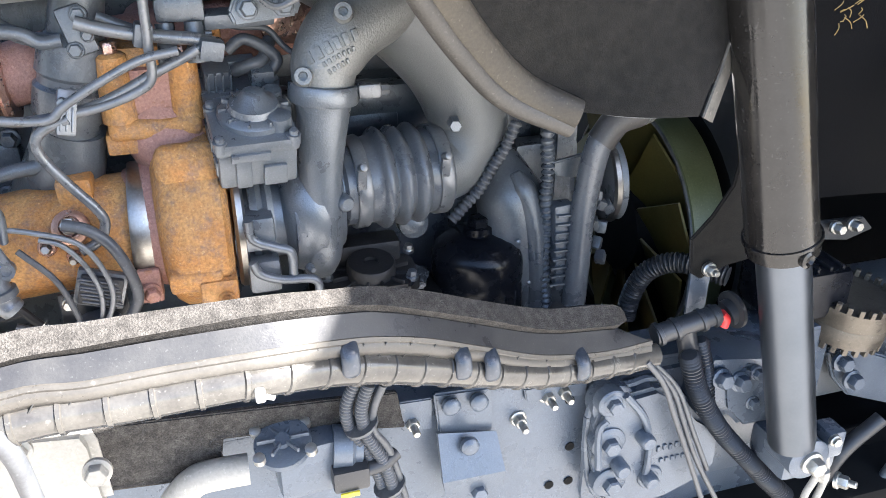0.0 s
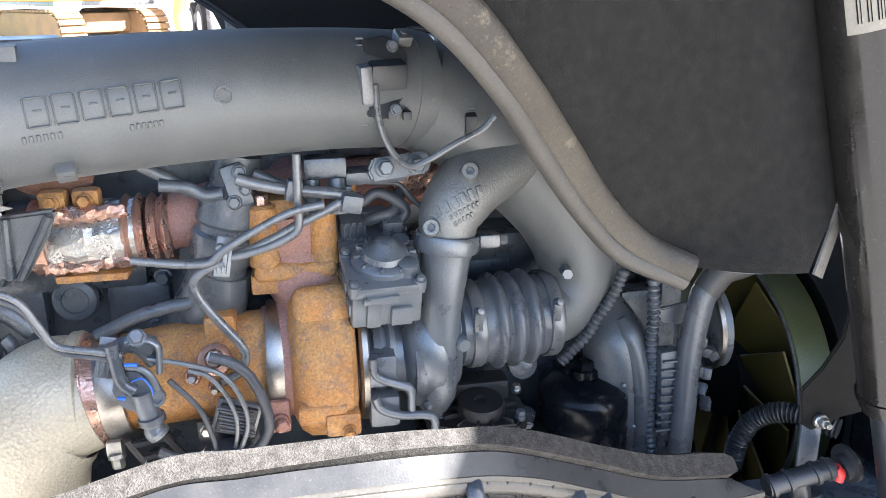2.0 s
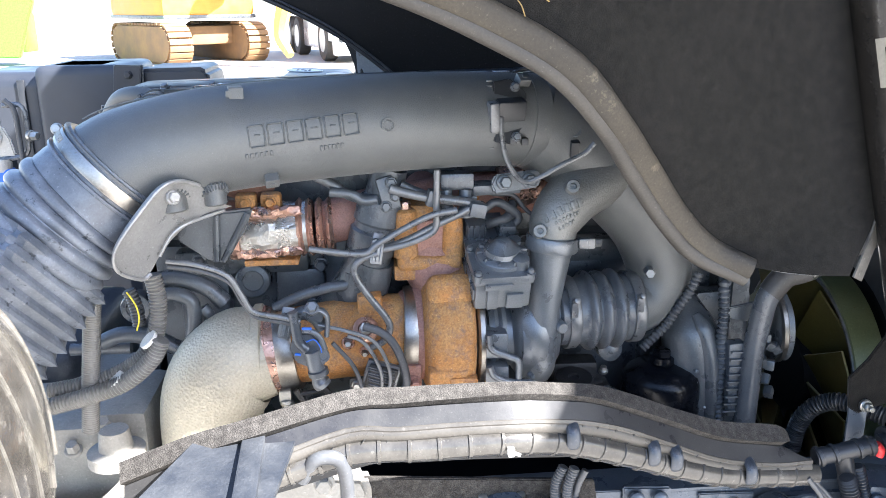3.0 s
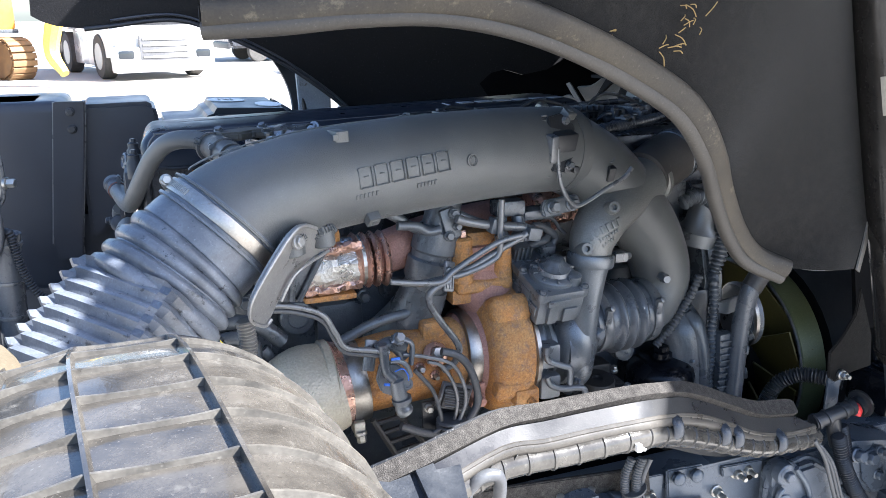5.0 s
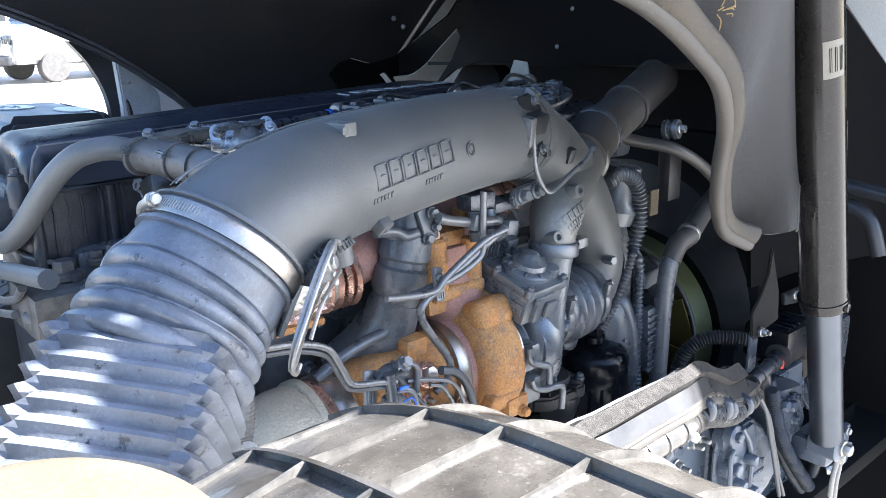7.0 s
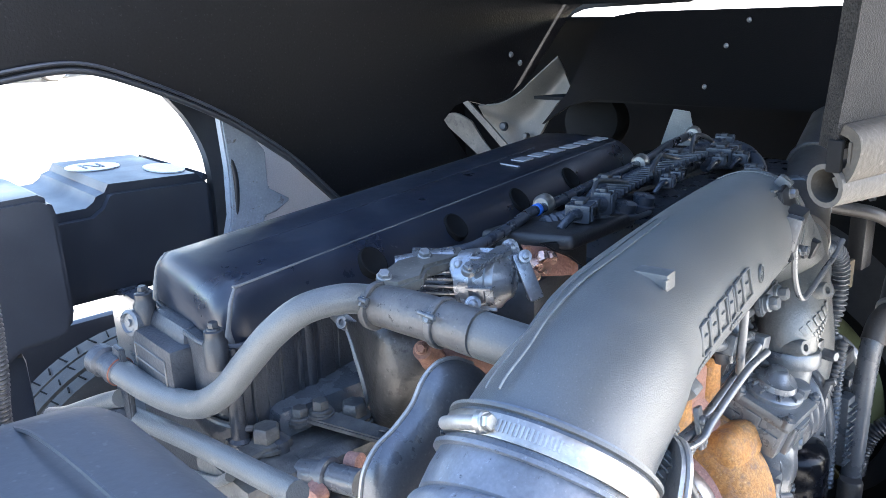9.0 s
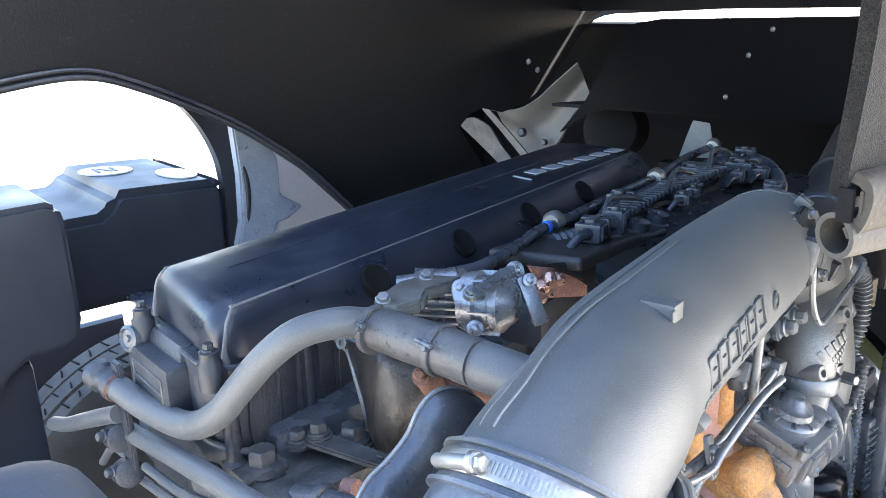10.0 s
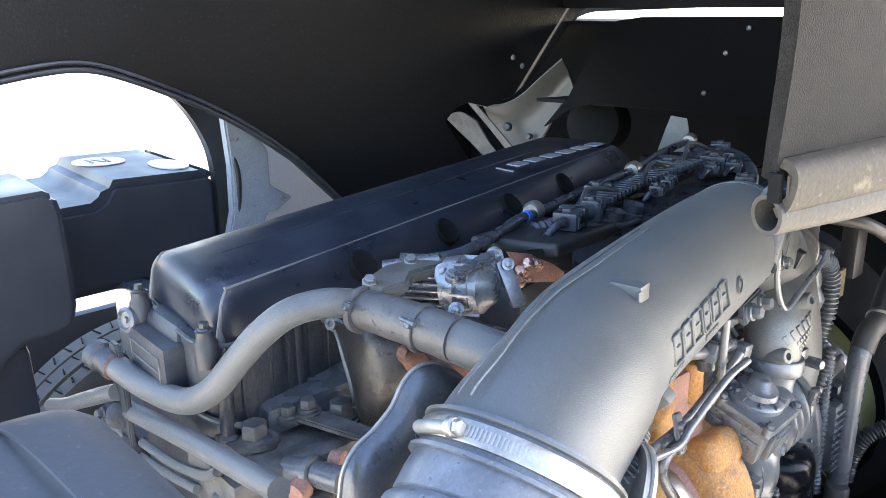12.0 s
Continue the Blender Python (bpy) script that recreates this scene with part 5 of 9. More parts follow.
for k in range(10):
    a = k * math.pi / 5
    part("dome_rib", box(local(0.006 + math.cos(a) * 0.040, -0.025 + math.sin(a) * 0.040, 0.043), (0.010, 0.0035, 0.006), 0.001, rot=mr @ Matrix.Rotation(a, 3, 'Z')), GREY, act)
for x, y, z, sx, sy, sz in ((0.03, 0.055, 0.042, 0.03, 0.04, 0.024), (0.0, 0.075, 0.05, 0.05, 0.018, 0.012), (-0.051, -0.03, 0.0, 0.006, 0.03, 0.03), (-0.01, -0.088, 0.012, 0.05, 0.006, 0.012), (0.052, 0.03, -0.01, 0.006, 0.06, 0.03), (0.02, -0.087, -0.02, 0.03, 0.006, 0.03)):
    part("moulded_block", box(local(x, y, z), (sx, sy, sz), 0.002, rot=mr), GREY, act)
part("plug_lead", tube([local(-0.005, 0.06, 0.045), local(0.015, 0.055, 0.055), local(0.035, 0.06, 0.06), local(0.05, 0.09, 0.07)], 0.009, 12), CABLE, act)

# ---- boost pipe details ----
for q in [(0.13, 1.036, 1.373), (0.186, 1.036, 1.451)]:
    t = lathe(q, (-0.15, -1, 0.35), [(-0.03, 0.015), (0.004, 0.0125), (0.006, 0.011), (0.006, 0.006), (-0.004, 0.0055)], 20)
    part("lug", t, ELBOWALU, outlet)
t = box((0.218, 1.06, 1.343), (0.03, 0.03, 0.02), 0.004)
hexbolt((0.234, 1.065, 1.34), (1, -0.1, 0), 0.014, 0.012, bm=t)
part("clamp_bolt", t, GREYLINE, outlet)
part("collar_ring", band((0.44, 1.206, 1.51), (0.9, 0.35, 0.25), 0.052, 0.02, 0.004), DARKGREY, outlet)


def elbow_mark(u, down):
    """A place on the elbow's near skin: u along the lettering, down in metres towards its inner edge."""
    a, b, c = Vector((0.127, 1.051, 1.383)), Vector((0.164, 1.034, 1.408)), Vector((0.204, 1.038, 1.422))
    p = a * (2 * u - 1) * (u - 1) + b * 4 * u * (1 - u) + c * u * (2 * u - 1)
    al = (a * (4 * u - 3) + b * (4 - 8 * u) + c * (4 * u - 1)).normalized()
    n = Vector((-0.87, -0.46, 0.16)).lerp(Vector((-0.26, -0.92, 0.28)), min(1, u * 2)).lerp(Vector((0.15, -0.96, 0.2)), max(0, u * 2 - 1)).normalized()
    v = al.cross(n).normalized()
    return p + v * down - n * down * down / 0.10, facing(n + v * down * 10, al)


for k in range(6):
    c, mm = elbow_mark(0.20 + k * 0.15, 0.0)
    part("raised_mark", box(c, (0.0085, 0.016, 0.005), 0.0012, rot=mm), ELBOWALU, outlet)
for row, dn in ((7, 0.0155), (5, 0.026)):
    for k in range(row):
        c, mm = elbow_mark(0.34 + k * 0.085, dn)
        part("raised_digit", box(c, (0.004, 0.007, 0.005), 0.0006, rot=mm, segs=1), ELBOWALU, outlet)
part("plug", hexbolt((0.352, 1.098, 1.272), (-0.2, -1, 0.1), 0.018, 0.03, False), GREY, bend)
for q in ((0.205, 1.065, 1.205), (0.332, 1.075, 1.205)):
    t = box(q, (0.014, 0.012, 0.05), 0.003, rot=(12, 0, 0))
    lathe(Vector(q) + Vector((0, -0.006, 0.026)), (0.2, -1, 0.5), [(-0.006, 0.006), (0.01, 0.006), (0.011, 0.004)], 12, t)
    part("clamp_screw", t, GREYLINE, inlet)
part("neck", lathe((0.135, 1.125, 1.18), (1, 0.08, 0.02), [(0, 0.05), (0.01, 0.056), (0.05, 0.058)], 32), GREY, inlet)

# ---- exhaust manifold and gas recirculation parts ----
man = thing("exhaust_manifold", (-0.3, 1.2, 1.3), "rust-pink exhaust manifold wrapped in torn silver foil", "exhaust manifold")
part("foil_wrap", crumple(tube([(-0.42, 1.19, 1.35), (-0.35, 1.18, 1.352), (-0.27, 1.175, 1.36)], [0.05, 0.054, 0.048], 26, step=0.011), 0.0022), FOIL, man, "torn silver heat foil", 12)
part("foil_band", crumple(tube([(-0.425, 1.188, 1.352), (-0.40, 1.186, 1.353)], 0.056, 26, step=0.008), 0.002), COPPERFOIL, man, "burnt copper-tinted foil", 12)
for fz in (1.392, 1.318):
    part("foil_fringe", crumple(tube([(-0.41, 1.15, fz), (-0.35, 1.138, fz + 0.004), (-0.29, 1.14, fz + 0.008)], 0.010, 10, step=0.008), 0.0035), COPPERFOIL, man, "burnt copper-tinted foil", 12)
t = bmesh.new()
for k in range(4):
    lathe((-0.30 + k * 0.018, 1.177, 1.357), (1, 0, 0.05), [(0, 0.05), (0.006, 0.056), (0.012, 0.05)], 20, t)
part("foil_edge", t, COPPERFOIL, man)
part("pipe", tube([(-0.26, 1.18, 1.36), (-0.20, 1.19, 1.372), (-0.12, 1.22, 1.38), (0.0, 1.24, 1.39), (0.16, 1.25, 1.40)], [0.04, 0.042, 0.045, 0.045, 0.045], 20), PINK, man)
for x in (-0.06, 0.06, 0.15):
    part("branch", tube([(x, 1.24, 1.39), (x, 1.30, 1.40)], 0.035, 16), PINK, man)
part("foil_wrap", crumple(tube([(0.09, 1.20, 1.415), (0.14, 1.205, 1.425), (0.20, 1.22, 1.42)], [0.040, 0.045, 0.038], 22, step=0.009), 0.003), COPPERFOIL, man, "torn copper-tinted foil", 12)
part("foil_wrap", crumple(tube([(-0.10, 1.155, 1.405), (-0.09, 1.15, 1.35), (-0.10, 1.15, 1.31)], 0.022, 12, step=0.008), 0.004), COPPERFOIL, man, "torn copper-tinted foil", 12)
for x in (-0.39, -0.345, 0.02):
    t = box((x, 1.165, 1.412), (0.038, 0.03, 0.032), 0.008)
    hexbolt((x, 1.148, 1.412), (0, -1, 0.2), 0.016, 0.01, bm=t)
    part("bolted_lug", t, RUST, man)
part("upper_casting", box((-0.21, 1.28, 1.50), (0.13, 0.08, 0.07), 0.02, rot=(0, 0, 14)), HEADDARK, man)
t = tube([(-0.36, 1.225, 1.42), (-0.405, 1.21, 1.448), (-0.448, 1.197, 1.474), (-0.478, 1.183, 1.492), (-0.490, 1.178, 1.496)], [0.040, 0.041, 0.042, 0.040, 0.030], 26, step=0.010)
part("end_casting", crumple(t, 0.0022), MANRUST, man, "brown rusted manifold end")
part("lug", tube([(-0.472, 1.188, 1.498), (-0.492, 1.178, 1.522), (-0.509, 1.170, 1.537)], [0.016, 0.013, 0.011], 14), MANRUST, man)
part("bolt", hexbolt((-0.512, 1.168, 1.540), (-0.6, -0.6, 0.4), 0.010, 0.008), MANRUST, man)
part("foil_bottom", box((-0.35, 1.17, 1.298), (0.10, 0.05, 0.012), 0.004), RUST, man)

neck = thing("gas_valve_neck", (-0.17, 1.15, 1.25), "dark grey round exhaust gas valve neck with flange", "valve")
part("neck", lathe((-0.127, 1.125, 1.475), (-0.24, 0.02, -0.95), [(0, 0.032), (0.05, 0.034), (0.06, 0.043), (0.10, 0.045), (0.105, 0.041), (0.115, 0.041), (0.12, 0.046), (0.155, 0.046), (0.165, 0.04), (0.19, 0.038)], 32), DARKGREY, neck)
part("lower_pipe", tube([(-0.165, 1.13, 1.31), (-0.19, 1.15, 1.24), (-0.23, 1.20, 1.17)], [0.044, 0.052, 0.056], 24), DARKGREY, neck)
t = box((-0.132, 1.088, 1.437), (0.032, 0.012, 0.06), 0.006, rot=(-8, -14, 8))
for dz in (0.02, -0.022):
    hexbolt((-0.131 + dz * 0.24, 1.081, 1.437 + dz), (0, -1, 0.1), 0.015, 0.008, bm=t)
hexbolt((-0.12, 1.081, 1.432), (0, -1, 0.1), 0.012, 0.008, bm=t)
part("flange", t, DARKGREY, neck)

t = box((0.06, 1.10, 1.44), (0.09, 0.03, 0.02), 0.005, rot=(10, 0, 8))
box((-0.01, 1.10, 1.455), (0.06, 0.04, 0.03), 0.006, bm=t)
for x in (-0.03, 0.005):
    lathe((x, 1.085, 1.44), (0, -0.2, -1), [(0, 0.012), (0.03, 0.012), (0.034, 0.015), (0.05, 0.013)], 12, t)
rb = thing("line_bracket", (0.02, 1.1, 1.42), "grey pipe bracket with bolts under the intake pipe", "bracket")
part("block", t, DARKGREY, rb)
t = plate([(-0.042, -0.016), (0.04, -0.016), (0.048, 0.0), (0.04, 0.016), (-0.04, 0.016), (-0.048, 0.0)], (0.095, 1.075, 1.455), (1, 0.2, 0.05), (0, 0.2, 1), -0.012, 0.003)
part("plate", t, GREY, rb)
for x in (-0.024, 0.022):
    part("bolt", hexbolt(Vector((0.095, 1.071, 1.455)) + Vector((x, x * 0.2, 0)), (0.1, -1, 0.2), 0.019, 0.012), GREY, rb)

# rigid lines along the turbocharger
lines = [
    ([(-0.242, 1.045, 1.347), (-0.207, 1.045, 1.342), (-0.168, 1.045, 1.345), (-0.129, 1.045, 1.353), (-0.091, 1.045, 1.368), (-0.051, 1.045, 1.388), (-0.009, 1.045, 1.407), (0.006, 1.045, 1.415)], 0.0065, GREYLINE, "grey steel pressure line beside the turbocharger"),
    ([(-0.187, 1.04, 1.343), (-0.158, 1.04, 1.347), (-0.115, 1.04, 1.354), (-0.074, 1.04, 1.368), (-0.053, 1.04, 1.384), (-0.051, 1.04, 1.421), (-0.05, 1.04, 1.451), (-0.049, 1.04, 1.486)], 0.006, GREYLINE, "grey steel pressure line beside the turbocharger"),
    ([(-0.154, 1.03, 1.345), (-0.181, 1.03, 1.336), (-0.195, 1.03, 1.322), (-0.192, 1.03, 1.3), (-0.17, 1.03, 1.264), (-0.144, 1.03, 1.227), (-0.137, 1.03, 1.206), (-0.147, 1.03, 1.183), (-0.171, 1.03, 1.17)], 0.0065, GREYLINE, "bent grey steel sensor line"),
    ([(-0.13, 1.06, 1.452), (-0.11, 1.06, 1.445), (-0.07, 1.06, 1.435), (-0.026, 1.06, 1.428), (0.007, 1.06, 1.423), (0.03, 1.06, 1.411)], 0.0085, GREYLINE, "grey braided hose below the intake pipe"),
    ([(-0.234, 1.09, 1.442), (-0.198, 1.09, 1.437), (-0.176, 1.09, 1.425), (-0.151, 1.09, 1.426)], 0.009, DARKGREY, "dark grey rubber hose end by the turbocharger"),
    ([(-0.27, 1.02, 1.36), (-0.216, 1.02, 1.351), (-0.174, 1.02, 1.349), (-0.148, 1.02, 1.368), (-0.069, 1.02, 1.409), (-0.017, 1.02, 1.42)], 0.0055, GREYLINE, "grey steel pressure line beside the turbocharger"),
    ([(-0.347, 1.11, 1.222), (-0.294, 1.11, 1.246), (-0.247, 1.11, 1.258), (-0.21, 1.11, 1.264), (-0.204, 1.11, 1.285)], 0.010, DARKGREY, "dark grey coolant line on the block"),
    ([(-0.497, 0.98, 1.36), (-0.447, 0.98, 1.351), (-0.402, 0.98, 1.331), (-0.381, 0.98, 1.295), (-0.364, 0.98, 1.266), (-0.32, 0.98, 1.254), (-0.288, 0.98, 1.245)], 0.0048, GREYLINE, "thin braided line across the heat shield"),
    ([(-0.497, 0.985, 1.349), (-0.447, 0.985, 1.340), (-0.402, 0.985, 1.319), (-0.383, 0.985, 1.284), (-0.364, 0.985, 1.256), (-0.32, 0.985, 1.244), (-0.288, 0.985, 1.236)], 0.0042, CABLE, "dark braided cable across the heat shield"),
    ([(-0.183, 1.0, 1.223), (-0.155, 1.0, 1.212), (-0.132, 1.0, 1.188), (-0.116, 1.0, 1.148), (-0.112, 1.0, 1.106), (-0.135, 1.0, 1.071), (-0.168, 1.0, 1.056), (-0.217, 1.0, 1.065), (-0.263, 1.0, 1.088)], 0.0075, CABLE, "dark sheathed sensor lead in a wide loop"),
    ([(-0.211, 0.995, 1.209), (-0.186, 0.995, 1.197), (-0.164, 0.995, 1.163), (-0.154, 0.995, 1.122), (-0.162, 0.995, 1.077), (-0.175, 0.995, 1.06)], 0.0035, GREYLINE, "thin grey steel sensor lead"),
    ([(-0.26, 0.99, 1.233), (-0.215, 0.99, 1.221), (-0.168, 0.99, 1.2), (-0.145, 0.99, 1.16), (-0.14, 0.99, 1.118), (-0.157, 0.99, 1.077), (-0.175, 0.99, 1.058)], 0.0035, GREYLINE, "thin grey steel sensor lead"),
    ([(-0.237, 0.995, 1.197), (-0.204, 0.995, 1.153), (-0.19, 0.995, 1.11), (-0.186, 0.995, 1.076), (-0.203, 0.995, 1.064)], 0.004, CABLE, "thin black sensor lead"),
    ([(0.013, 1.12, 1.453), (0.029, 1.12, 1.434), (0.06, 1.12, 1.423), (0.096, 1.12, 1.419), (0.116, 1.12, 1.396), (0.13, 1.12, 1.383)], 0.004, CABLE, "thin black cable above the actuator"),
    ([(0.042, 1.12, 1.393), (0.065, 1.12, 1.407), (0.093, 1.12, 1.393), (0.107, 1.12, 1.377), (0.098, 1.12, 1.362)], 0.008, CABLE, "thick black looped cable above the actuator"),
    ([(-0.109, 1.1, 1.45), (-0.065, 1.1, 1.43), (-0.02, 1.1, 1.419), (0.026, 1.1, 1.422)], 0.0075, GREYLINE, "grey braided hose below the intake pipe"),
    ([(-0.258, 1.1, 1.469), (-0.224, 1.1, 1.45), (-0.195, 1.1, 1.43), (-0.155, 1.1, 1.424)], 0.009, DARKGREY, "dark grey line below the intake pipe"),
]
for pts_, r_, m_, lab in lines:
    line_thing("pipe_line" if m_ is GREYLINE else "hose_line", pts_, r_, m_, lab, "pipe" if m_ is GREYLINE else "hose")
for c, rz in (((-0.155, 1.035, 1.352), 15), ((-0.315, 1.01, 1.232), 5)):
    clip = thing("line_clip", c, "grey steel clip holding two lines", "clip", "line clips")
    m_ = pose(0, 0, 0, -15, 15, rz).to_3x3()
    t = box(Vector(c), (0.023, 0.008, 0.056), 0.006, rot=m_)
    for k in (-1, 0, 1):
        box(Vector(c) + m_ @ Vector((0.0065 * k, -0.0045, -0.008)), (0.0028, 0.003, 0.030), 0.001, rot=m_, bm=t)
    part("plate", t, GREYLINE, clip)
    part("bolt", lathe(Vector(c) + Vector((-0.002, -0.004, 0.013)), (0, -1, 0.2), [(0, 0.0075), (0.004, 0.007), (0.006, 0.005)], 12), GREYLINE, clip)
for q, sz in zip([(0.021, 1.055, 1.412), (-0.056, 1.055, 1.434), (0.009, 1.055, 1.409)], ((0.03, 0.03, 0.026), (0.022, 0.022, 0.03), (0.016, 0.02, 0.02))):
    single("pipe_union", box(q, sz, 0.005, rot=(5, 12, 8)), DARKGREY, q, "dark grey union block where lines meet", "pipe union", "pipe unions")
# blue-clipped sensor on the exhaust outlet
bs = thing("exhaust_sensor", (-0.29, 1.0, 1.15), "grey sensor unit with blue marks over the exhaust outlet", "sensor")
BSP = [(-0.302, 1.0, 1.221), (-0.274, 1.0, 1.220), (-0.253, 1.0, 1.198), (-0.243, 1.0, 1.176), (-0.249, 1.0, 1.161), (-0.275, 1.0, 1.153), (-0.301, 1.0, 1.166), (-0.309, 1.0, 1.191)]
part("bracket", plate([(p[0], p[2]) for p in BSP], (0, 1.0, 0), (1, 0, 0), (0, 0, 1), 0.012, 0.003), GREY, bs)
part("hook", tube([(-0.283, 0.987, 1.263), (-0.262, 0.987, 1.263), (-0.249, 0.987, 1.258), (-0.243, 0.987, 1.246), (-0.246, 0.987, 1.214)], 0.008, 12, 6, flat=0.55), GREY, bs)
part("bolt", hexbolt((-0.268, 0.985, 1.266), (0.1, -0.8, 0.6), 0.017, 0.010), GREY, bs)
part("pipe_end", tube([(-0.300, 0.98, 1.262), (-0.297, 0.98, 1.233), (-0.293, 0.98, 1.208), (-0.281, 0.982, 1.193)], [0.009, 0.009, 0.0085, 0.010], 16), DARKGREY, bs)
part("loop", tube([(-0.285, 0.982, 1.228), (-0.268, 0.978, 1.226), (-0.256, 0.978, 1.214), (-0.249, 0.98, 1.193)], 0.0045, 12), GREY, bs)
part("boss", lathe((-0.254, 0.992, 1.175), (0.1, -1, 0.2), [(-0.01, 0.011), (0.006, 0.011), (0.006, 0.007), (0.004, 0.006), (0.004, 0.002)], 18), GREY, bs)
part("outlet", tube([(-0.273, 0.99, 1.186), (-0.269, 0.99, 1.161), (-0.264, 0.99, 1.144), (-0.262, 0.99, 1.13), (-0.256, 0.99, 1.12)], [0.013, 0.014, 0.0125, 0.016, 0.015], 20), GREY, bs)
part("collar", lathe([(-0.264, 0.99, 1.147)][0], (0.2, 0, -1), [(-0.004, 0.014), (-0.003, 0.018), (0.006, 0.018), (0.008, 0.014)], 20), DARKGREY, bs)
part("elbow_plug", tube([(-0.254, 1.005, 1.22), (-0.264, 1.005, 1.241), (-0.282, 1.005, 1.251), (-0.305, 1.005, 1.243)], [0.010, 0.013, 0.013, 0.010], 16), DARKGREY, bs)
part("plug_body", box([(-0.264, 1.0, 1.252)][0], (0.030, 0.022, 0.020), 0.004, rot=(0, 20, 0)), DARKGREY, bs)
part("blue_clip", tube([(-0.280, 0.974, 1.210), (-0.266, 0.972, 1.214), (-0.257, 0.972, 1.201), (-0.255, 0.974, 1.189)], 0.0013, 8), BLUE, bs, "thin bright blue clip")
for p_, q_ in (((-0.286, 0.975, 1.234), (-0.270, 0.975, 1.233)), ((-0.300, 0.975, 1.188), (-0.290, 0.975, 1.186))):
    part("blue_clip", tube([p_, q_], 0.0026, 8), BLUE, bs, "thin bright blue clip")
# black ladder bracket below the outlet
lb2 = thing("ladder_bracket", (-0.28, 1.03, 1.04), "black perforated bracket under the exhaust outlet", "bracket")
LA, LB = [(-0.308, 1.03, 1.094), (-0.263, 1.03, 1.011)], [(-0.261, 1.03, 1.1), (-0.205, 1.03, 1.022)]
part("side_bar", tube(LA, 0.006, 8), GRIMEBLACK, lb2)
part("side_bar", tube(LB, 0.006, 8), GRIMEBLACK, lb2)
for k in range(4):
    u = 0.1 + k * 0.27
    part("rung", tube([Vector(LA[0]).lerp(Vector(LA[1]), u), Vector(LB[0]).lerp(Vector(LB[1]), u)], 0.005, 8), GRIMEBLACK, lb2)
# dark wound unit in a pale frame
wu = thing("wound_coil_unit", (-0.2, 1.01, 1.12), "black wound coil in a grey frame by the turbine", "coil")
WC = Vector([(-0.155, 1.01, 1.124)][0])
part("frame", box(WC, (0.062, 0.012, 0.052), 0.004, rot=(0, 18, 0)), GREYLINE, wu)
part("core", box(WC + Vector((0, -0.005, 0)), (0.052, 0.014, 0.042), 0.004, rot=(0, 18, 0)), GRIMEBLACK, wu)
for k in range(7):
    part("winding", box(WC + Vector((0.0, -0.012, 0.016 - k * 0.0055)), (0.050, 0.004, 0.003), 0.001, rot=(0, 18 + 4 * (k % 2), 0), segs=1), CABLE, wu)
# spring unit under the outlet
sp = thing("wastegate_spring", (-0.17, 1.0, 1.03), "black spring unit under the turbocharger", "spring")
part("bracket", box((-0.17, 1.03, 1.075), (0.085, 0.006, 0.075), 0.002), BLACK, sp)
t = bmesh.new()
for k in range(5):
    lathe((-0.165, 1.0, 1.045 + k * 0.0085), (0, 0, 1), [(0, 0.026), (0.003, 0.029), (0.006, 0.026)], 24, t)
part("coil", t, CABLE, sp)
for x in (-0.2, -0.14):
    part("bolt", hexbolt((x, 1.026, 1.10), (0, -1, 0), 0.013, 0.008), ZINC, sp)

# ---- heat shield by the bellows ----
hs = thing("heat_shield", (-0.46, 0.88, 1.37), "stamped grey steel heat shield with rolled edge", "heat shield")
HN = Vector((0.66, -0.69, -0.29)).normalized()
OUTL = [Vector(p) for p in [(-0.382, 0.966, 1.451), (-0.4, 0.943, 1.465), (-0.418, 0.912, 1.498), (-0.442, 0.884, 1.511), (-0.464, 0.865, 1.504), (-0.491, 0.852, 1.474), (-0.516, 0.841, 1.442), (-0.532, 0.838, 1.414), (-0.532, 0.85, 1.385), (-0.51, 0.88, 1.363), (-0.498, 0.89, 1.368), (-0.478, 0.897, 1.396), (-0.453, 0.91, 1.423), (-0.423, 0.93, 1.443), (-0.401, 0.949, 1.449)]]
HU, HO = Vector((0.61, 0.79, 0)), Vector((-0.45, 0.905, 0))
HC = sum(OUTL, Vector()) / len(OUTL)


def bowed(p):
    """The sheet bows away from the engine towards its middle."""
    k = max(0.0, 1 - ((p - HC).length / 0.11) ** 2)
    return p + HN * (-0.006 * k)


IN1, IN2 = [HC.lerp(p, 0.72) for p in OUTL], [HC.lerp(p, 0.40) for p in OUTL]
for nm, lo in (("plate", 0.0),):
    t = bmesh.new()
    rings = []
    for row in (spline(OUTL + [OUTL[0]], 3)[:-1], spline(IN1 + [IN1[0]], 3)[:-1], spline(IN2 + [IN2[0]], 3)[:-1]):
        rings.append([t.verts.new(bowed(p)) for p in row])
    back = [[t.verts.new(v.co - HN * 0.004) for v in r] for r in rings]
    n_ = len(rings[0])
    for rr, flip in ((rings, 1), (back, -1)):
        for p, q in zip(rr, rr[1:]):
            for j in range(n_):
                t.faces.new((p[j], p[(j + 1) % n_], q[(j + 1) % n_], q[j])[::flip])
        t.faces.new(rr[-1][::flip])
    for j in range(n_):
        t.faces.new((rings[0][j], back[0][j], back[0][(j + 1) % n_], rings[0][(j + 1) % n_]))
    part(nm, t, SHIELD, hs)
part("rolled_edge", tube(OUTL[2:11], 0.0032, 8, 5), SHIELD, hs)
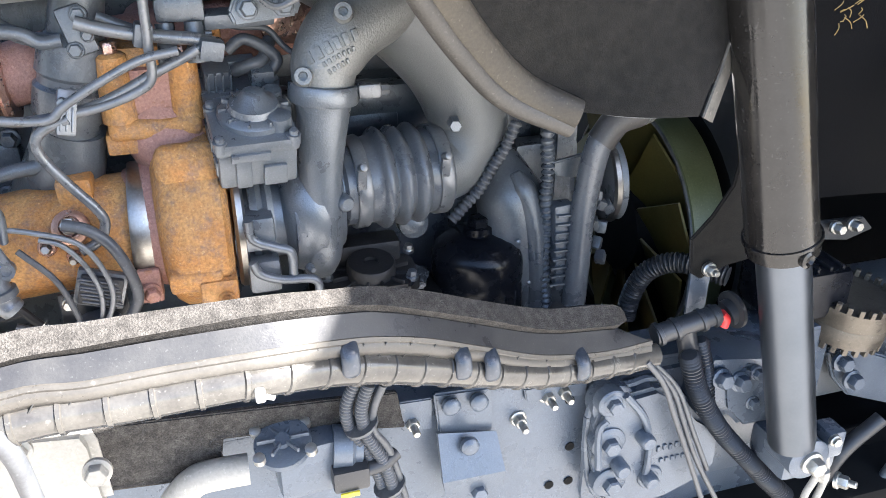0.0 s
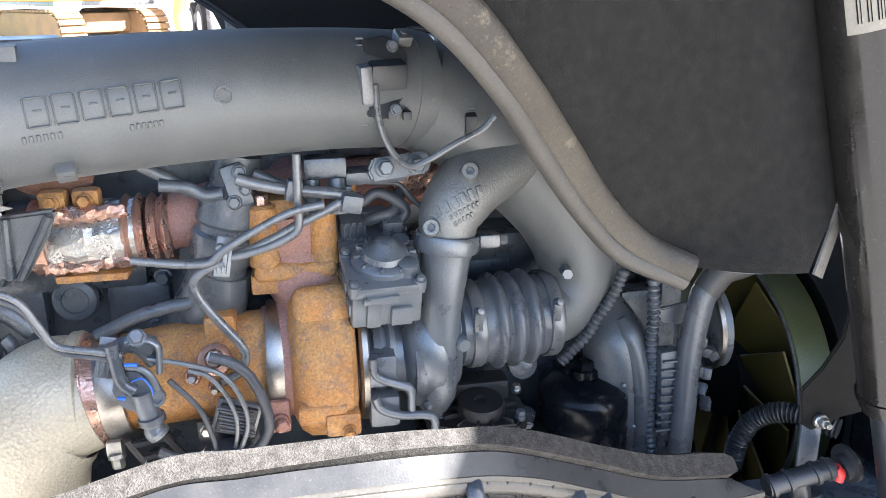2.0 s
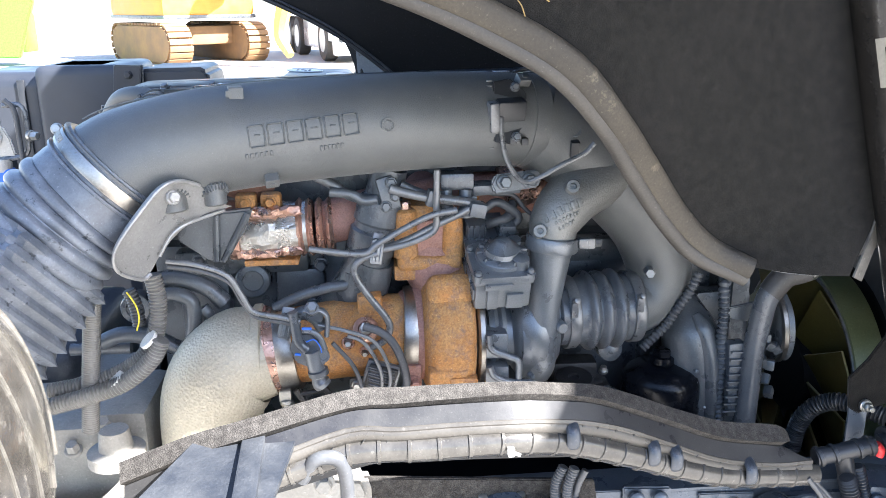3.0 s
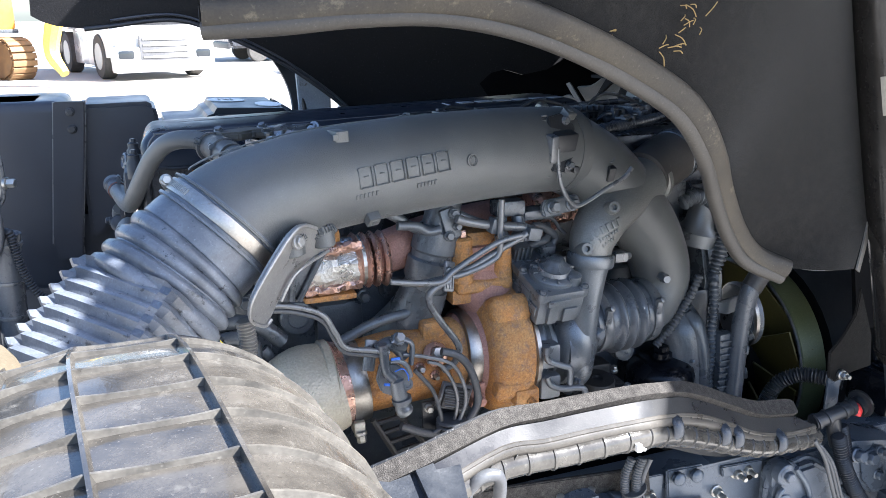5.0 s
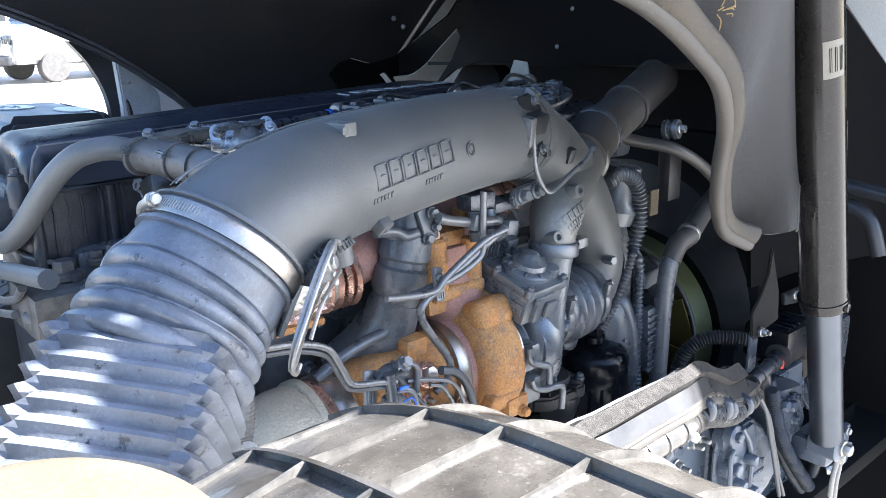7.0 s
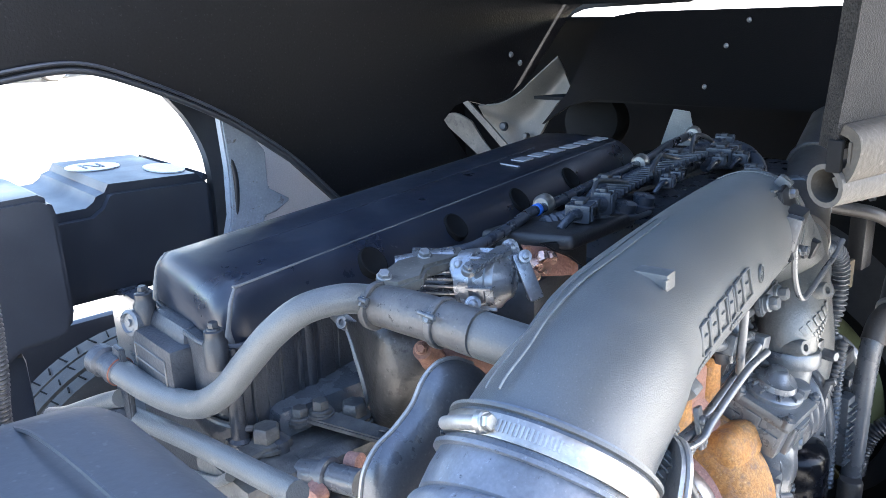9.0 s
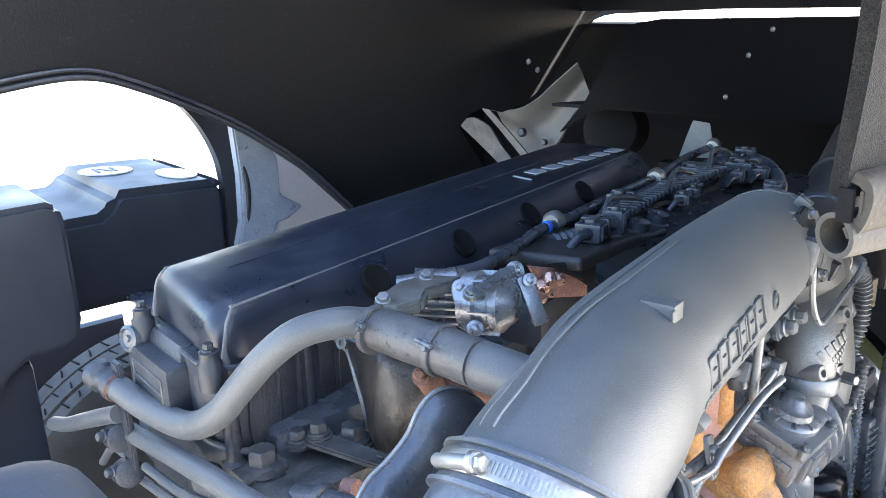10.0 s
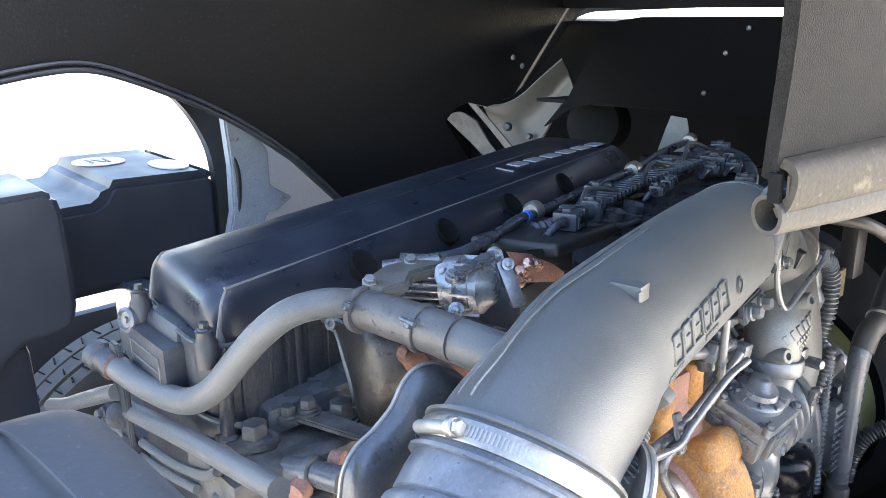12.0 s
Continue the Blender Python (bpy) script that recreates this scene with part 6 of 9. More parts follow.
part("pressed_edge", tube([HC.lerp(OUTL[0], 0.85) + HN * 0.003, HC.lerp(OUTL[13], 0.6) + HN * 0.003, HC.lerp(OUTL[12], 0.45) + HN * 0.002, HC.lerp(OUTL[11], 0.5) + HN * 0.002, HC.lerp(OUTL[10], 0.6) + HN * 0.003], 0.0028, 8, 6), SHIELD, hs)
part("bolt", hexbolt((-0.452, 0.884, 1.487), (0.6, -0.75, 0.2), 0.016, 0.006), SHIELD, hs)
SH = [(-0.50, 1.1, 1.540), (-0.526, 1.1, 1.555), (-0.548, 1.1, 1.557), (-0.567, 1.1, 1.546), (-0.583, 1.1, 1.524), (-0.607, 1.1, 1.507), (-0.628, 1.1, 1.497), (-0.643, 1.1, 1.480), (-0.650, 1.1, 1.455), (-0.656, 1.1, 1.40)]
hs2 = thing("heat_shield", (-0.6, 1.08, 1.35), "curved blue-grey steel heat shield with bright edge", "heat shield")
rows = [[Vector(p) + Vector(o) for p in SH] for o in ((0, 0, 0), (0.004, -0.012, -0.006), (0.010, -0.022, -0.022), (0.016, -0.028, -0.050), (0.024, -0.032, -0.095))]
part("plate", sheet(rows, 0.003, smooth=4), SHIELDDARK, hs2)
part("rolled_edge", tube(SH, 0.0026, 8, 5), SHIELD, hs2, "bright rolled edge")
hs3 = thing("heat_shield", (-0.5, 1.27, 1.42), "dirty dark steel shield with worn, highlighted edge at the cylinder head", "heat shield")
H3L = [(-0.500, 1.337, 1.524), (-0.502, 1.318, 1.505), (-0.502, 1.306, 1.478), (-0.501, 1.294, 1.448), (-0.50, 1.290, 1.420), (-0.50, 1.276, 1.396)]
H3M = [(-0.512, 1.296, 1.535), (-0.520, 1.262, 1.527), (-0.526, 1.250, 1.490), (-0.526, 1.248, 1.455), (-0.520, 1.250, 1.425), (-0.510, 1.252, 1.400)]
H3N = [(-0.514, 1.250, 1.552), (-0.520, 1.222, 1.538), (-0.522, 1.207, 1.495), (-0.520, 1.207, 1.465), (-0.512, 1.215, 1.440), (-0.502, 1.225, 1.415)]
H3R = [(-0.500, 1.226, 1.556), (-0.492, 1.198, 1.540), (-0.488, 1.180, 1.512), (-0.486, 1.185, 1.482), (-0.482, 1.200, 1.452), (-0.476, 1.214, 1.428)]
part("plate", sheet([H3L, H3M, H3N, H3R], 0.003, smooth=5), HOTPLATE, hs3)
part("tab", plate([(1.362, 1.519), (1.350, 1.530), (1.325, 1.535), (1.292, 1.528), (1.305, 1.508), (1.335, 1.510)], (-0.5025, 0, 0), (0, 1, 0), (0, 0, 1), 0.003, 0.001), SHIELD, hs3)
part("bolt_hole", lathe((-0.505, 1.328, 1.523), (-1, -0.3, 0.4), [(0, 0.008), (0.003, 0.008), (0.003, 0.004), (0.0, 0.004)], 16), SHIELD, hs3)
# paler tube along the fold carries the edge's highlight as colour
part("worn_lit_edge", tube([Vector(p) + Vector((-0.001, 0.001, 0)) for p in H3L[:5]], [0.0015, 0.002, 0.0028, 0.0036, 0.0026], 8, 5), SHIELD, hs3, "pale ragged edge with its highlight in the colour")
fb = thing("funnel_bracket", (-0.42, 1.1, 1.25), "dark grey cast triangular bracket behind the heat shield", "bracket")
part("plate", plate([(p[0], p[2]) for p in [(-0.501, 1.08, 1.366), (-0.479, 1.08, 1.406), (-0.431, 1.08, 1.413), (-0.367, 1.08, 1.419), (-0.384, 1.08, 1.379), (-0.42, 1.08, 1.321), (-0.45, 1.08, 1.327)]], (0, 1.08, 0), (1, 0, 0), (0, 0, 1), -0.02, 0.004), DARKGREY, fb)
part("web", tube([(-0.429, 1.075, 1.411), (-0.435, 1.075, 1.328)], 0.006, 8), DARKGREY, fb)
part("web", tube([(-0.375, 1.075, 1.412), (-0.423, 1.075, 1.327)], 0.006, 8), DARKGREY, fb)

# ---- block side details ----
for c, r in (((-0.40, 1.235, 1.235), 0.035), ((-0.62, 1.2, 1.2), 0.03)):
    t = lathe(c, (0, -1, 0.1), [(-0.03, r), (0.0, r), (0.004, r * 0.9), (0.006, r * 0.6), (0.003, r * 0.55)], 28)
    single("core_plug", t, DARKGREY, c, "dark grey round plug in the engine block", "plug", "block plugs")
for c in ((-0.265, 1.232, 1.265), (-0.285, 1.235, 1.18), (0.0, 1.235, 1.22), (-0.5, 1.235, 1.28), (0.12, 1.235, 1.28)):
    single("block_bolt", hexbolt(c, (0, -1, 0), 0.020, 0.014), DARKGREY, c, "dark grey painted hexagon bolt on the block", "bolt", "block bolts")
for pts_, r_ in (([(-0.577, 1.16, 1.267), (-0.531, 1.16, 1.27), (-0.478, 1.16, 1.252), (-0.444, 1.16, 1.219)], 0.016), ([(-0.564, 1.14, 1.246), (-0.528, 1.14, 1.247), (-0.501, 1.14, 1.23), (-0.499, 1.14, 1.19), (-0.508, 1.14, 1.149)], 0.014), ([(-0.484, 1.15, 1.215), (-0.473, 1.15, 1.194), (-0.482, 1.15, 1.153)], 0.012), ([(-0.684, 1.18, 1.141), (-0.645, 1.18, 1.155), (-0.59, 1.18, 1.146), (-0.545, 1.18, 1.122)], 0.016), ([(-0.752, 1.2, 1.12), (-0.695, 1.2, 1.12), (-0.638, 1.2, 1.119)], 0.012)):
    line_thing("coolant_pipe", pts_, r_, DARKGREY, "dark grey coolant pipe low on the engine", "pipe", "coolant pipes")
hz = [[(-0.527, 1.0, 1.331), (-0.523, 1.0, 1.286), (-0.531, 1.0, 1.232), (-0.555, 1.0, 1.187), (-0.601, 1.0, 1.157), (-0.653, 1.0, 1.139), (-0.72, 1.0, 1.128)], [(-0.516, 0.97, 1.227), (-0.537, 0.97, 1.191), (-0.583, 0.97, 1.153), (-0.642, 0.97, 1.132), (-0.709, 0.97, 1.115)]]
for pts_ in hz:
    line_thing("corrugated_hose", pts_, 0.0155, PALEHOSE, "grey corrugated cable hose with white ties", "hose", "corrugated hoses", 14, ribs(0.006, 0.16), 0.0012)
line_thing("corrugated_hose", [(-0.574, 1.02, 1.299), (-0.566, 1.02, 1.272), (-0.563, 1.02, 1.235)], 0.012, CABLE, "black corrugated hose with yellow tracer", "hose", "corrugated hoses", 14, ribs(0.006, 0.16), 0.0012)
line_thing("braided_hose", [(-0.623, 0.99, 1.309), (-0.635, 0.99, 1.225), (-0.648, 0.99, 1.133), (-0.658, 0.99, 1.056)], 0.015, PALEHOSE, "pale steel-braided hose beside the bell housing", "hose", "", 16, ribs(0.004, 0.05), 0.001)
for p in [(-0.538, 0.975, 1.226), (-0.6, 0.975, 1.156)]:
    single("cable_tie", lathe(p, (0.5, 0.2, -0.6), [(-0.003, 0.017), (0.003, 0.017)], 20), WHITE, p, "white plastic cable tie round the hoses", "cable tie", "cable ties")
bh = thing("bell_housing", (-0.72, 1.2, 0.6), "dusty pale cast bell housing with bolts", "housing")
t = box((-0.78, 1.25, 0.85), (0.30, 0.36, 0.34), 0.03)
box((-0.64, 1.18, 0.98), (0.10, 0.20, 0.12), 0.02, bm=t)
part("casting", t, DUST, bh)
for p in ((-0.66, 1.065, 1.02), (-0.62, 1.07, 0.96), (-0.72, 1.06, 0.98)):
    part("bolt", hexbolt(p, (0, -0.4, 1), 0.022, 0.016), DUST, bh)
part("flange", lathe((-0.63, 1.02, 0.98), (0, 0, 1), [(0, 0.05), (0.02, 0.05), (0.025, 0.03), (0.06, 0.025)], 24), DUST, bh)

# ---- rear of the cylinder head ----
cp = thing("coolant_pipe", (-0.7, 1.5, 1.45), "grey painted bent coolant pipe with rubber sleeve", "pipe")
CP = [(-0.712, 1.537, 1.458), (-0.70, 1.471, 1.45), (-0.688, 1.379, 1.46), (-0.675, 1.322, 1.491), (-0.655, 1.288, 1.535), (-0.637, 1.264, 1.568), (-0.612, 1.24, 1.594), (-0.578, 1.22, 1.602), (-0.545, 1.212, 1.595)]
part("pipe", tube(CP, 0.0165, 24), PIPE, cp)
part("sleeve", tube([(-0.54, 1.215, 1.588), (-0.53, 1.15, 1.59), (-0.517, 1.07, 1.588)], [0.022, 0.024, 0.024], 20), STAINRUB, cp, "stained grey rubber sleeve")
for q in ((-0.54, 1.205, 1.588), (-0.525, 1.115, 1.589)):
    part("clamp_band", band(q, (0.15, -1, 0), 0.0245, 0.008), STAINRUB, cp)
for q in ((-0.562, 1.20, 1.600), (-0.545, 1.112, 1.601)):
    part("clamp_ear", box(q, (0.012, 0.010, 0.012), 0.003, rot=(0, 30, 0)), DARKGREY, cp)
    part("clamp_pin", rod(Vector(q) + Vector((-0.004, -0.012, 0.004)), Vector(q) + Vector((-0.004, 0.012, 0.004)), 0.0026, 10), DARKGREY, cp)
part("stub", tube([(-0.52, 1.09, 1.588), (-0.49, 1.0, 1.575)], 0.024, 20), PIPE, cp)
part("end_joint", lathe(CP[0], Vector(CP[0]) - Vector(CP[1]), [(-0.004, 0.0165), (0.0, 0.020), (0.010, 0.020), (0.012, 0.017), (0.03, 0.017), (0.034, 0.021), (0.05, 0.021), (0.054, 0.014)], 20), HEADDARK, cp)
part("seal_ring", band(CP[0], Vector(CP[0]) - Vector(CP[1]), 0.0170, 0.004, 0.0015), RUSTRED, cp, "red-brown joint ring")
part("bracket", plate([(-0.02, -0.10), (0.014, -0.10), (0.018, 0.0), (0.01, 0.05), (-0.014, 0.05), (-0.024, 0.0)], (-0.712, 1.545, 1.44), (0, 1, 0), (0, 0, 1), 0.008, 0.002), HEADDARK, cp)
for q in ((-0.716, 1.552, 1.383), (-0.716, 1.540, 1.335)):
    part("clamp", lathe(q, (0, -1, 0.25), [(-0.012, 0.015), (-0.010, 0.019), (0.010, 0.019), (0.012, 0.015)], 20), HEADDARK, cp)
    part("bolt", hexbolt(Vector(q) + Vector((-0.018, 0, 0.008)), (-1, -0.2, 0.2), 0.012, 0.007), HEADDARK, cp)
for pts_, r_ in (([(-0.7, 1.552, 1.383), (-0.7, 1.353, 1.425), (-0.7, 1.206, 1.451), (-0.7, 1.13, 1.465)], 0.013), ([(-0.7, 1.516, 1.348), (-0.7, 1.415, 1.364), (-0.7, 1.319, 1.391), (-0.7, 1.273, 1.418)], 0.006), ([(-0.7, 1.536, 1.318), (-0.7, 1.44, 1.337), (-0.7, 1.34, 1.361)], 0.006), ([(-0.72, 1.90, 1.26), (-0.72, 1.80, 1.30), (-0.72, 1.70, 1.347), (-0.72, 1.60, 1.394), (-0.714, 1.545, 1.418)], 0.012), ([(-0.7, 1.719, 1.262), (-0.7, 1.651, 1.316), (-0.7, 1.587, 1.329), (-0.7, 1.579, 1.307)], 0.006)):
    line_thing("rear_pipe", pts_, r_, PIPE, "grey painted pipe at the rear of the engine", "pipe", "rear pipes")
hd = thing("head_end_casting", (-0.6, 1.32, 1.3), "dusty dark cast end of the cylinder head with bolts", "casting")
t = box((-0.60, 1.315, 1.37), (0.19, 0.13, 0.07), 0.012)
box((-0.635, 1.328, 1.41), (0.06, 0.06, 0.012), 0.008, bm=t)
box((-0.57, 1.26, 1.385), (0.10, 0.05, 0.05), 0.014, bm=t)
part("casting", t, DUSTY := mat("dusty_dark_casting", (0.060, 0.062, 0.063), 0.5, 0.2, (0.18, 0.172, 0.158), 34, bump=0.3, bscale=200), hd)
for p, d_ in (((-0.630, 1.316, 1.414), 0.030), ((-0.582, 1.318, 1.425), 0.019), ((-0.562, 1.303, 1.433), 0.019), ((-0.524, 1.288, 1.416), 0.029)):
    part("washer", lathe(Vector(p) - Vector((0, 0, 0.006)), (0, 0, 1), [(0, d_ * 0.85), (0.004, d_ * 0.85), (0.0045, d_ * 0.7), (0.008, d_ * 0.66)], 28), DUSTY, hd)
    part("bolt", hexbolt(p, (0, 0, 1), d_, d_ * 0.6), DUSTY, hd)
part("strap", plate([(-0.02, -0.016), (0.08, -0.014), (0.17, -0.012), (0.17, 0.012), (0.08, 0.014), (-0.02, 0.016), (-0.028, 0.0)], (-0.565, 1.305, 1.421), (0.33, -1, -0.02), (1, 0.33, 0), 0.008, 0.002), DUSTY, hd)
for k in range(4):
    part("strap_mark", box((-0.535 + 0.003 * k, 1.215 - 0.009 * k, 1.4305), (0.005, 0.009, 0.0015), 0.0004, rot=(0, 0, 18), segs=1), DUSTYEDGE, hd)
for p in [(-0.672, 1.331, 1.549), (-0.672, 1.527, 1.543)]:
    t = lathe(p, (0, 0, 1), [(-0.03, 0.014), (0.0, 0.014), (0.004, 0.011), (0.014, 0.011), (0.016, 0.006)], 16)
    hexbolt(Vector(p) + Vector((0, 0, 0.014)), (0, 0, 1), 0.011, 0.007, bm=t)
    single("cover_bolt", t, BLACK, p, "black sleeved bolt holding the valve cover", "bolt", "cover bolts")
t = box((-0.668, 1.473, 1.478), (0.052, 0.120, 0.078), 0.008)
box((-0.655, 1.473, 1.524), (0.040, 0.110, 0.026), 0.010, bm=t, taper=(0.6, 0.85))
cap_ = part("end_cap", t, HEADDARK, engine, "dark grey end cap with pressed window")
for z in (1.460, 1.480, 1.500):
    part("rib", box((-0.6945, 1.473, z), (0.003, 0.09, 0.0028), 0.001, segs=1), DUSTYEDGE, cap_)
for y in (1.428, 1.518):
    part("rib", box((-0.6945, y, 1.480), (0.003, 0.0028, 0.042), 0.001, segs=1), DUSTYEDGE, cap_)
# pale outlined brand blocks and bar on the valve cover
for k in range(6):
    part("pale_mark", box((0.095 + k * 0.052, 1.582 + 0.005 * k, 1.604), (0.036, 0.030, 0.003), 0.001, rot=(0, 0, 8), segs=1), PALEMARK, cover, "pale plain raised mark")
part("pale_bar", box((0.04, 1.562, 1.604), (0.006, 0.045, 0.003), 0.001, segs=1), PALEMARK, cover, "pale plain raised bar")
# shallow discs; their black colour stands in for shade inside a well
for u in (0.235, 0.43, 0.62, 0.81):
    part("bolt_well", lathe(on_head(u, -0.026, 1.572), (0.169, -0.73, 0.66), [(-0.008, 0.023), (0.002, 0.022), (0.003, 0.020), (0.0015, 0.018), (0.001, 0.002)], 24), DARK, cover, "shallow bolt well, shade of its depth painted black")

# ---- exhaust gas actuator ----
ea = thing("gas_valve_actuator", (-0.42, 1.2, 1.53), "cast aluminium valve actuator with lever arms", "actuator")
AD = Vector([(-0.403, 1.174, 1.59)][0])
AX2 = Vector((0.45, -0.85, 0.05)).normalized()
part("dome", lathe(AD - AX2 * 0.03, AX2, [(0, 0.034), (0.018, 0.036), (0.022, 0.032), (0.034, 0.031), (0.037, 0.034), (0.046, 0.033), (0.052, 0.026), (0.060, 0.020), (0.064, 0.010)], 32), DULLALU, ea)
for k in range(6):
    a = k * math.pi / 3
    d_, s2, u2 = basis(AX2)
    dv = s2 * math.cos(a) + u2 * math.sin(a)
    part("dome_rib", box(AD + dv * 0.034, (0.030, 0.004, 0.006), 0.001, rot=facing(dv, AX2)), DULLALU, ea)
FD = Vector([(-0.424, 1.232, 1.585)][0])
part("motor", lathe(FD - AX2 * 0.01 + Vector((-0.03, 0.03, 0)), Vector((0.75, -0.6, 0.1)), [(0, 0.026), (0.07, 0.027), (0.075, 0.02)], 24), DULLALU, ea)
for k in range(6):
    part("cooling_fin", box(FD + Vector((-0.004, 0.0, 0.026 - k * 0.009)), (0.060, 0.046, 0.0035), 0.001, rot=(6, 4, -40)), DULLALU, ea)
CPL = [Vector(p) for p in [(-0.524, 1.227, 1.612), (-0.475, 1.252, 1.612), (-0.419, 1.249, 1.612), (-0.385, 1.236, 1.612), (-0.398, 1.211, 1.612), (-0.429, 1.207, 1.612), (-0.464, 1.209, 1.612), (-0.491, 1.185, 1.612), (-0.524, 1.186, 1.612), (-0.536, 1.205, 1.612)]]
part("cover_plate", plate([(p.x, p.y) for p in CPL], (0, 0, 1.598), (1, 0, 0), (0, 1, 0), 0.016, 0.004), DIRTYMETAL, ea)
LV = [[(-0.431, 1.195, 1.61)][0], [(-0.435, 1.168, 1.57)][0]]
for p0, p1, w in ((LV[0], LV[1], 0.011), ([(-0.356, 1.185, 1.615)][0], [(-0.387, 1.164, 1.575)][0], 0.012), ([(-0.369, 1.149, 1.615)][0], [(-0.348, 1.155, 1.56)][0], 0.009)):
    v0, v1 = Vector(p0), Vector(p1)
    m_ = facing((-0.5, -0.75, 0.35), v1 - v0)
    part("lever", box((v0 + v1) / 2, ((v1 - v0).length, w * 2, 0.006), 0.003, rot=m_), DULLALU, ea)
    for v in (v0, v1):
        part("pivot", lathe(v + Vector((-0.003, -0.005, 0.002)), (-0.5, -0.75, 0.35), [(-0.005, w * 0.85), (0.003, w * 0.85), (0.0035, w * 0.5), (0.006, w * 0.46), (0.007, w * 0.25)], 18), DULLALU, ea)
for p in [(-0.379, 1.178, 1.615), (-0.444, 1.161, 1.615), (-0.524, 1.211, 1.615), (-0.444, 1.237, 1.615)]:
    part("bolt", hexbolt(p, (-0.2, -0.4, 1), 0.012, 0.005), GREYLINE, ea)
part("arm", plate([(p[0], p[1]) for p in [(-0.449, 1.155, 1.625), (-0.385, 1.179, 1.625), (-0.357, 1.182, 1.625), (-0.379, 1.158, 1.625), (-0.421, 1.15, 1.625), (-0.461, 1.134, 1.625)]], (0, 0, 1.618), (1, 0, 0), (0, 1, 0), 0.006, 0.001), DULLALU, ea)
part("duct_cover", box((-0.165, 1.270, 1.582), (0.20, 0.14, 0.020), 0.009, rot=(-4, 5, 14), segs=4), GRIMEBLACK, ea)
part("duct_side", plate([(-0.285, 1.602), (-0.190, 1.585), (-0.190, 1.545), (-0.205, 1.553), (-0.225, 1.568), (-0.258, 1.585)], (0, 1.204, 0), (1, 0, 0), (0, 0, 1), 0.006, 0.002), GRIMEBLACK, ea)
part("duct_panel", plate([(-0.306, 1.602), (-0.250, 1.585), (-0.198, 1.556), (-0.198, 1.535), (-0.272, 1.552)], (0, 1.214, 0), (1, 0, 0), (0, 0, 1), 0.008, 0.001), PINK, ea, "pink heat-stained panel")
for k in range(5):
    t = lathe((-0.298 + 0.008 * k, 1.194 + 0.003 * (k % 2), 1.562 + 0.004 * (2 * k % 5)), (0.4, 1, 0.6 * (k % 3)), [(0, 0.008), (0.006, 0.009), (0.012, 0.008)], 12)
    part("copper_washer", t, COPPERFOIL, ea, "copper washer")

# cast bosses and blocks below the rear of the head
for q, sz in zip([(-0.637, 1.405, 1.375), (-0.627, 1.312, 1.375), (-0.554, 1.328, 1.375), (-0.595, 1.314, 1.375), (-0.484, 1.317, 1.375), (-0.588, 1.23, 1.375), (-0.668, 1.29, 1.375)], ((0.05, 0.05, 0.03), (0.07, 0.06, 0.035), (0.06, 0.04, 0.03), (0.04, 0.04, 0.045), (0.04, 0.05, 0.03), (0.08, 0.05, 0.04), (0.06, 0.05, 0.03))):
    part("boss", box(Vector(q) - Vector((0, 0, 0.012)), sz, 0.012, rot=(4, -6, 20), segs=3), DUSTY, hd)
for q in [(-0.617, 1.419, 1.385), (-0.641, 1.274, 1.385), (-0.458, 1.339, 1.385)]:
    part("bolt", hexbolt(q, (0, 0, 1), 0.024, 0.015), DUSTY, hd)

# ---- fuel line, plugs and looms beside the valve cover ----


def plug_parts(pl, p, sz, turn):
    """Shell, collar, latch, side ribs and cable boot of an electric plug."""
    m_ = pose(0, 0, 0, 0, 0, turn).to_3x3()
    o = Vector(p)
    part("shell", box(o, (sz[0] * 0.8, sz[1], sz[2]), 0.003, rot=m_), PLUGPL, pl)
    part("collar", box(o + m_ @ Vector((sz[0] * 0.32, 0, 0)), (sz[0] * 0.3, sz[1] * 1.12, sz[2] * 1.1), 0.003, rot=m_), PLUGPL, pl)
    part("latch", box(o + m_ @ Vector((0, 0, sz[2] * 0.55)), (sz[0] * 0.5, sz[1] * 0.35, 0.006), 0.001, rot=m_), CABLE, pl)
    for k in range(4):
        part("rib", box(o + m_ @ Vector((-sz[0] * 0.28 + k * sz[0] * 0.15, -sz[1] * 0.5, 0)), (0.003, 0.006, sz[2] * 0.8), 0.0006, rot=m_, segs=1), PLUGPL, pl)
    part("boot", tube([o + m_ @ Vector((-sz[0] * 0.4, 0, 0)), o + m_ @ Vector((-sz[0] * 0.75, 0.004, 0)), o + m_ @ Vector((-sz[0] * 1.1, 0.012, -0.012))], [sz[2] * 0.35, sz[2] * 0.28, sz[2] * 0.2], 10, 5), PLUGPL, pl)


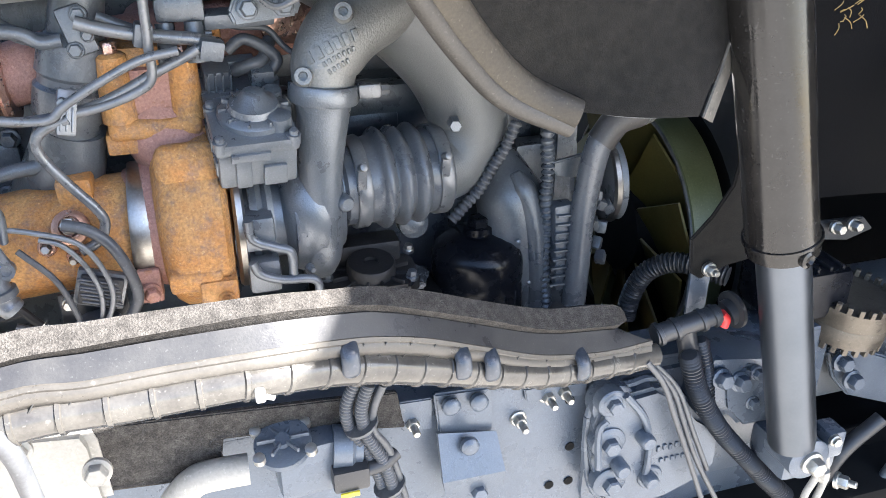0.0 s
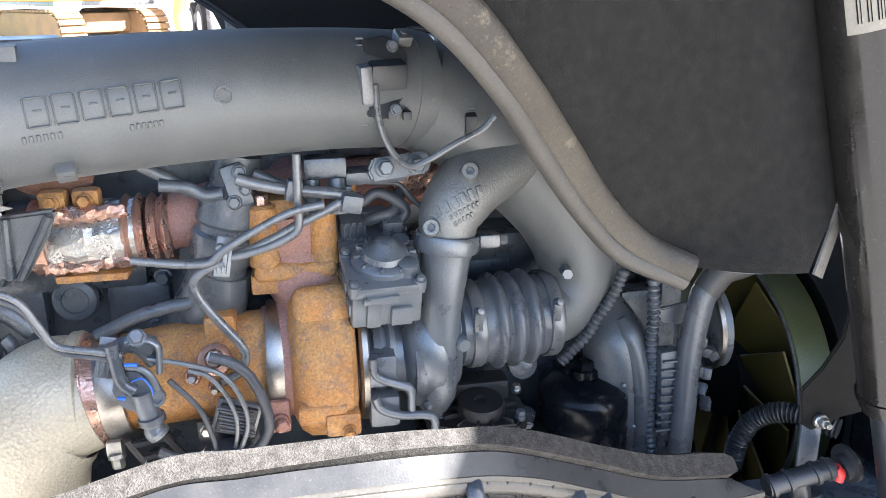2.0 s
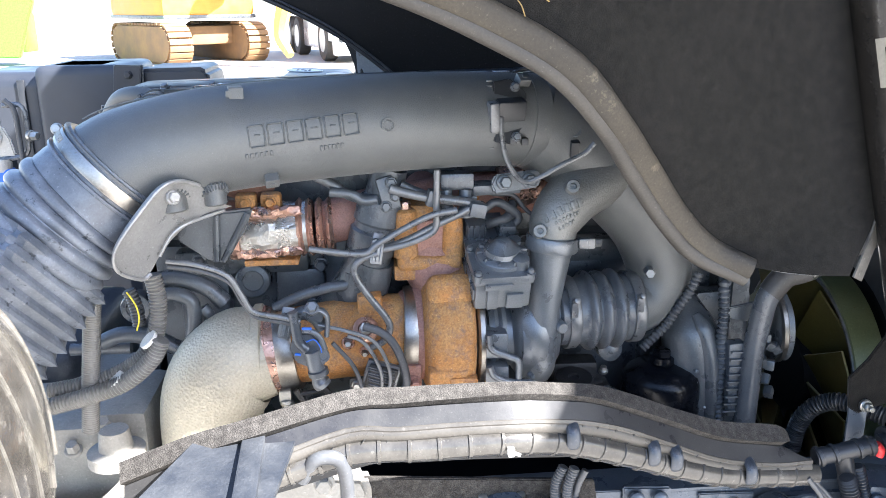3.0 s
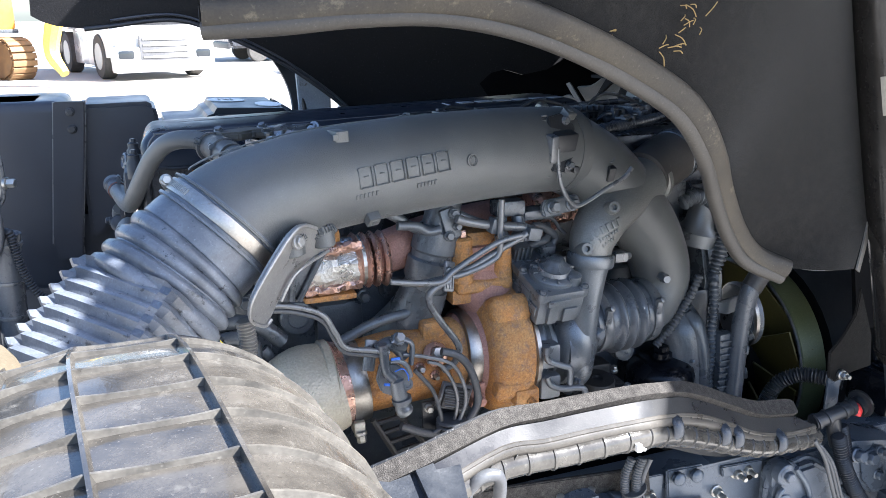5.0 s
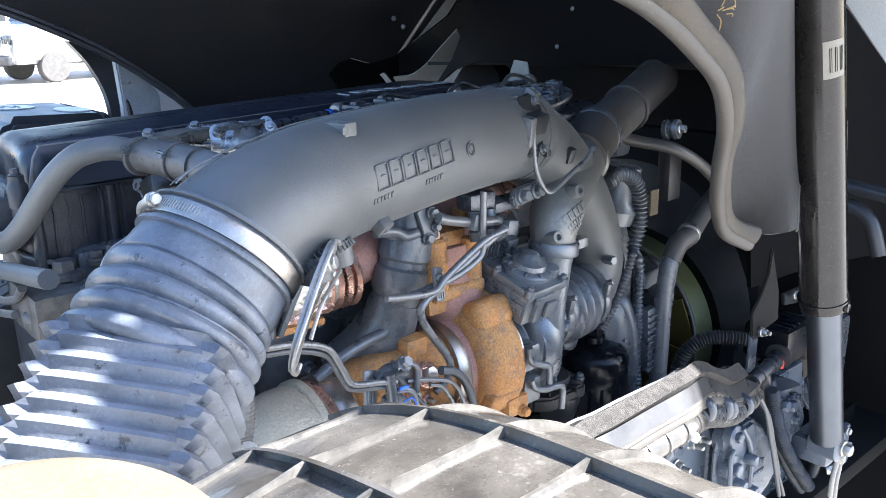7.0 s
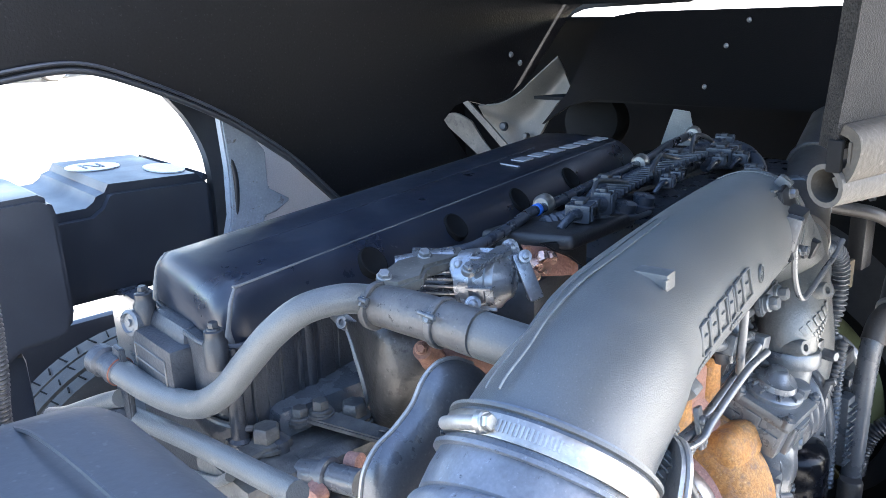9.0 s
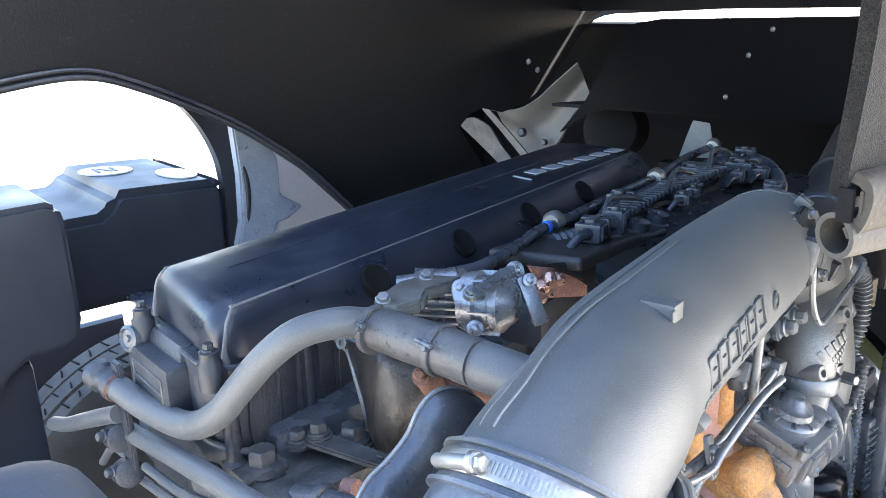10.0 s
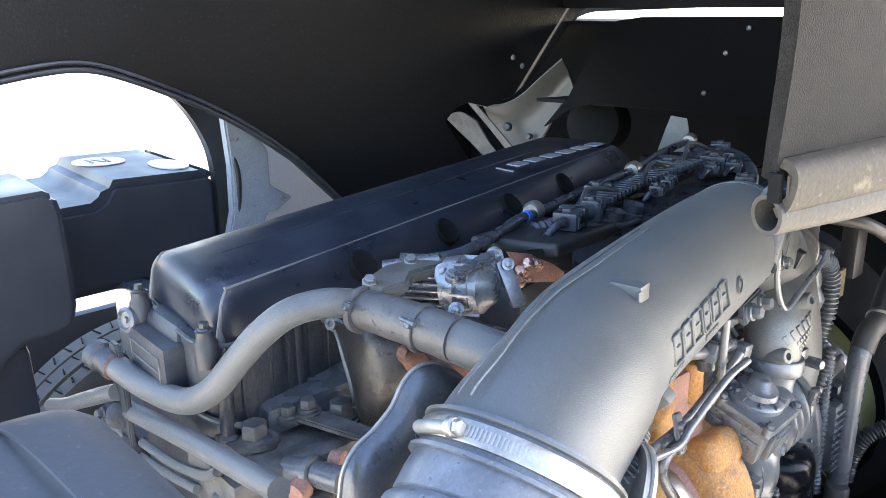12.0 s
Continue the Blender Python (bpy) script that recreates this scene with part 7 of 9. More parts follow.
cg = thing("comb_guide", (0.2, 1.36, 1.58), "black plastic comb cable guide beside the fuel line", "cable guide")
CG = [Vector(p) for p in [(-0.075, 1.275, 1.6), (0.114, 1.325, 1.6), (0.335, 1.357, 1.6)]]
part("bar", tube(CG, 0.011, 8, 6, flat=0.5), PLUGPL, cg)
for v in spline(CG, step=0.016):
    part("tooth", box(v + Vector((0, -0.004, 0.006)), (0.007, 0.034, 0.010), 0.001, rot=(0, 0, 24)), PLUGPL, cg)
for p, sz in zip([(-0.15, 1.241, 1.61), (-0.093, 1.247, 1.61), (0.139, 1.273, 1.61), (0.08, 1.255, 1.61), (0.362, 1.328, 1.592), (0.422, 1.318, 1.588), (0.333, 1.243, 1.585), (0.558, 1.43, 1.592)], ((0.055, 0.036, 0.026), (0.026, 0.026, 0.034), (0.05, 0.018, 0.016), (0.03, 0.02, 0.018), (0.045, 0.024, 0.018), (0.036, 0.028, 0.020), (0.042, 0.030, 0.022), (0.03, 0.036, 0.020))):
    pl = thing("electric_plug", p, "black electric plug block on the engine top", "plug", "engine plugs")
    plug_parts(pl, p, sz, 22)
    if sz[0] > 0.04:
        # solid black block, the slot's inner shade as colour
        part("latch_slot", box(Vector(p) + Vector((0.004, -sz[1] * 0.58, 0.002)), (0.010, 0.004, 0.012), 0.001, rot=(0, 0, 22), segs=1), DARK, pl)
line_thing("fuel_line", [(-0.392, 1.26, 1.6), (-0.348, 1.253, 1.6), (-0.268, 1.276, 1.6), (-0.179, 1.313, 1.6), (-0.12, 1.323, 1.6), (0.027, 1.36, 1.6), (0.231, 1.406, 1.6), (0.414, 1.468, 1.6), (0.575, 1.504, 1.6)], 0.008, PLUGPL, "black fuel line along the valve cover", "pipe")
for p in [(-0.133, 1.326, 1.602), (0.212, 1.398, 1.602), (0.541, 1.494, 1.602)]:
    t = lathe(p, (0.9, 0.3, 0), [(-0.012, 0.012), (-0.006, 0.016), (0.006, 0.016), (0.012, 0.012)], 18)
    single("line_clamp", t, ZINC, p, "silver clamp on the fuel line", "clamp", "fuel line clamps")
single("line_marker", lathe((-0.158, 1.318, 1.6), (0.9, 0.25, 0), [(-0.005, 0.0082), (-0.004, 0.0092), (0.004, 0.0092), (0.005, 0.0082)], 16), BLUE, (-0.158, 1.318, 1.59), "blue plastic marker ring on the fuel line", "marker ring")
line_thing("loom", [(-0.174, 1.291, 1.585), (-0.113, 1.291, 1.585), (0.048, 1.343, 1.585), (0.232, 1.394, 1.585), (0.411, 1.427, 1.585), (0.548, 1.434, 1.585)], 0.014, PLUGPL, "black ridged wiring loom along the engine top", "loom", "", 12, ribs(0.012, 0.25), 0.002)
line_thing("loom", [(0.543, 1.483, 1.58), (0.579, 1.439, 1.58), (0.535, 1.365, 1.58), (0.405, 1.268, 1.58), (0.243, 1.187, 1.58)], 0.012, PLUGPL, "black ridged wiring loom along the engine top", "loom", "", 12, ribs(0.012, 0.25), 0.002)
line_thing("loom", [(-0.129, 1.277, 1.57), (0.011, 1.335, 1.57), (0.18, 1.381, 1.57), (0.268, 1.37, 1.57), (0.394, 1.391, 1.57)], 0.009, CABLE, "thin black wiring loom beside the fuel line", "loom", "", 12, ribs(0.010, 0.2), 0.002)
for p, sz in (((-0.035, 1.30, 1.583), (0.055, 0.045, 0.03)), ((0.03, 1.335, 1.60), (0.04, 0.035, 0.03)), ((0.20, 1.36, 1.585), (0.05, 0.04, 0.028)), ((0.33, 1.40, 1.59), (0.06, 0.05, 0.03)), ((0.43, 1.36, 1.585), (0.07, 0.05, 0.04))):
    pl = thing("electric_plug", p, "black electric plug block on the engine top", "plug", "engine plugs")
    plug_parts(pl, p, sz, 14)
for p in [(-0.023, 1.267, 1.58), (0.032, 1.272, 1.58)]:
    t = lathe(Vector(p) - Vector((0, 0, 0.02)), (0.1, -0.2, 1), [(0, 0.020), (0.02, 0.020), (0.022, 0.017), (0.035, 0.017), (0.036, 0.012)], 20)
    single("round_plug", t, PLUGPL, p, "black round ribbed electric plug", "plug", "engine plugs")
for pts_ in ([(-0.10, 1.26, 1.612), (-0.06, 1.285, 1.628), (0.0, 1.30, 1.618), (0.05, 1.295, 1.605)], [(0.10, 1.30, 1.612), (0.16, 1.325, 1.630), (0.22, 1.345, 1.618), (0.27, 1.335, 1.60)], [(0.30, 1.35, 1.61), (0.36, 1.38, 1.632), (0.43, 1.40, 1.62), (0.48, 1.41, 1.60)], [(-0.14, 1.25, 1.60), (-0.10, 1.235, 1.59), (-0.03, 1.24, 1.575), (0.03, 1.25, 1.57)]):
    line_thing("plug_cable", pts_, 0.0042, CABLE, "thin black cable between the engine plugs", "cable", "plug cables", 10)
t = plate([(-0.03, -0.03), (0.04, -0.03), (0.04, 0.0), (0.03, 0.045), (-0.005, 0.05), (-0.015, 0.02)], (0.55, 1.545, 1.60), (0.4, -0.9, 0), (0, 0, 1), 0.004, 0.001)
lb = single("lifting_bracket", t, ELBOWALU, (0.55, 1.545, 1.57), "pale metal lifting bracket with slot", "bracket")
# solid black bars give the slots their inner shade
part("slot", box((0.553, 1.536, 1.63), (0.010, 0.004, 0.03), 0.001, rot=(0, 0, -66)), DARK, lb)
for z in (1.617, 1.643):
    part("slot", box((0.553, 1.536, z), (0.018, 0.004, 0.005), 0.001, rot=(0, 0, -66)), DARK, lb)
t = box((0.30, 1.30, 1.50), (0.60, 0.16, 0.12), 0.02)
single("intake_manifold", t, PLUGPL, (0.3, 1.3, 1.44), "black plastic manifold under the plugs", "manifold")

# pale stub pipe with rusty joint beside the curved shield
sp = thing("stub_pipe", (-0.60, 1.23, 1.37), "pale grey stub pipe with rusty joint rings", "pipe")
SPP = [(-0.620, 1.262, 1.392), (-0.606, 1.228, 1.397), (-0.592, 1.185, 1.40)]
part("pipe", tube(SPP, 0.016, 18), HOSE, sp)
dsp = Vector(SPP[2]) - Vector(SPP[0])
part("collar", lathe(Vector(SPP[1]), dsp, [(-0.006, 0.017), (-0.004, 0.021), (0.004, 0.021), (0.006, 0.017)], 20), HOSE, sp)
part("rusty_ring", lathe((-0.577, 1.216, 1.406), (0.35, -0.9, 0.1), [(-0.010, 0.008), (-0.008, 0.012), (0.008, 0.012), (0.010, 0.008)], 18), PINK, sp, "rusty joint ring")
part("rusty_ring", lathe((-0.628, 1.222, 1.386), (1, 0.3, 0.2), [(-0.010, 0.010), (-0.008, 0.014), (0.008, 0.014), (0.010, 0.010)], 18), PINK, sp, "rusty joint ring")

single("round_boss", lathe([(-0.69, 1.531, 1.521)][0], (-1, -0.3, 0.2), [(-0.02, 0.017), (0.004, 0.017), (0.006, 0.013), (0.003, 0.011), (0.003, 0.005), (0.006, 0.004)], 24), DARKGREY, [(-0.69, 1.531, 1.521)][0], "grey round boss at the rear of the head", "boss")
line_thing("tracer_cable", [(-0.569, 0.99, 1.306), (-0.561, 0.99, 1.292), (-0.555, 0.99, 1.276), (-0.554, 0.99, 1.256), (-0.56, 0.99, 1.237)], 0.0014, YEL, "thin yellow tracer cable beside the hoses", "cable", "cables")

# ---- front of the engine: oil module, hoses, loom, fan ----
om = thing("oil_module", (0.52, 1.17, 0.85), "blue-grey cast oil cooler module", "oil cooler")
part("casting", tube([(0.50, 1.20, 0.80), (0.495, 1.19, 0.95), (0.485, 1.19, 1.08), (0.47, 1.22, 1.17)], [0.055, 0.06, 0.058, 0.03], 24), DARKGREY, om)
part("ridge", tube([(0.52, 1.15, 0.85), (0.515, 1.14, 1.0), (0.50, 1.15, 1.10), (0.48, 1.17, 1.15)], [0.018, 0.022, 0.022, 0.012], 16), DARKGREY, om)
part("back_plate", box((0.56, 1.24, 1.02), (0.12, 0.05, 0.32), 0.015), DARKGREY, om)
for p in ((0.475, 1.125, 1.02), (0.475, 1.125, 1.045), (0.50, 1.13, 0.96)):
    part("pip", lathe(p, (0, -1, 0.2), [(-0.01, 0.004), (0.002, 0.004), (0.003, 0.002)], 10), GREY, om)
line_thing("loom", [(0.436, 1.16, 1.409), (0.475, 1.16, 1.424), (0.525, 1.16, 1.405), (0.551, 1.16, 1.359), (0.553, 1.16, 1.293), (0.537, 1.16, 1.236)] + [(0.518, 1.13, 1.224), (0.523, 1.13, 1.166), (0.522, 1.13, 1.116), (0.528, 1.13, 1.064), (0.526, 1.13, 0.989), (0.538, 1.13, 0.891)], [0.018, 0.018, 0.020, 0.020, 0.020, 0.016, 0.012, 0.012, 0.012, 0.012, 0.012, 0.012], DARKGREY, "grey ridged wiring loom at the engine front", "loom", "", 10, ribs(0.011, 0.35), 0.0022)
t = box((0.551, 1.12, 1.03), (0.035, 0.03, 0.16), 0.006, rot=(0, -4, 0))
for k in range(9):
    box((0.540 + 0.0009 * k, 1.102, 0.965 + k * 0.016), (0.030, 0.008, 0.004), 0.001, bm=t)
single("loom_guide", t, DARKGREY, (0.55, 1.12, 0.95), "grey plastic loom guide with ridges", "cable guide")
ch = thing("coolant_hose", (0.555, 1.09, 0.86), "thick grey rubber coolant hose at the engine front", "hose")
CH = [(0.547, 1.09, 0.88)] + [(0.57, 1.1, 0.904), (0.574, 1.1, 0.995), (0.576, 1.1, 1.091), (0.584, 1.1, 1.162), (0.596, 1.1, 1.214), (0.623, 1.1, 1.248), (0.665, 1.1, 1.261)] + [(0.76, 1.125, 1.295), (0.86, 1.145, 1.325), (1.0, 1.165, 1.36)]
part("hose", tube(CH, 0.021, 20), HOSE, ch)
part("sleeve", tube(CH[5:], 0.0235, 20), SOOTHOSE, ch, "brown-black rubber sleeve")
part("end_cuff", lathe(CH[0], (0.05, 0.02, 1), [(-0.02, 0.024), (0.04, 0.024), (0.045, 0.021)], 20), SOOTHOSE, ch)
for q in ((0.665, 1.10, 1.264),):
    single("hose_clamp", band(q, (1, 0.3, 0.2), 0.0240, 0.014), ZINC, q, "steel hose clamp on the coolant hose", "hose clamp")
line_thing("coolant_hose", [(0.52, 1.27, 1.50), (0.60, 1.20, 1.475), (0.66, 1.14, 1.455), (0.771, 1.12, 1.388), (0.9, 1.12, 1.273), (1.033, 1.12, 1.148), (1.154, 1.12, 1.113), (1.349, 1.12, 1.148)], 0.014, SOOTHOSE, "grey bent hose under the cab", "hose", "", 14)
line_thing("spiral_hose", [(0.453, 1.1, 1.263), (0.436, 1.1, 1.224), (0.414, 1.1, 1.19), (0.395, 1.1, 1.159), (0.371, 1.1, 1.134), (0.351, 1.1, 1.112)], 0.010, CABLE, "dark spiral-wrapped hose beside the inlet bend", "hose", "", 12, ribs(0.009, 0.3), 0.0018)
line_thing("corrugated_hose", [(0.7, 1.135, 0.85), (0.705, 1.13, 0.905), (0.722, 1.115, 0.955), (0.752, 1.085, 0.983), (0.782, 1.047, 0.988), (0.81, 1.01, 0.985)], 0.019, BLACK, "thick black corrugated hose by the fan", "hose", "corrugated hoses", 18, ribs(0.0075, 0.22), 0.0013)
pu = thing("belt_pulley", (0.68, 1.2, 1.0), "grey belt pulley with bright rim", "pulley")
part("disc", lathe((0.66, 1.22, 1.10), (1, -0.1, 0.05), [(0, 0.06), (0.005, 0.075), (0.03, 0.078), (0.034, 0.07)], 36), GREY, pu)
part("rim", lathe((0.665, 1.22, 1.10), (1, -0.1, 0.05), [(0, 0.076), (0.004, 0.081), (0.012, 0.081), (0.016, 0.076)], 36), STEEL, pu)
part("bracket", plate([(p[0], p[2]) for p in [(0.532, 1.14, 1.171), (0.617, 1.14, 1.186), (0.622, 1.14, 1.151), (0.575, 1.14, 1.141), (0.544, 1.14, 1.148)]], (0, 1.14, 0), (1, 0, 0), (0, 0, 1), -0.01, 0.002), GREY, pu)
for k, p in enumerate([(0.622, 1.15, 1.101), (0.634, 1.15, 1.083), (0.649, 1.15, 1.076), (0.624, 1.15, 1.047), (0.641, 1.15, 1.039), (0.634, 1.15, 1.008), (0.644, 1.15, 0.978)]):
    part("fitting", box(p, (0.022, 0.02, 0.018), 0.004, rot=(k * 17, k * 25, k * 9)), DARKGREY, pu)
fan = thing("cooling_fan", (0.86, 1.5, 0.75), "olive and yellow plastic cooling fan with ring", "fan")
FC = Vector((0.86, 1.435, 0.888))
ring = lathe(FC, (1, 0, 0), [(-0.002, 0.252), (-0.004, 0.258), (0.0, 0.264), (0.066, 0.268), (0.070, 0.262), (0.066, 0.254), (-0.002, 0.252)], 72, cap=False)
fring = part("ring", ring, FANGREEN, fan, "olive green fan ring")
part("ring_edge", lathe(FC, (1, 0, 0), [(-0.0065, 0.255), (-0.0065, 0.260), (-0.003, 0.262), (-0.003, 0.254)], 72, cap=False), DUSTYEDGE, fring, "pale worn ring edge")
part("hub", lathe(FC, (1, 0, 0), [(-0.04, 0.05), (-0.03, 0.10), (0.05, 0.10)], 36), DARK, fan)
for k in range(11):
    a = 2 * math.pi * k / 11 + 0.1
    rows = []
    for f in (0.0, 0.5, 1.0):
        r0 = 0.095 + 0.152 * f
        w = 0.055 + 0.045 * f
        ca, sa = math.cos(a), math.sin(a)
        tdir = Vector((0, -sa, ca))
        rdir = Vector((0, ca, sa))
        rows.append([FC + rdir * r0 + tdir * w * u + Vector((0.030 * u, 0, 0)) for u in (-1, 0, 1)])
    part("blade", sheet(rows, 0.005, smooth=3), FANYEL, fan, "yellow fan blade")
rad = thing("radiator", (0.98, 1.5, 0.4), "dark radiator and shroud ahead of the fan", "radiator")
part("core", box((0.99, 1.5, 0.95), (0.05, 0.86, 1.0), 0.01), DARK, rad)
part("shroud", sheet([[FC + Vector((0.078, math.cos(q) * 0.285, math.sin(q) * 0.285)) for q in (math.radians(60 + 10 * j) for j in range(25))], [Vector((0.975, 1.5 + math.cos(q) * 0.44, 0.96 + math.sin(q) * 0.46)) for q in (math.radians(60 + 10 * j) for j in range(25))]], 0.006), BLACK, rad)

# cover at the front end of the engine
tc = thing("timing_cover", (0.6, 1.5, 0.75), "dark cast timing cover at the engine front", "cover")
part("casting", plate([(1.22, 0.75), (1.80, 0.75), (1.78, 1.30), (1.68, 1.40), (1.42, 1.44), (1.26, 1.36), (1.21, 1.2)], (0.565, 0, 0), (0, 1, 0), (0, 0, 1), 0.05, 0.01), DARKGREY, tc)
part("thermostat_housing", lathe((0.52, 1.21, 1.30), (0.15, -0.1, 1), [(0, 0.045), (0.03, 0.05), (0.05, 0.036), (0.10, 0.034), (0.105, 0.040), (0.13, 0.040), (0.135, 0.03)], 28), GREY, tc)
for q in ((1.25, 0.85), (1.25, 1.0), (1.27, 1.15), (1.30, 1.33), (1.42, 1.40)):
    part("bolt", hexbolt((0.56, q[0], q[1]), (-1, -0.2, 0), 0.016, 0.01), DARKGREY, tc)
part("type_plate", box((0.62, 1.17, 1.335), (0.03, 0.008, 0.06), 0.002), CREAM, tc, "cream paper type plate")
part("bracket", box((0.70, 1.185, 1.39), (0.05, 0.035, 0.125), 0.006), GRIMEBLACK, tc)
part("insulator", lathe((0.70, 1.205, 1.492), (0.2, -1, 0.1), [(0, 0.022), (0.012, 0.024), (0.016, 0.018), (0.022, 0.018), (0.026, 0.024), (0.036, 0.022)], 24), GREYLINE, tc, "round grey mount")
part("bolt", hexbolt((0.707, 1.168, 1.496), (0.2, -1, 0.1), 0.018, 0.012), ZINC, tc)

# cap and fittings between compressor and filter
cup = thing("breather_cap", (0.23, 1.12, 0.9), "black round breather cap on a bracket", "cap")
part("cap", lathe((0.235, 1.13, 0.95), (0.05, -0.25, 1), [(0, 0.045), (0.05, 0.048), (0.062, 0.045), (0.066, 0.034), (0.062, 0.028), (0.066, 0.016), (0.07, 0.012)], 32), BLACK, cup)
part("bracket", plate([(-0.09, -0.05), (0.08, -0.05), (0.10, 0.0), (0.08, 0.05), (0.0, 0.07), (-0.09, 0.04)], (0.23, 1.16, 0.985), (1, 0, 0), (0, 1, -0.1), 0.012, 0.003), DARKGREY, cup)
for p in ((0.19, 1.10, 1.0), (0.275, 1.12, 1.005), (0.30, 1.18, 1.03)):
    part("bolt", hexbolt(p, (0, -0.2, 1), 0.013, 0.008), ZINC, cup)
part("base", box((0.24, 1.18, 0.92), (0.22, 0.12, 0.10), 0.02), DARK, cup)
t = lathe((0.30, 1.14, 1.095), (0, -1, 0.2), [(-0.03, 0.024), (0.0, 0.024), (0.004, 0.018), (0.008, 0.010)], 24)
single("side_plug", t, DARKGREY, (0.30, 1.14, 1.07), "dark round plug below the inlet hose", "plug")

# ---- tilt ram: label, foot ----
vs = []
for i in range(7):
    q = math.radians(-92 - 9 * i)
    off = Vector((math.cos(q), math.sin(q), 0))
    off = (off - d * off.dot(d)).normalized() * 0.0478
    vs.append([RB + d * 0.514 + off, RB + d * 0.583 + off])
part("label", sheet(vs, 0.0006), PAPER, ram, "beige paper barcode label")
for k in range(9):
    q = math.radians(-98 - 4.2 * k)
    off = Vector((math.cos(q), math.sin(q), 0))
    off = (off - d * off.dot(d)).normalized() * 0.0481
    if k not in (3, 6):
        part("barcode_bar", tube([RB + d * 0.525 + off, RB + d * 0.570 + off], 0.0004 + 0.0002 * (k % 3), 5), DARK, ram)
part("collar", band(RB + d * 0.025, d, 0.0485, 0.006, 0.002), RAMBLACK, ram)
t = lathe(RB + d * 0.012 + Vector((0, -0.046, 0)), (0.2, -1, 0), [(0, 0.012), (0.006, 0.012), (0.008, 0.008), (0.004, 0.005)], 16)
part("bleed_screw", t, RAMBLACK, ram)
part("eye", lathe((0.828, 0.765, 0.785), (0, 1, 0), [(0, 0.03), (0.004, 0.036), (0.066, 0.036), (0.07, 0.03)], 28), RAIL, ram)
part("pin_bolt", hexbolt((0.828, 0.762, 0.785), (0, -1, 0), 0.026, 0.016), ZINC, ram)
part("foot", box((0.85, 0.83, 0.76), (0.10, 0.09, 0.06), 0.012), RAIL, ram)

# ---- seal strip details ----
CLIPGREY = mat("clip_plastic", (0.04, 0.047, 0.06), 0.3, 0.0, (0.07, 0.08, 0.095), 20)
for p in [(0.113, 0.701, 1.159), (0.252, 0.747, 1.095), (0.293, 0.76, 1.075), (0.44, 0.805, 1.013)]:
    t = tube([Vector(p) + Vector((0, 0.02, 0.020)), Vector(p) + Vector((0, -0.002, 0.014)), Vector(p) + Vector((0, -0.008, 0.0)), Vector(p) + Vector((0, -0.002, -0.013)), Vector(p) + Vector((0, 0.02, -0.016))], 0.010, 14, 5, flat=0.5)
    single("conduit_clip", t, CLIPGREY, p, "grey plastic clip holding the conduit", "clip", "conduit clips")
t = box([(0.018, 0.665, 1.164)][0], (0.010, 0.010, 0.013), 0.0025)
box(Vector([(0.018, 0.665, 1.164)][0]) + Vector((0.008, 0, -0.004)), (0.012, 0.002, 0.005), 0.0008, rot=(0, 25, 0), bm=t)
single("tie_knot", t, WHITE, [(0.018, 0.665, 1.164)][0], "white plastic tie under the conduit", "cable tie", "cable ties")
t = bmesh.new()
for k in range(24):
    f = k / 23 * (len(CBOT) - 3)
    i = int(f)
    a = Vector(CBOT[i]).lerp(Vector(CBOT[i + 1]), f - i)
    box(a + Vector((0, -0.003, -0.012)), (0.0016, 0.006, 0.022), 0.0004, rot=(-5, 35, 0), bm=t, segs=1)
stuff(part("lip_ribs", t, TRIMPL, strip))
part("lip_skirt", sheet([CBOT, [Vector(p) + Vector((0, -0.005, -0.010)) for p in CBOT], [Vector(p) + Vector((0, 0.002, -0.022)) for p in CBOT]], 0.003, smooth=4), LIP, strip)

fib = bmesh.new()
rl = spline(FTOP, 12)
for k in range(520):
    i = random.randrange(len(rl) - 1)
    o = rl[i].lerp(rl[i + 1], random.random()) + Vector((0, random.uniform(0, 0.012), -0.001))
    h = Vector((random.uniform(-1, 1), random.uniform(-0.6, 0.6), random.uniform(0.2, 1.0))) * random.uniform(0.002, 0.006)
    w = Vector((0.0003, 0.0003, 0))
    vs_ = [fib.verts.new(q) for q in (o - w, o + w, o + Vector((0.0003, -0.0003, 0)), o + h)]
    for f_ in ((0, 1, 3), (1, 2, 3), (2, 0, 3)):
        fib.faces.new([vs_[j] for j in f_])
stuff(part("felt_fibres", fib, PALEHOSE, strip))

# ---- chassis rail details ----
rp = thing("rail_bracket", (0.32, 0.9, 0.75), "blue-grey folded bracket bolted on the chassis rail", "bracket")
part("upper_plate", plate([(p[0], p[2]) for p in [(0.266, 0.915, 0.928), (0.355, 0.915, 0.923), (0.359, 0.915, 0.838), (0.274, 0.915, 0.855)]], (0, 0.915, 0), (1, 0, 0), (0, 0, 1), -0.012, 0.003), RAIL, rp)
part("lower_plate", sheet([[(0.268, 0.912, 0.861), (0.36, 0.912, 0.843)], [(0.267, 0.88, 0.798), (0.365, 0.88, 0.796)], [(0.281, 0.9, 0.74), (0.364, 0.9, 0.719)]], 0.008), RAIL, rp)
for p in [(0.289, 0.905, 0.91), (0.332, 0.905, 0.908), (0.312, 0.885, 0.847)]:
    part("bolt", lathe(p, (0, -1, 0.1), [(-0.004, 0.014), (0.004, 0.014), (0.008, 0.010), (0.009, 0.004)], 20), RAIL, rp)
part("bolt", hexbolt([(0.326, 0.885, 0.757)][0], (0, -1, 0.2), 0.022, 0.014), RAIL, rp)
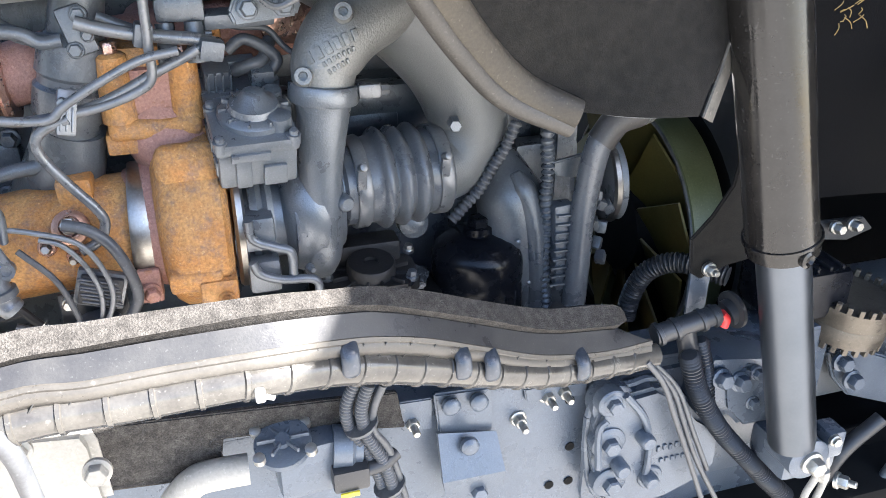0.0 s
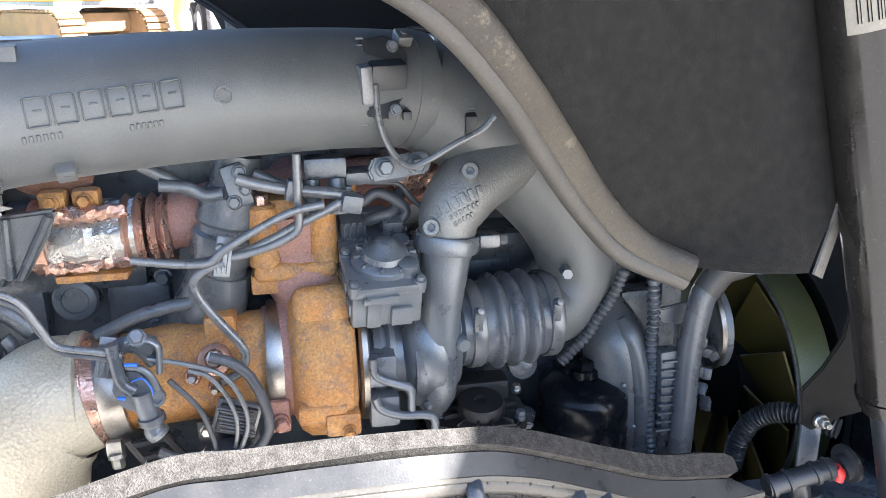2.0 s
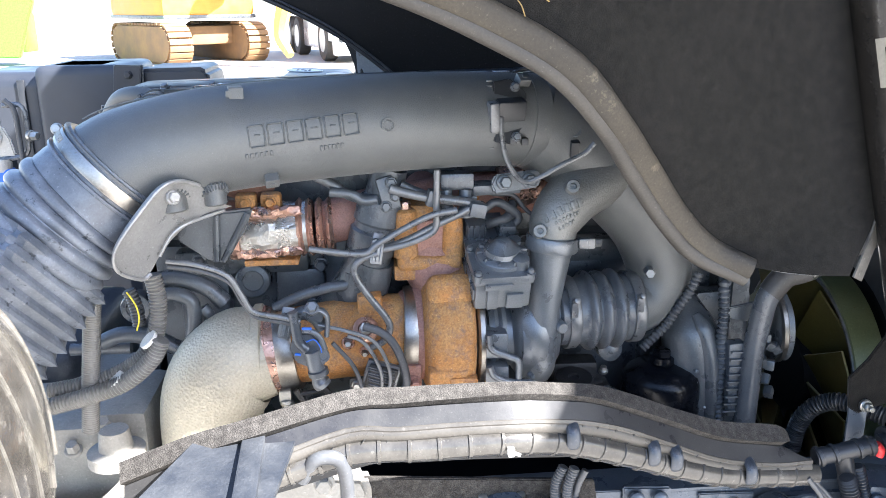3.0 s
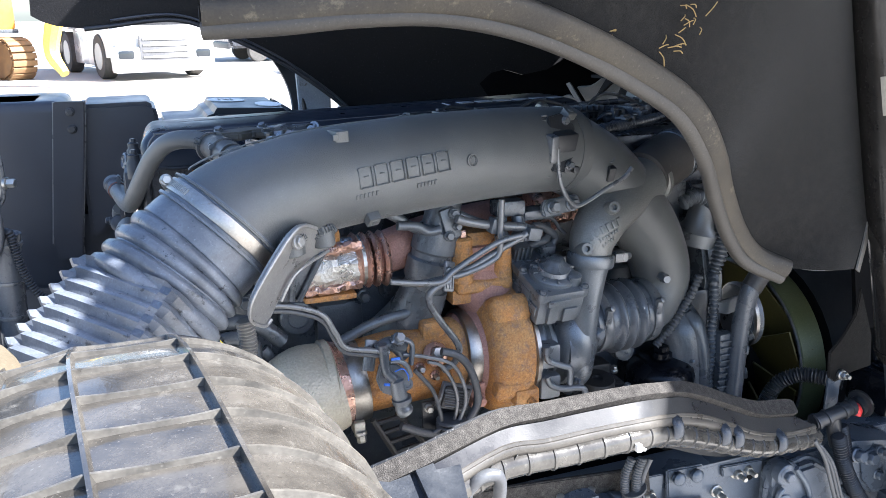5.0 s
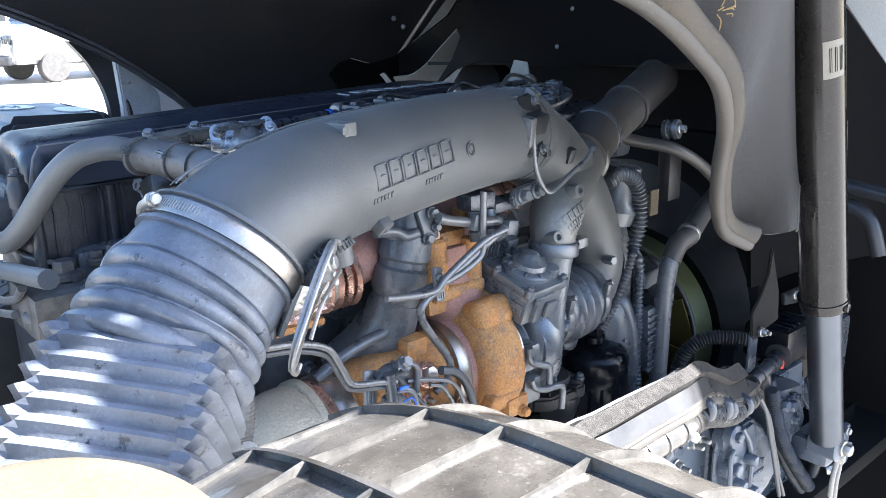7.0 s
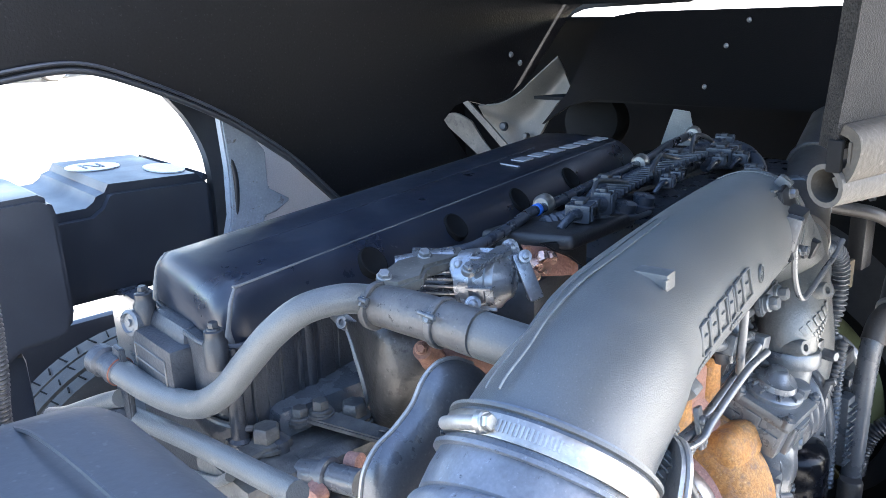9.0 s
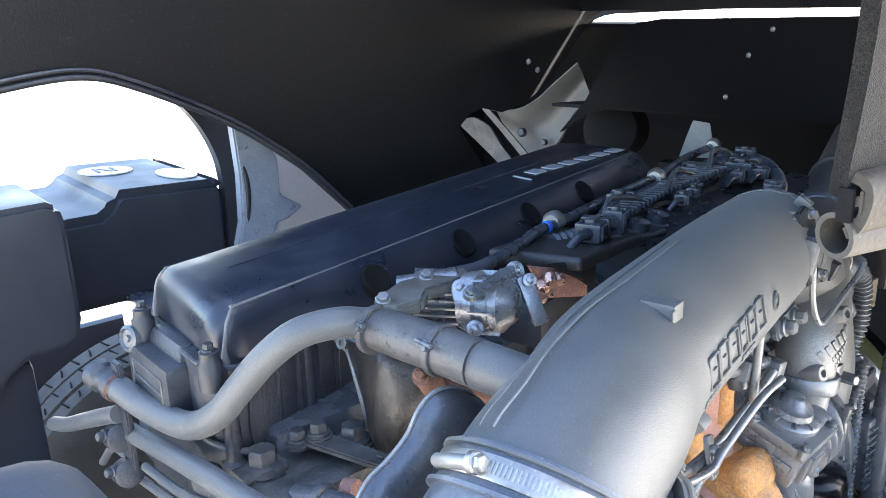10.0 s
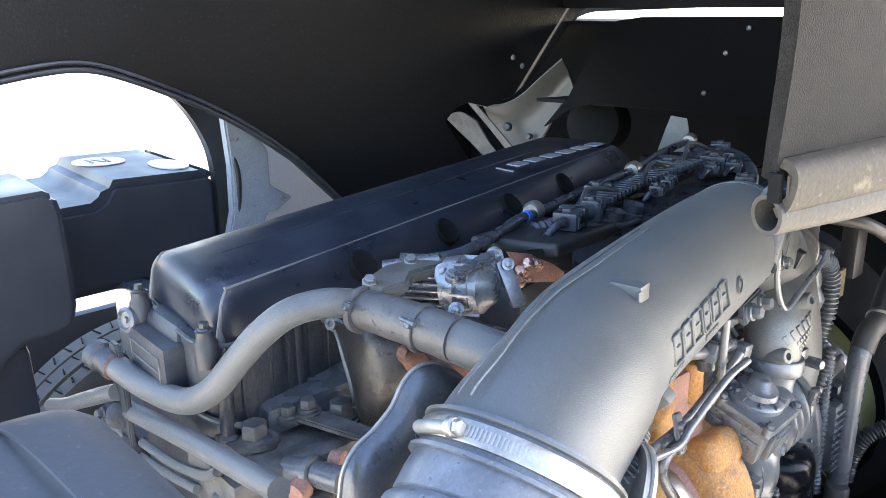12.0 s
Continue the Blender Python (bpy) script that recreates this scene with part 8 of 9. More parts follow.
for px in [(0.236, 0.932, 0.875), (0.407, 0.932, 0.84), (0.453, 0.932, 0.874), (0.479, 0.932, 0.879)]:
    single("rail_stud", hexbolt(px, (0, -1, 0), 0.019, 0.012, stud=0.02), ZINC, px, "zinc stud and nut on the chassis rail", "bolt", "rail studs")
# flat black discs put the shade of the holes into colour
for px in [(0.494, 0.933, 0.855), (0.469, 0.933, 0.686), (0.504, 0.933, 0.686), (0.501, 0.933, 0.76)]:
    t = lathe(px, (0, -1, 0), [(0.0, 0.008), (0.0012, 0.008)], 16)
    part("hole", t, DARK, rail)
tab = plate([(p[0], p[2]) for p in [(0.216, 0.926, 0.916), (0.267, 0.926, 0.914), (0.266, 0.926, 0.857), (0.22, 0.926, 0.863)]], (0, 0.926, 0), (1, 0, 0), (0, 0, 1), -0.008, 0.002)
part("tab", tab, RAIL, rail)
part("top_tab", plate([(p[0], p[2]) for p in [(0.412, 0.926, 0.898), (0.518, 0.926, 0.894), (0.521, 0.926, 0.863), (0.417, 0.926, 0.873)]], (0, 0.926, 0), (1, 0, 0), (0, 0, 1), -0.008, 0.002), RAIL, rail)
# steering gear case
st = thing("steering_gear", (0.68, 0.85, 0.62), "blue-grey cast steering gear case with large bolts", "steering gear")
CASE = [(p[0], p[2]) for p in [(0.512, 0.905, 0.842), (0.527, 0.905, 0.888), (0.576, 0.905, 0.888), (0.615, 0.905, 0.892), (0.665, 0.905, 0.858), (0.697, 0.905, 0.817), (0.74, 0.905, 0.783), (0.747, 0.905, 0.709), (0.713, 0.905, 0.68), (0.656, 0.905, 0.658), (0.592, 0.905, 0.65), (0.537, 0.905, 0.681), (0.514, 0.905, 0.768)]]
part("cover", plate(CASE, (0, 0.905, 0), (1, 0, 0), (0, 0, 1), 0.03, 0.008), RAIL, st)
part("body", box((0.70, 0.97, 0.76), (0.36, 0.10, 0.26), 0.03), RAIL, st)
part("upper_body", box((0.77, 0.92, 0.86), (0.16, 0.10, 0.12), 0.03, rot=(0, 10, 0)), RAIL, st)
for px, d_ in zip([(0.535, 0.872, 0.883), (0.536, 0.872, 0.806), (0.545, 0.872, 0.724), (0.619, 0.872, 0.716)], (0.022, 0.026, 0.026, 0.02)):
    part("boss", lathe(Vector(px) + Vector((0, 0.008, 0)), (0, -1, 0), [(-0.01, d_ * 1.15), (0.008, d_ * 1.1), (0.010, d_)], 24), RAIL, st)
    part("bolt", hexbolt(px, (0, -1, 0), d_, d_ * 0.55), RAIL, st)
for px in [(0.595, 0.868, 0.807), (0.556, 0.868, 0.76), (0.611, 0.868, 0.722)]:
    part("stud", lathe(px, (0, -1, 0), [(-0.012, 0.013), (0.014, 0.013), (0.018, 0.010), (0.016, 0.004)], 18), RAIL, st)
for px in [(0.752, 0.865, 0.883), (0.717, 0.865, 0.896)]:
    part("bolt", hexbolt(px, (0, -1, 0.2), 0.024, 0.015), RAIL, st)
part("rim", tube([(x, 0.903, z) for x, z in CASE] + [(CASE[0][0], 0.903, CASE[0][1])], 0.007, 8, 4), RAIL, st)
part("ridge", tube([(0.553, 0.868, 0.898), (0.59, 0.868, 0.847), (0.607, 0.868, 0.787), (0.606, 0.868, 0.717)], 0.006, 8, 5), RAIL, st)
part("ridge", tube([(0.526, 0.868, 0.856), (0.514, 0.868, 0.838), (0.519, 0.868, 0.764)], 0.006, 8, 5), RAIL, st)
for k in range(5):
    part("cast_mark", box(Vector([(0.628, 0.874, 0.771)][0]) + Vector((0.011 * k, 0, 0.002 * (k % 2))), (0.006, 0.004, 0.011), 0.001, segs=1), RAIL, st)
    part("cast_mark", box(Vector([(0.636, 0.874, 0.746)][0]) + Vector((0.010 * k, 0, 0)), (0.006, 0.004, 0.009), 0.001, segs=1), RAIL, st)
part("top_ear", lathe([(0.546, 0.895, 0.867)][0], (0, -1, 0), [(-0.02, 0.036), (0.008, 0.036), (0.012, 0.030)], 28), RAIL, st)
part("upper_cover", plate([(p[0], p[2]) for p in [(0.72, 0.9, 0.883), (0.761, 0.9, 0.912), (0.82, 0.9, 0.884), (0.849, 0.9, 0.821), (0.835, 0.9, 0.783), (0.774, 0.9, 0.785), (0.732, 0.9, 0.83)]], (0, 0.90, 0), (1, 0, 0), (0, 0, 1), 0.035, 0.008), RAIL, st)
for px in [(0.712, 0.865, 0.895), (0.781, 0.865, 0.894), (0.783, 0.865, 0.836)]:
    part("bolt", hexbolt(px, (0, -1, 0.1), 0.017, 0.010), RAIL, st)
# greasy end of the ram, valve on it and pipes
part("end_block", box([(0.887, 0.8, 0.79)][0], (0.032, 0.04, 0.05), 0.006), RAIL, ram)
part("block_screw", hexbolt([(0.879, 0.778, 0.804)][0], (0, -1, 0), 0.014, 0.006), ZINC, ram)
for pts_ in ([(0.867, 0.79, 0.774), (0.874, 0.79, 0.725), (0.861, 0.79, 0.686), (0.858, 0.79, 0.631)], [(0.881, 0.79, 0.768), (0.893, 0.79, 0.714), (0.884, 0.79, 0.661), (0.885, 0.79, 0.61)]):
    line_thing("hydraulic_line", pts_, 0.006, DUST, "pale dusty hydraulic line at the ram foot", "pipe", "hydraulic lines")
for q in [(0.865, 0.785, 0.756), (0.881, 0.785, 0.737)]:
    single("line_nut", hexbolt(q, (0.1, 0, -1), 0.018, 0.022, False), DUST, q, "pale dusty nut on a hydraulic line", "nut", "line nuts")
q = [(1.003, 0.86, 0.616)][0]
single("zinc_bolt", hexbolt(q, (0.5, -0.8, 0.2), 0.022, 0.016, stud=0.015), ZINC, q, "zinc bolt with washer beside the ram foot", "bolt")
# valve block, felt patch and dusty casting by the rail
vb = thing("air_valve_block", (0.08, 0.87, 0.8), "blue-grey cast air valve with black plug", "valve")
part("body", box((0.075, 0.885, 0.885), (0.085, 0.06, 0.085), 0.012, rot=(0, 0, 4)), RAIL, vb)
part("side_port", lathe((0.11, 0.875, 0.905), (1, -0.1, -0.1), [(0, 0.03), (0.025, 0.03), (0.03, 0.024), (0.04, 0.024)], 24), RAIL, vb)
t = lathe((0.045, 0.872, 0.925), (-0.1, -0.35, 1), [(0, 0.038), (0.01, 0.038), (0.013, 0.03), (0.012, 0.012), (0.018, 0.010)], 24)
lid_ = part("lid", t, RAIL, vb)
for k in range(6):
    a = k * math.pi / 3
    part("spoke", box((0.045 + math.cos(a) * 0.022, 0.868 + math.sin(a) * 0.022, 0.941), (0.024, 0.004, 0.006), 0.001, rot=(0, 0, math.degrees(a))), RAIL, lid_)
for dx, dy in ((-0.033, -0.028), (0.033, -0.028), (-0.033, 0.028), (0.033, 0.028)):
    part("screw", lathe((0.045 + dx, 0.866 + dy, 0.935), (-0.1, -0.35, 1), [(0, 0.008), (0.01, 0.008), (0.011, 0.005)], 10), ZINC, vb)
part("plug", box((0.128, 0.85, 0.872), (0.05, 0.03, 0.035), 0.005), BLACK, vb, "black electric plug")
part("plug_tail", tube([(0.15, 0.85, 0.875), (0.175, 0.85, 0.88), (0.195, 0.86, 0.885)], 0.010, 12), BLACK, vb)
part("tag", box((0.124, 0.833, 0.853), (0.026, 0.004, 0.007), 0.001), YEL, vb, "yellow locking tag")
part("hose", tube([(-0.003, 0.87, 0.9), (-0.036, 0.87, 0.901), (-0.069, 0.87, 0.898), (-0.093, 0.87, 0.877), (-0.111, 0.87, 0.851)], 0.021, 16), DUST, vb)
part("union", hexbolt([(-0.014, 0.87, 0.901)][0], (-1, 0, 0), 0.036, 0.03, False), DUST, vb)
fp = [(-0.192, 0.905, 0.991), (0.207, 0.905, 0.96), (0.216, 0.905, 0.901), (-0.029, 0.905, 0.94), (-0.036, 0.905, 0.9), (-0.073, 0.905, 0.883), (-0.186, 0.905, 0.891)]
t = plate([(p[0], p[2]) for p in fp], (0, 0.905, 0), (1, 0, 0), (0, 0, 1), 0.010, 0.002)
fpt = thing("felt_panel", (0.0, 0.9, 0.9), "coarse grey felt insulation panel above the rail", "insulation")
part("panel", t, FELT, fpt)
part("pressed_edge", tube([(p[0], 0.897, p[2]) for p in fp[2:]], 0.004, 6, 4), FELT, fpt)
t = plate([(p[0], p[2]) for p in [(-0.429, 0.88, 1.003), (-0.339, 0.88, 1.014), (-0.28, 0.88, 1.012), (-0.188, 0.88, 1.001), (-0.179, 0.88, 0.974), (-0.177, 0.88, 0.914), (-0.175, 0.88, 0.87), (-0.469, 0.88, 0.863)]], (0, 0.88, 0), (1, 0, 0), (0, 0, 1), -0.05, 0.012)
dc = thing("dusty_bracket", (-0.25, 0.86, 0.7), "pale dusty cast bracket in the sun", "bracket")
part("casting", t, DUST, dc)
part("bolt", hexbolt([(-0.175, 0.83, 0.975)][0], (0, -1, 0.2), 0.024, 0.014), DUST, dc)
part("bolt", hexbolt([(-0.252, 0.83, 1.025)][0], (0, -1, 0.2), 0.024, 0.014), DUST, dc)
for pts_ in ([(0.143, 0.86, 1.013), (0.13, 0.86, 0.979), (0.134, 0.86, 0.941), (0.155, 0.86, 0.897), (0.169, 0.86, 0.853), (0.183, 0.86, 0.796)], [(0.159, 0.85, 1.016), (0.148, 0.85, 0.978), (0.154, 0.85, 0.934), (0.176, 0.85, 0.88), (0.194, 0.85, 0.802)]):
    line_thing("corrugated_hose", pts_, 0.0095, CABLE, "black corrugated cable hoses tied together over the rail", "hose", "corrugated hoses", 12, ribs(0.005, 0.18), 0.001)
line_thing("cable", [(0.179, 0.855, 1.007), (0.166, 0.855, 0.975), (0.163, 0.855, 0.938), (0.185, 0.855, 0.893), (0.207, 0.855, 0.794)], 0.006, CABLE, "black cable beside the corrugated hoses", "cable")
for p in [(0.148, 0.855, 0.949), (0.183, 0.855, 0.834)]:
    single("cable_tie", lathe(p, (0.4, 0, -1), [(-0.002, 0.024), (0.002, 0.024)], 16), CABLE, p, "black cable tie round the hoses", "cable tie", "cable ties")
# tee joint, hoses and arm by the ram
tee = thing("hose_tee", (0.6, 0.8, 1.0), "black plastic hose tee with red ring", "hose joint")
part("body", tube([(0.595, 0.88, 0.989), (0.643, 0.88, 0.997), (0.7, 0.88, 1.008)], 0.0155, 20), BLACK, tee)
for q in [(0.602, 0.88, 0.99), (0.629, 0.88, 0.994), (0.672, 0.88, 1.002), (0.692, 0.88, 1.006)]:
    part("collar", lathe(q, (0.9, 0, 0.3), [(-0.004, 0.016), (-0.003, 0.0185), (0.003, 0.0185), (0.004, 0.016)], 20), BLACK, tee)
part("branch", tube([(0.647, 0.88, 0.993), (0.656, 0.88, 0.961), (0.669, 0.88, 0.923)], 0.0155, 16), BLACK, tee)
part("red_ring", tube([(0.702, 0.875, 1.011), (0.712, 0.875, 0.999), (0.71, 0.875, 0.987)], 0.0075, 10), RED, tee, "red locking ring")
part("fixing", tube([(0.724, 0.891, 0.997), (0.739, 0.891, 1.003)], 0.021, 16), BLACK, tee)
part("flange", lathe([(0.734, 0.891, 1.003)][0], (0.99, 0.11, 0.165), [(-0.004, 0.02), (-0.003, 0.030), (0.003, 0.030), (0.004, 0.02)], 24), BLACK, tee)
line_thing("corrugated_hose", [(0.643, 0.856, 0.961), (0.67, 0.856, 0.891), (0.719, 0.856, 0.809), (0.786, 0.856, 0.728), (0.89, 0.856, 0.614)], 0.0165, BLACK, "black corrugated hose running down past the ram", "hose", "corrugated hoses", 16, ribs(0.0065, 0.26), 0.0011)
line_thing("corrugated_hose", [(0.675, 0.877, 0.969), (0.694, 0.877, 0.914), (0.724, 0.877, 0.808), (0.824, 0.877, 0.675), (0.9, 0.877, 0.589)], 0.012, BLACK, "black corrugated hose running down past the ram", "hose", "corrugated hoses", 14, ribs(0.0065, 0.26), 0.0011)
for pts_ in ([(0.562, 0.84, 0.976), (0.596, 0.84, 0.929), (0.625, 0.84, 0.86), (0.656, 0.84, 0.786), (0.699, 0.84, 0.68)], [(0.571, 0.845, 0.966), (0.616, 0.845, 0.911), (0.646, 0.845, 0.84), (0.678, 0.845, 0.765), (0.731, 0.845, 0.666)], [(0.578, 0.85, 0.966), (0.629, 0.85, 0.905), (0.667, 0.85, 0.82), (0.708, 0.85, 0.729)]):
    line_thing("cable", pts_, 0.0045, CABLE, "black cable hanging over the steering gear", "cable", "cables")
t = plate([(p[0], p[2]) for p in [(0.735, 0.93, 1.251), (0.729, 0.93, 1.191), (0.701, 0.93, 1.145), (0.671, 0.93, 1.112), (0.678, 0.93, 1.054), (0.697, 0.93, 1.041), (0.744, 0.93, 1.058), (0.794, 0.93, 1.065), (0.784, 0.93, 1.138)]], (0, 0.93, 0), (1, 0, 0), (0, 0, 1), -0.008, 0.002)
arm = thing("fibre_arm", (0.7, 0.93, 1.05), "black fibre arm plate behind the ram", "bracket")
part("plate", t, BLACKFELT, arm)
part("bolt", hexbolt((0.704, 0.922, 1.061), (0, -1, 0.1), 0.016, 0.010, stud=0.01), ZINC, arm)
single("strap", box([(0.702, 0.94, 1.009)][0], (0.035, 0.006, 0.10), 0.002), RAIL, [(0.711, 0.94, 0.956)][0], "blue-grey steel strap below the arm plate", "strap")
# bracket and hoses ahead of the ram
hb = thing("hose_bracket", (1.1, 0.9, 1.3), "dark steel hose bracket with a round rivet", "bracket")
HB = [(1.1, 1.012, 1.49), (1.1, 0.954, 1.494), (1.1, 0.941, 1.362), (1.1, 0.982, 1.361)]
part("plate", sheet([[HB[0], HB[1]], [HB[3], HB[2]]], 0.006), DARKGREY, hb)
part("rivet", lathe([(1.09, 0.962, 1.429)][0], (-0.8, -0.6, 0), [(-0.002, 0.012), (0.004, 0.011), (0.007, 0.005)], 16), ZINC, hb)
for pts_ in ([(1.06, 0.948, 1.341), (1.06, 0.914, 1.342), (1.06, 0.866, 1.337), (1.06, 0.795, 1.327)], [(1.05, 0.936, 1.298), (1.05, 0.889, 1.294), (1.05, 0.851, 1.263), (1.05, 0.824, 1.188)]):
    hs_ = thing("brake_hose", pts_[0], "black rubber hose with a brass fitting", "hose", "brake hoses")
    part("hose", tube(pts_, 0.018, 16), BLACK, hs_)
    part("fitting", hexbolt(pts_[0], Vector(pts_[0]) - Vector(pts_[1]), 0.022, 0.03, True), CABMETAL, hs_, "brass fitting")
# front end beyond the ram
fe = thing("front_crossmember", (1.0, 1.0, 0.7), "dark front crossmember with toothed ring and brackets", "crossmember")
part("beam", box((1.15, 1.05, 0.80), (0.45, 0.12, 0.22), 0.02), DARKGREY, fe)
TR = Vector([(1.027, 0.96, 0.911)][0])
BRW = mat("brown_worn_steel", (0.11, 0.095, 0.075), 0.45, 0.5, (0.17, 0.148, 0.118), 20, bump=0.15, third=((0.04, 0.036, 0.032), (0.58, 0.72)))
TA = Vector((0.06, -0.12, 1)).normalized()
tring = part("toothed_ring", lathe(TR, TA, [(-0.034, 0.050), (-0.034, 0.074), (-0.002, 0.0745), (0.0, 0.0735), (0.002, 0.0745), (0.034, 0.074), (0.034, 0.050)], 56), BRW, fe, "brown worn toothed drum")
for k in range(24):
    a = 2 * math.pi * k / 24
    a0, s0, u0 = basis(TA)
    dv = s0 * math.cos(a) + u0 * math.sin(a)
    for e in (-0.040, 0.040):
        part("tooth", box(TR + a0 * e + dv * 0.069, (0.014, 0.0085, 0.010), 0.001, rot=facing(dv, a0), segs=1), BRW, tring)
part("side_bracket", plate([(p[0], p[2]) for p in [(1.002, 0.95, 0.832), (1.042, 0.95, 0.839), (1.186, 0.95, 0.776), (1.221, 0.95, 0.663), (1.073, 0.95, 0.723), (1.029, 0.95, 0.771)]], (0, 0.95, 0), (1, 0, 0), (0, 0, 1), -0.015, 0.004), RAIL, fe)
for px in [(1.019, 0.932, 0.822), (1.053, 0.932, 0.776)]:
    part("bolt", hexbolt(px, (0, -1, 0.1), 0.026, 0.016), RAIL, fe)
part("upper_plate", plate([(p[0], p[2]) for p in [(0.96, 1.0, 1.069), (1.058, 1.0, 1.066), (1.083, 1.0, 1.041), (1.034, 1.0, 1.026), (0.968, 1.0, 1.036)]], (0, 1.0, 0), (1, 0, 0), (0, 0, 1), -0.01, 0.002), BLACK, fe)
for px in [(0.988, 0.985, 1.063), (1.022, 0.985, 1.064)]:
    part("bolt", hexbolt(px, (0, -1, 0.1), 0.016, 0.014), ZINC, fe)
part("block", box((0.93, 0.99, 0.965), (0.14, 0.12, 0.09), 0.015), GLOSSBLACK, fe)
for k in range(5):
    part("block_rib", box((0.88 + 0.025 * k, 0.985, 1.012), (0.006, 0.09, 0.008), 0.001, segs=1), GLOSSBLACK, fe)
part("strut", tube([(1.0, 0.9, 0.554), (1.041, 0.9, 0.639), (1.111, 0.9, 0.7)], 0.014, 12), BLACK, fe)
part("strut", tube([(1.099, 0.88, 0.502), (1.134, 0.88, 0.563), (1.167, 0.88, 0.623)], 0.012, 12), DARKGREY, fe)
part("undertray", box((1.05, 1.1, 0.55), (0.9, 0.5, 0.05), 0.01), DARK, fe)
STRAW = mat("dry_straw", (0.22, 0.15, 0.055), 0.9)
for c, n_ in (((0.92, 1.0, 1.42), 14),) + tuple((q, 9) for q in [(0.03, 0.692, 1.769), (0.075, 0.692, 1.804), (-0.117, 0.692, 1.824), (-0.07, 0.692, 1.796)]):
    t = bmesh.new()
    for k in range(n_):
        a = Vector(c) + Vector((random.uniform(-0.02, 0.02), -0.012, random.uniform(-0.02, 0.02)))
        b = a + Vector((random.uniform(-0.02, 0.02), random.uniform(-0.006, 0.002), random.uniform(-0.02, 0.02)))
        tube([a, a.lerp(b, 0.5) + Vector((0, -0.004, 0.002)), b], 0.0008, 5, 3, bm=t)
    single("dry_straw", t, STRAW, c, "tuft of dry yellow straw stuck to the felt", "straw", "straw tufts")

# ---- lower left: tray by the strip ----
tr = thing("mounting_plate", (-0.36, 0.6, 1.1), "grey steel plate with slots beside the strip", "plate")
part("plate", sheet([[(-0.48, 0.56, 1.165), (-0.30, 0.56, 1.165)], [(-0.40, 0.70, 1.20), (-0.27, 0.70, 1.20)]], 0.008), HEADDARK, tr)
part("rib", box((-0.33, 0.62, 1.185), (0.03, 0.14, 0.012), 0.003, rot=(12, 0, 0)), HEADDARK, tr)
part("hook", tube([(-0.27, 0.68, 1.13), (-0.25, 0.67, 1.165), (-0.22, 0.67, 1.165), (-0.21, 0.68, 1.13), (-0.21, 0.70, 1.06)], 0.010, 10), CABLE, tr)
# smooth black duct by the rear, and cable hose
DOMEPL = mat("grey_blue_plastic", (0.024, 0.033, 0.046), 0.52, 0.0, (0.035, 0.045, 0.059), 5, bump=0.05, spec=0.5)
ab = thing("air_box", (-0.98, 0.85, 1.0), "smooth black plastic hood behind the engine", "air box")
part("hood", box((-0.985, 0.835, 1.568), (0.165, 0.25, 0.305), 0.042, rot=(0, 4, 2), segs=6), DOMEPL, ab)
part("crease", tube([(-0.957, 0.948, 1.712), (-0.952, 0.90, 1.7235), (-0.945, 0.82, 1.7235), (-0.94, 0.74, 1.716)], 0.0012, 6, 5), DOMEPL, ab)
part("body", box((-1.0, 0.85, 1.20), (0.12, 0.17, 0.42), 0.03, segs=3), DOMEPL, ab)
part("side_plate", plate([(-1.01, 1.68), (-0.974, 1.783), (-0.970, 1.77), (-0.967, 1.747), (-0.964, 1.72), (-0.967, 1.68)], (0, 0.955, 0), (1, 0, 0), (0, 0, 1), 0.006, 0.001), SHIELDDARK, ab, "steel side plate")
part("plate_band", box((-0.979, 0.947, 1.715), (0.03, 0.006, 0.03), 0.002, rot=(0, 15, 0)), DOMEPL, ab)
line_thing("ribbed_hose", [(-0.952, 1.0, 1.62), (-0.950, 1.0, 1.691), (-0.947, 1.0, 1.717), (-0.945, 1.0, 1.744), (-0.945, 1.0, 1.768), (-0.949, 1.0, 1.784), (-0.959, 1.0, 1.789), (-0.972, 1.0, 1.775), (-0.985, 1.01, 1.72), (-0.99, 1.03, 1.6)],
           0.0080, BLACK, "grey ribbed cable hose looping up beside the hood", "hose", "", 16, ribs(0.0026, 0.16), 0.00043)
# valve bracket and lines between the bellows and the tanks
vb = thing("valve_bracket", (-1.0, 1.62, 1.2), "pale steel bracket with a bolt and a blue plug", "bracket")
part("plate", plate([(-1.09, 1.425), (-0.968, 1.432), (-0.975, 1.47), (-0.989, 1.50), (-1.02, 1.50), (-1.09, 1.50)], (0, 1.62, 0), (1, 0, 0), (0, 0, 1), 0.01, 0.003), CABMETAL, vb)
part("side_bow", tube([(-0.985, 1.62, 1.545), (-0.942, 1.62, 1.54), (-0.938, 1.62, 1.47), (-0.95, 1.62, 1.432), (-0.99, 1.62, 1.424), (-1.03, 1.62, 1.42)], 0.006, 8, 5), GREYLINE, vb)
part("bolt", hexbolt((-1.012, 1.608, 1.475), (0, -1, 0.1), 0.03, 0.016), ZINC, vb)
part("wing_nut", hexbolt((-0.93, 1.615, 1.476), (1, -0.4, 0), 0.018, 0.016), ZINC, vb)
part("valve", lathe((-1.03, 1.63, 1.50), (-0.12, 0, 1), [(0, 0.03), (0.05, 0.034), (0.06, 0.028), (0.12, 0.026), (0.13, 0.016)], 20), BLACK, vb)
part("collar", lathe((-1.003, 1.62, 1.395), (0, 0, 1), [(0, 0.018), (0.015, 0.02), (0.028, 0.018)], 18), CABMETAL, vb)
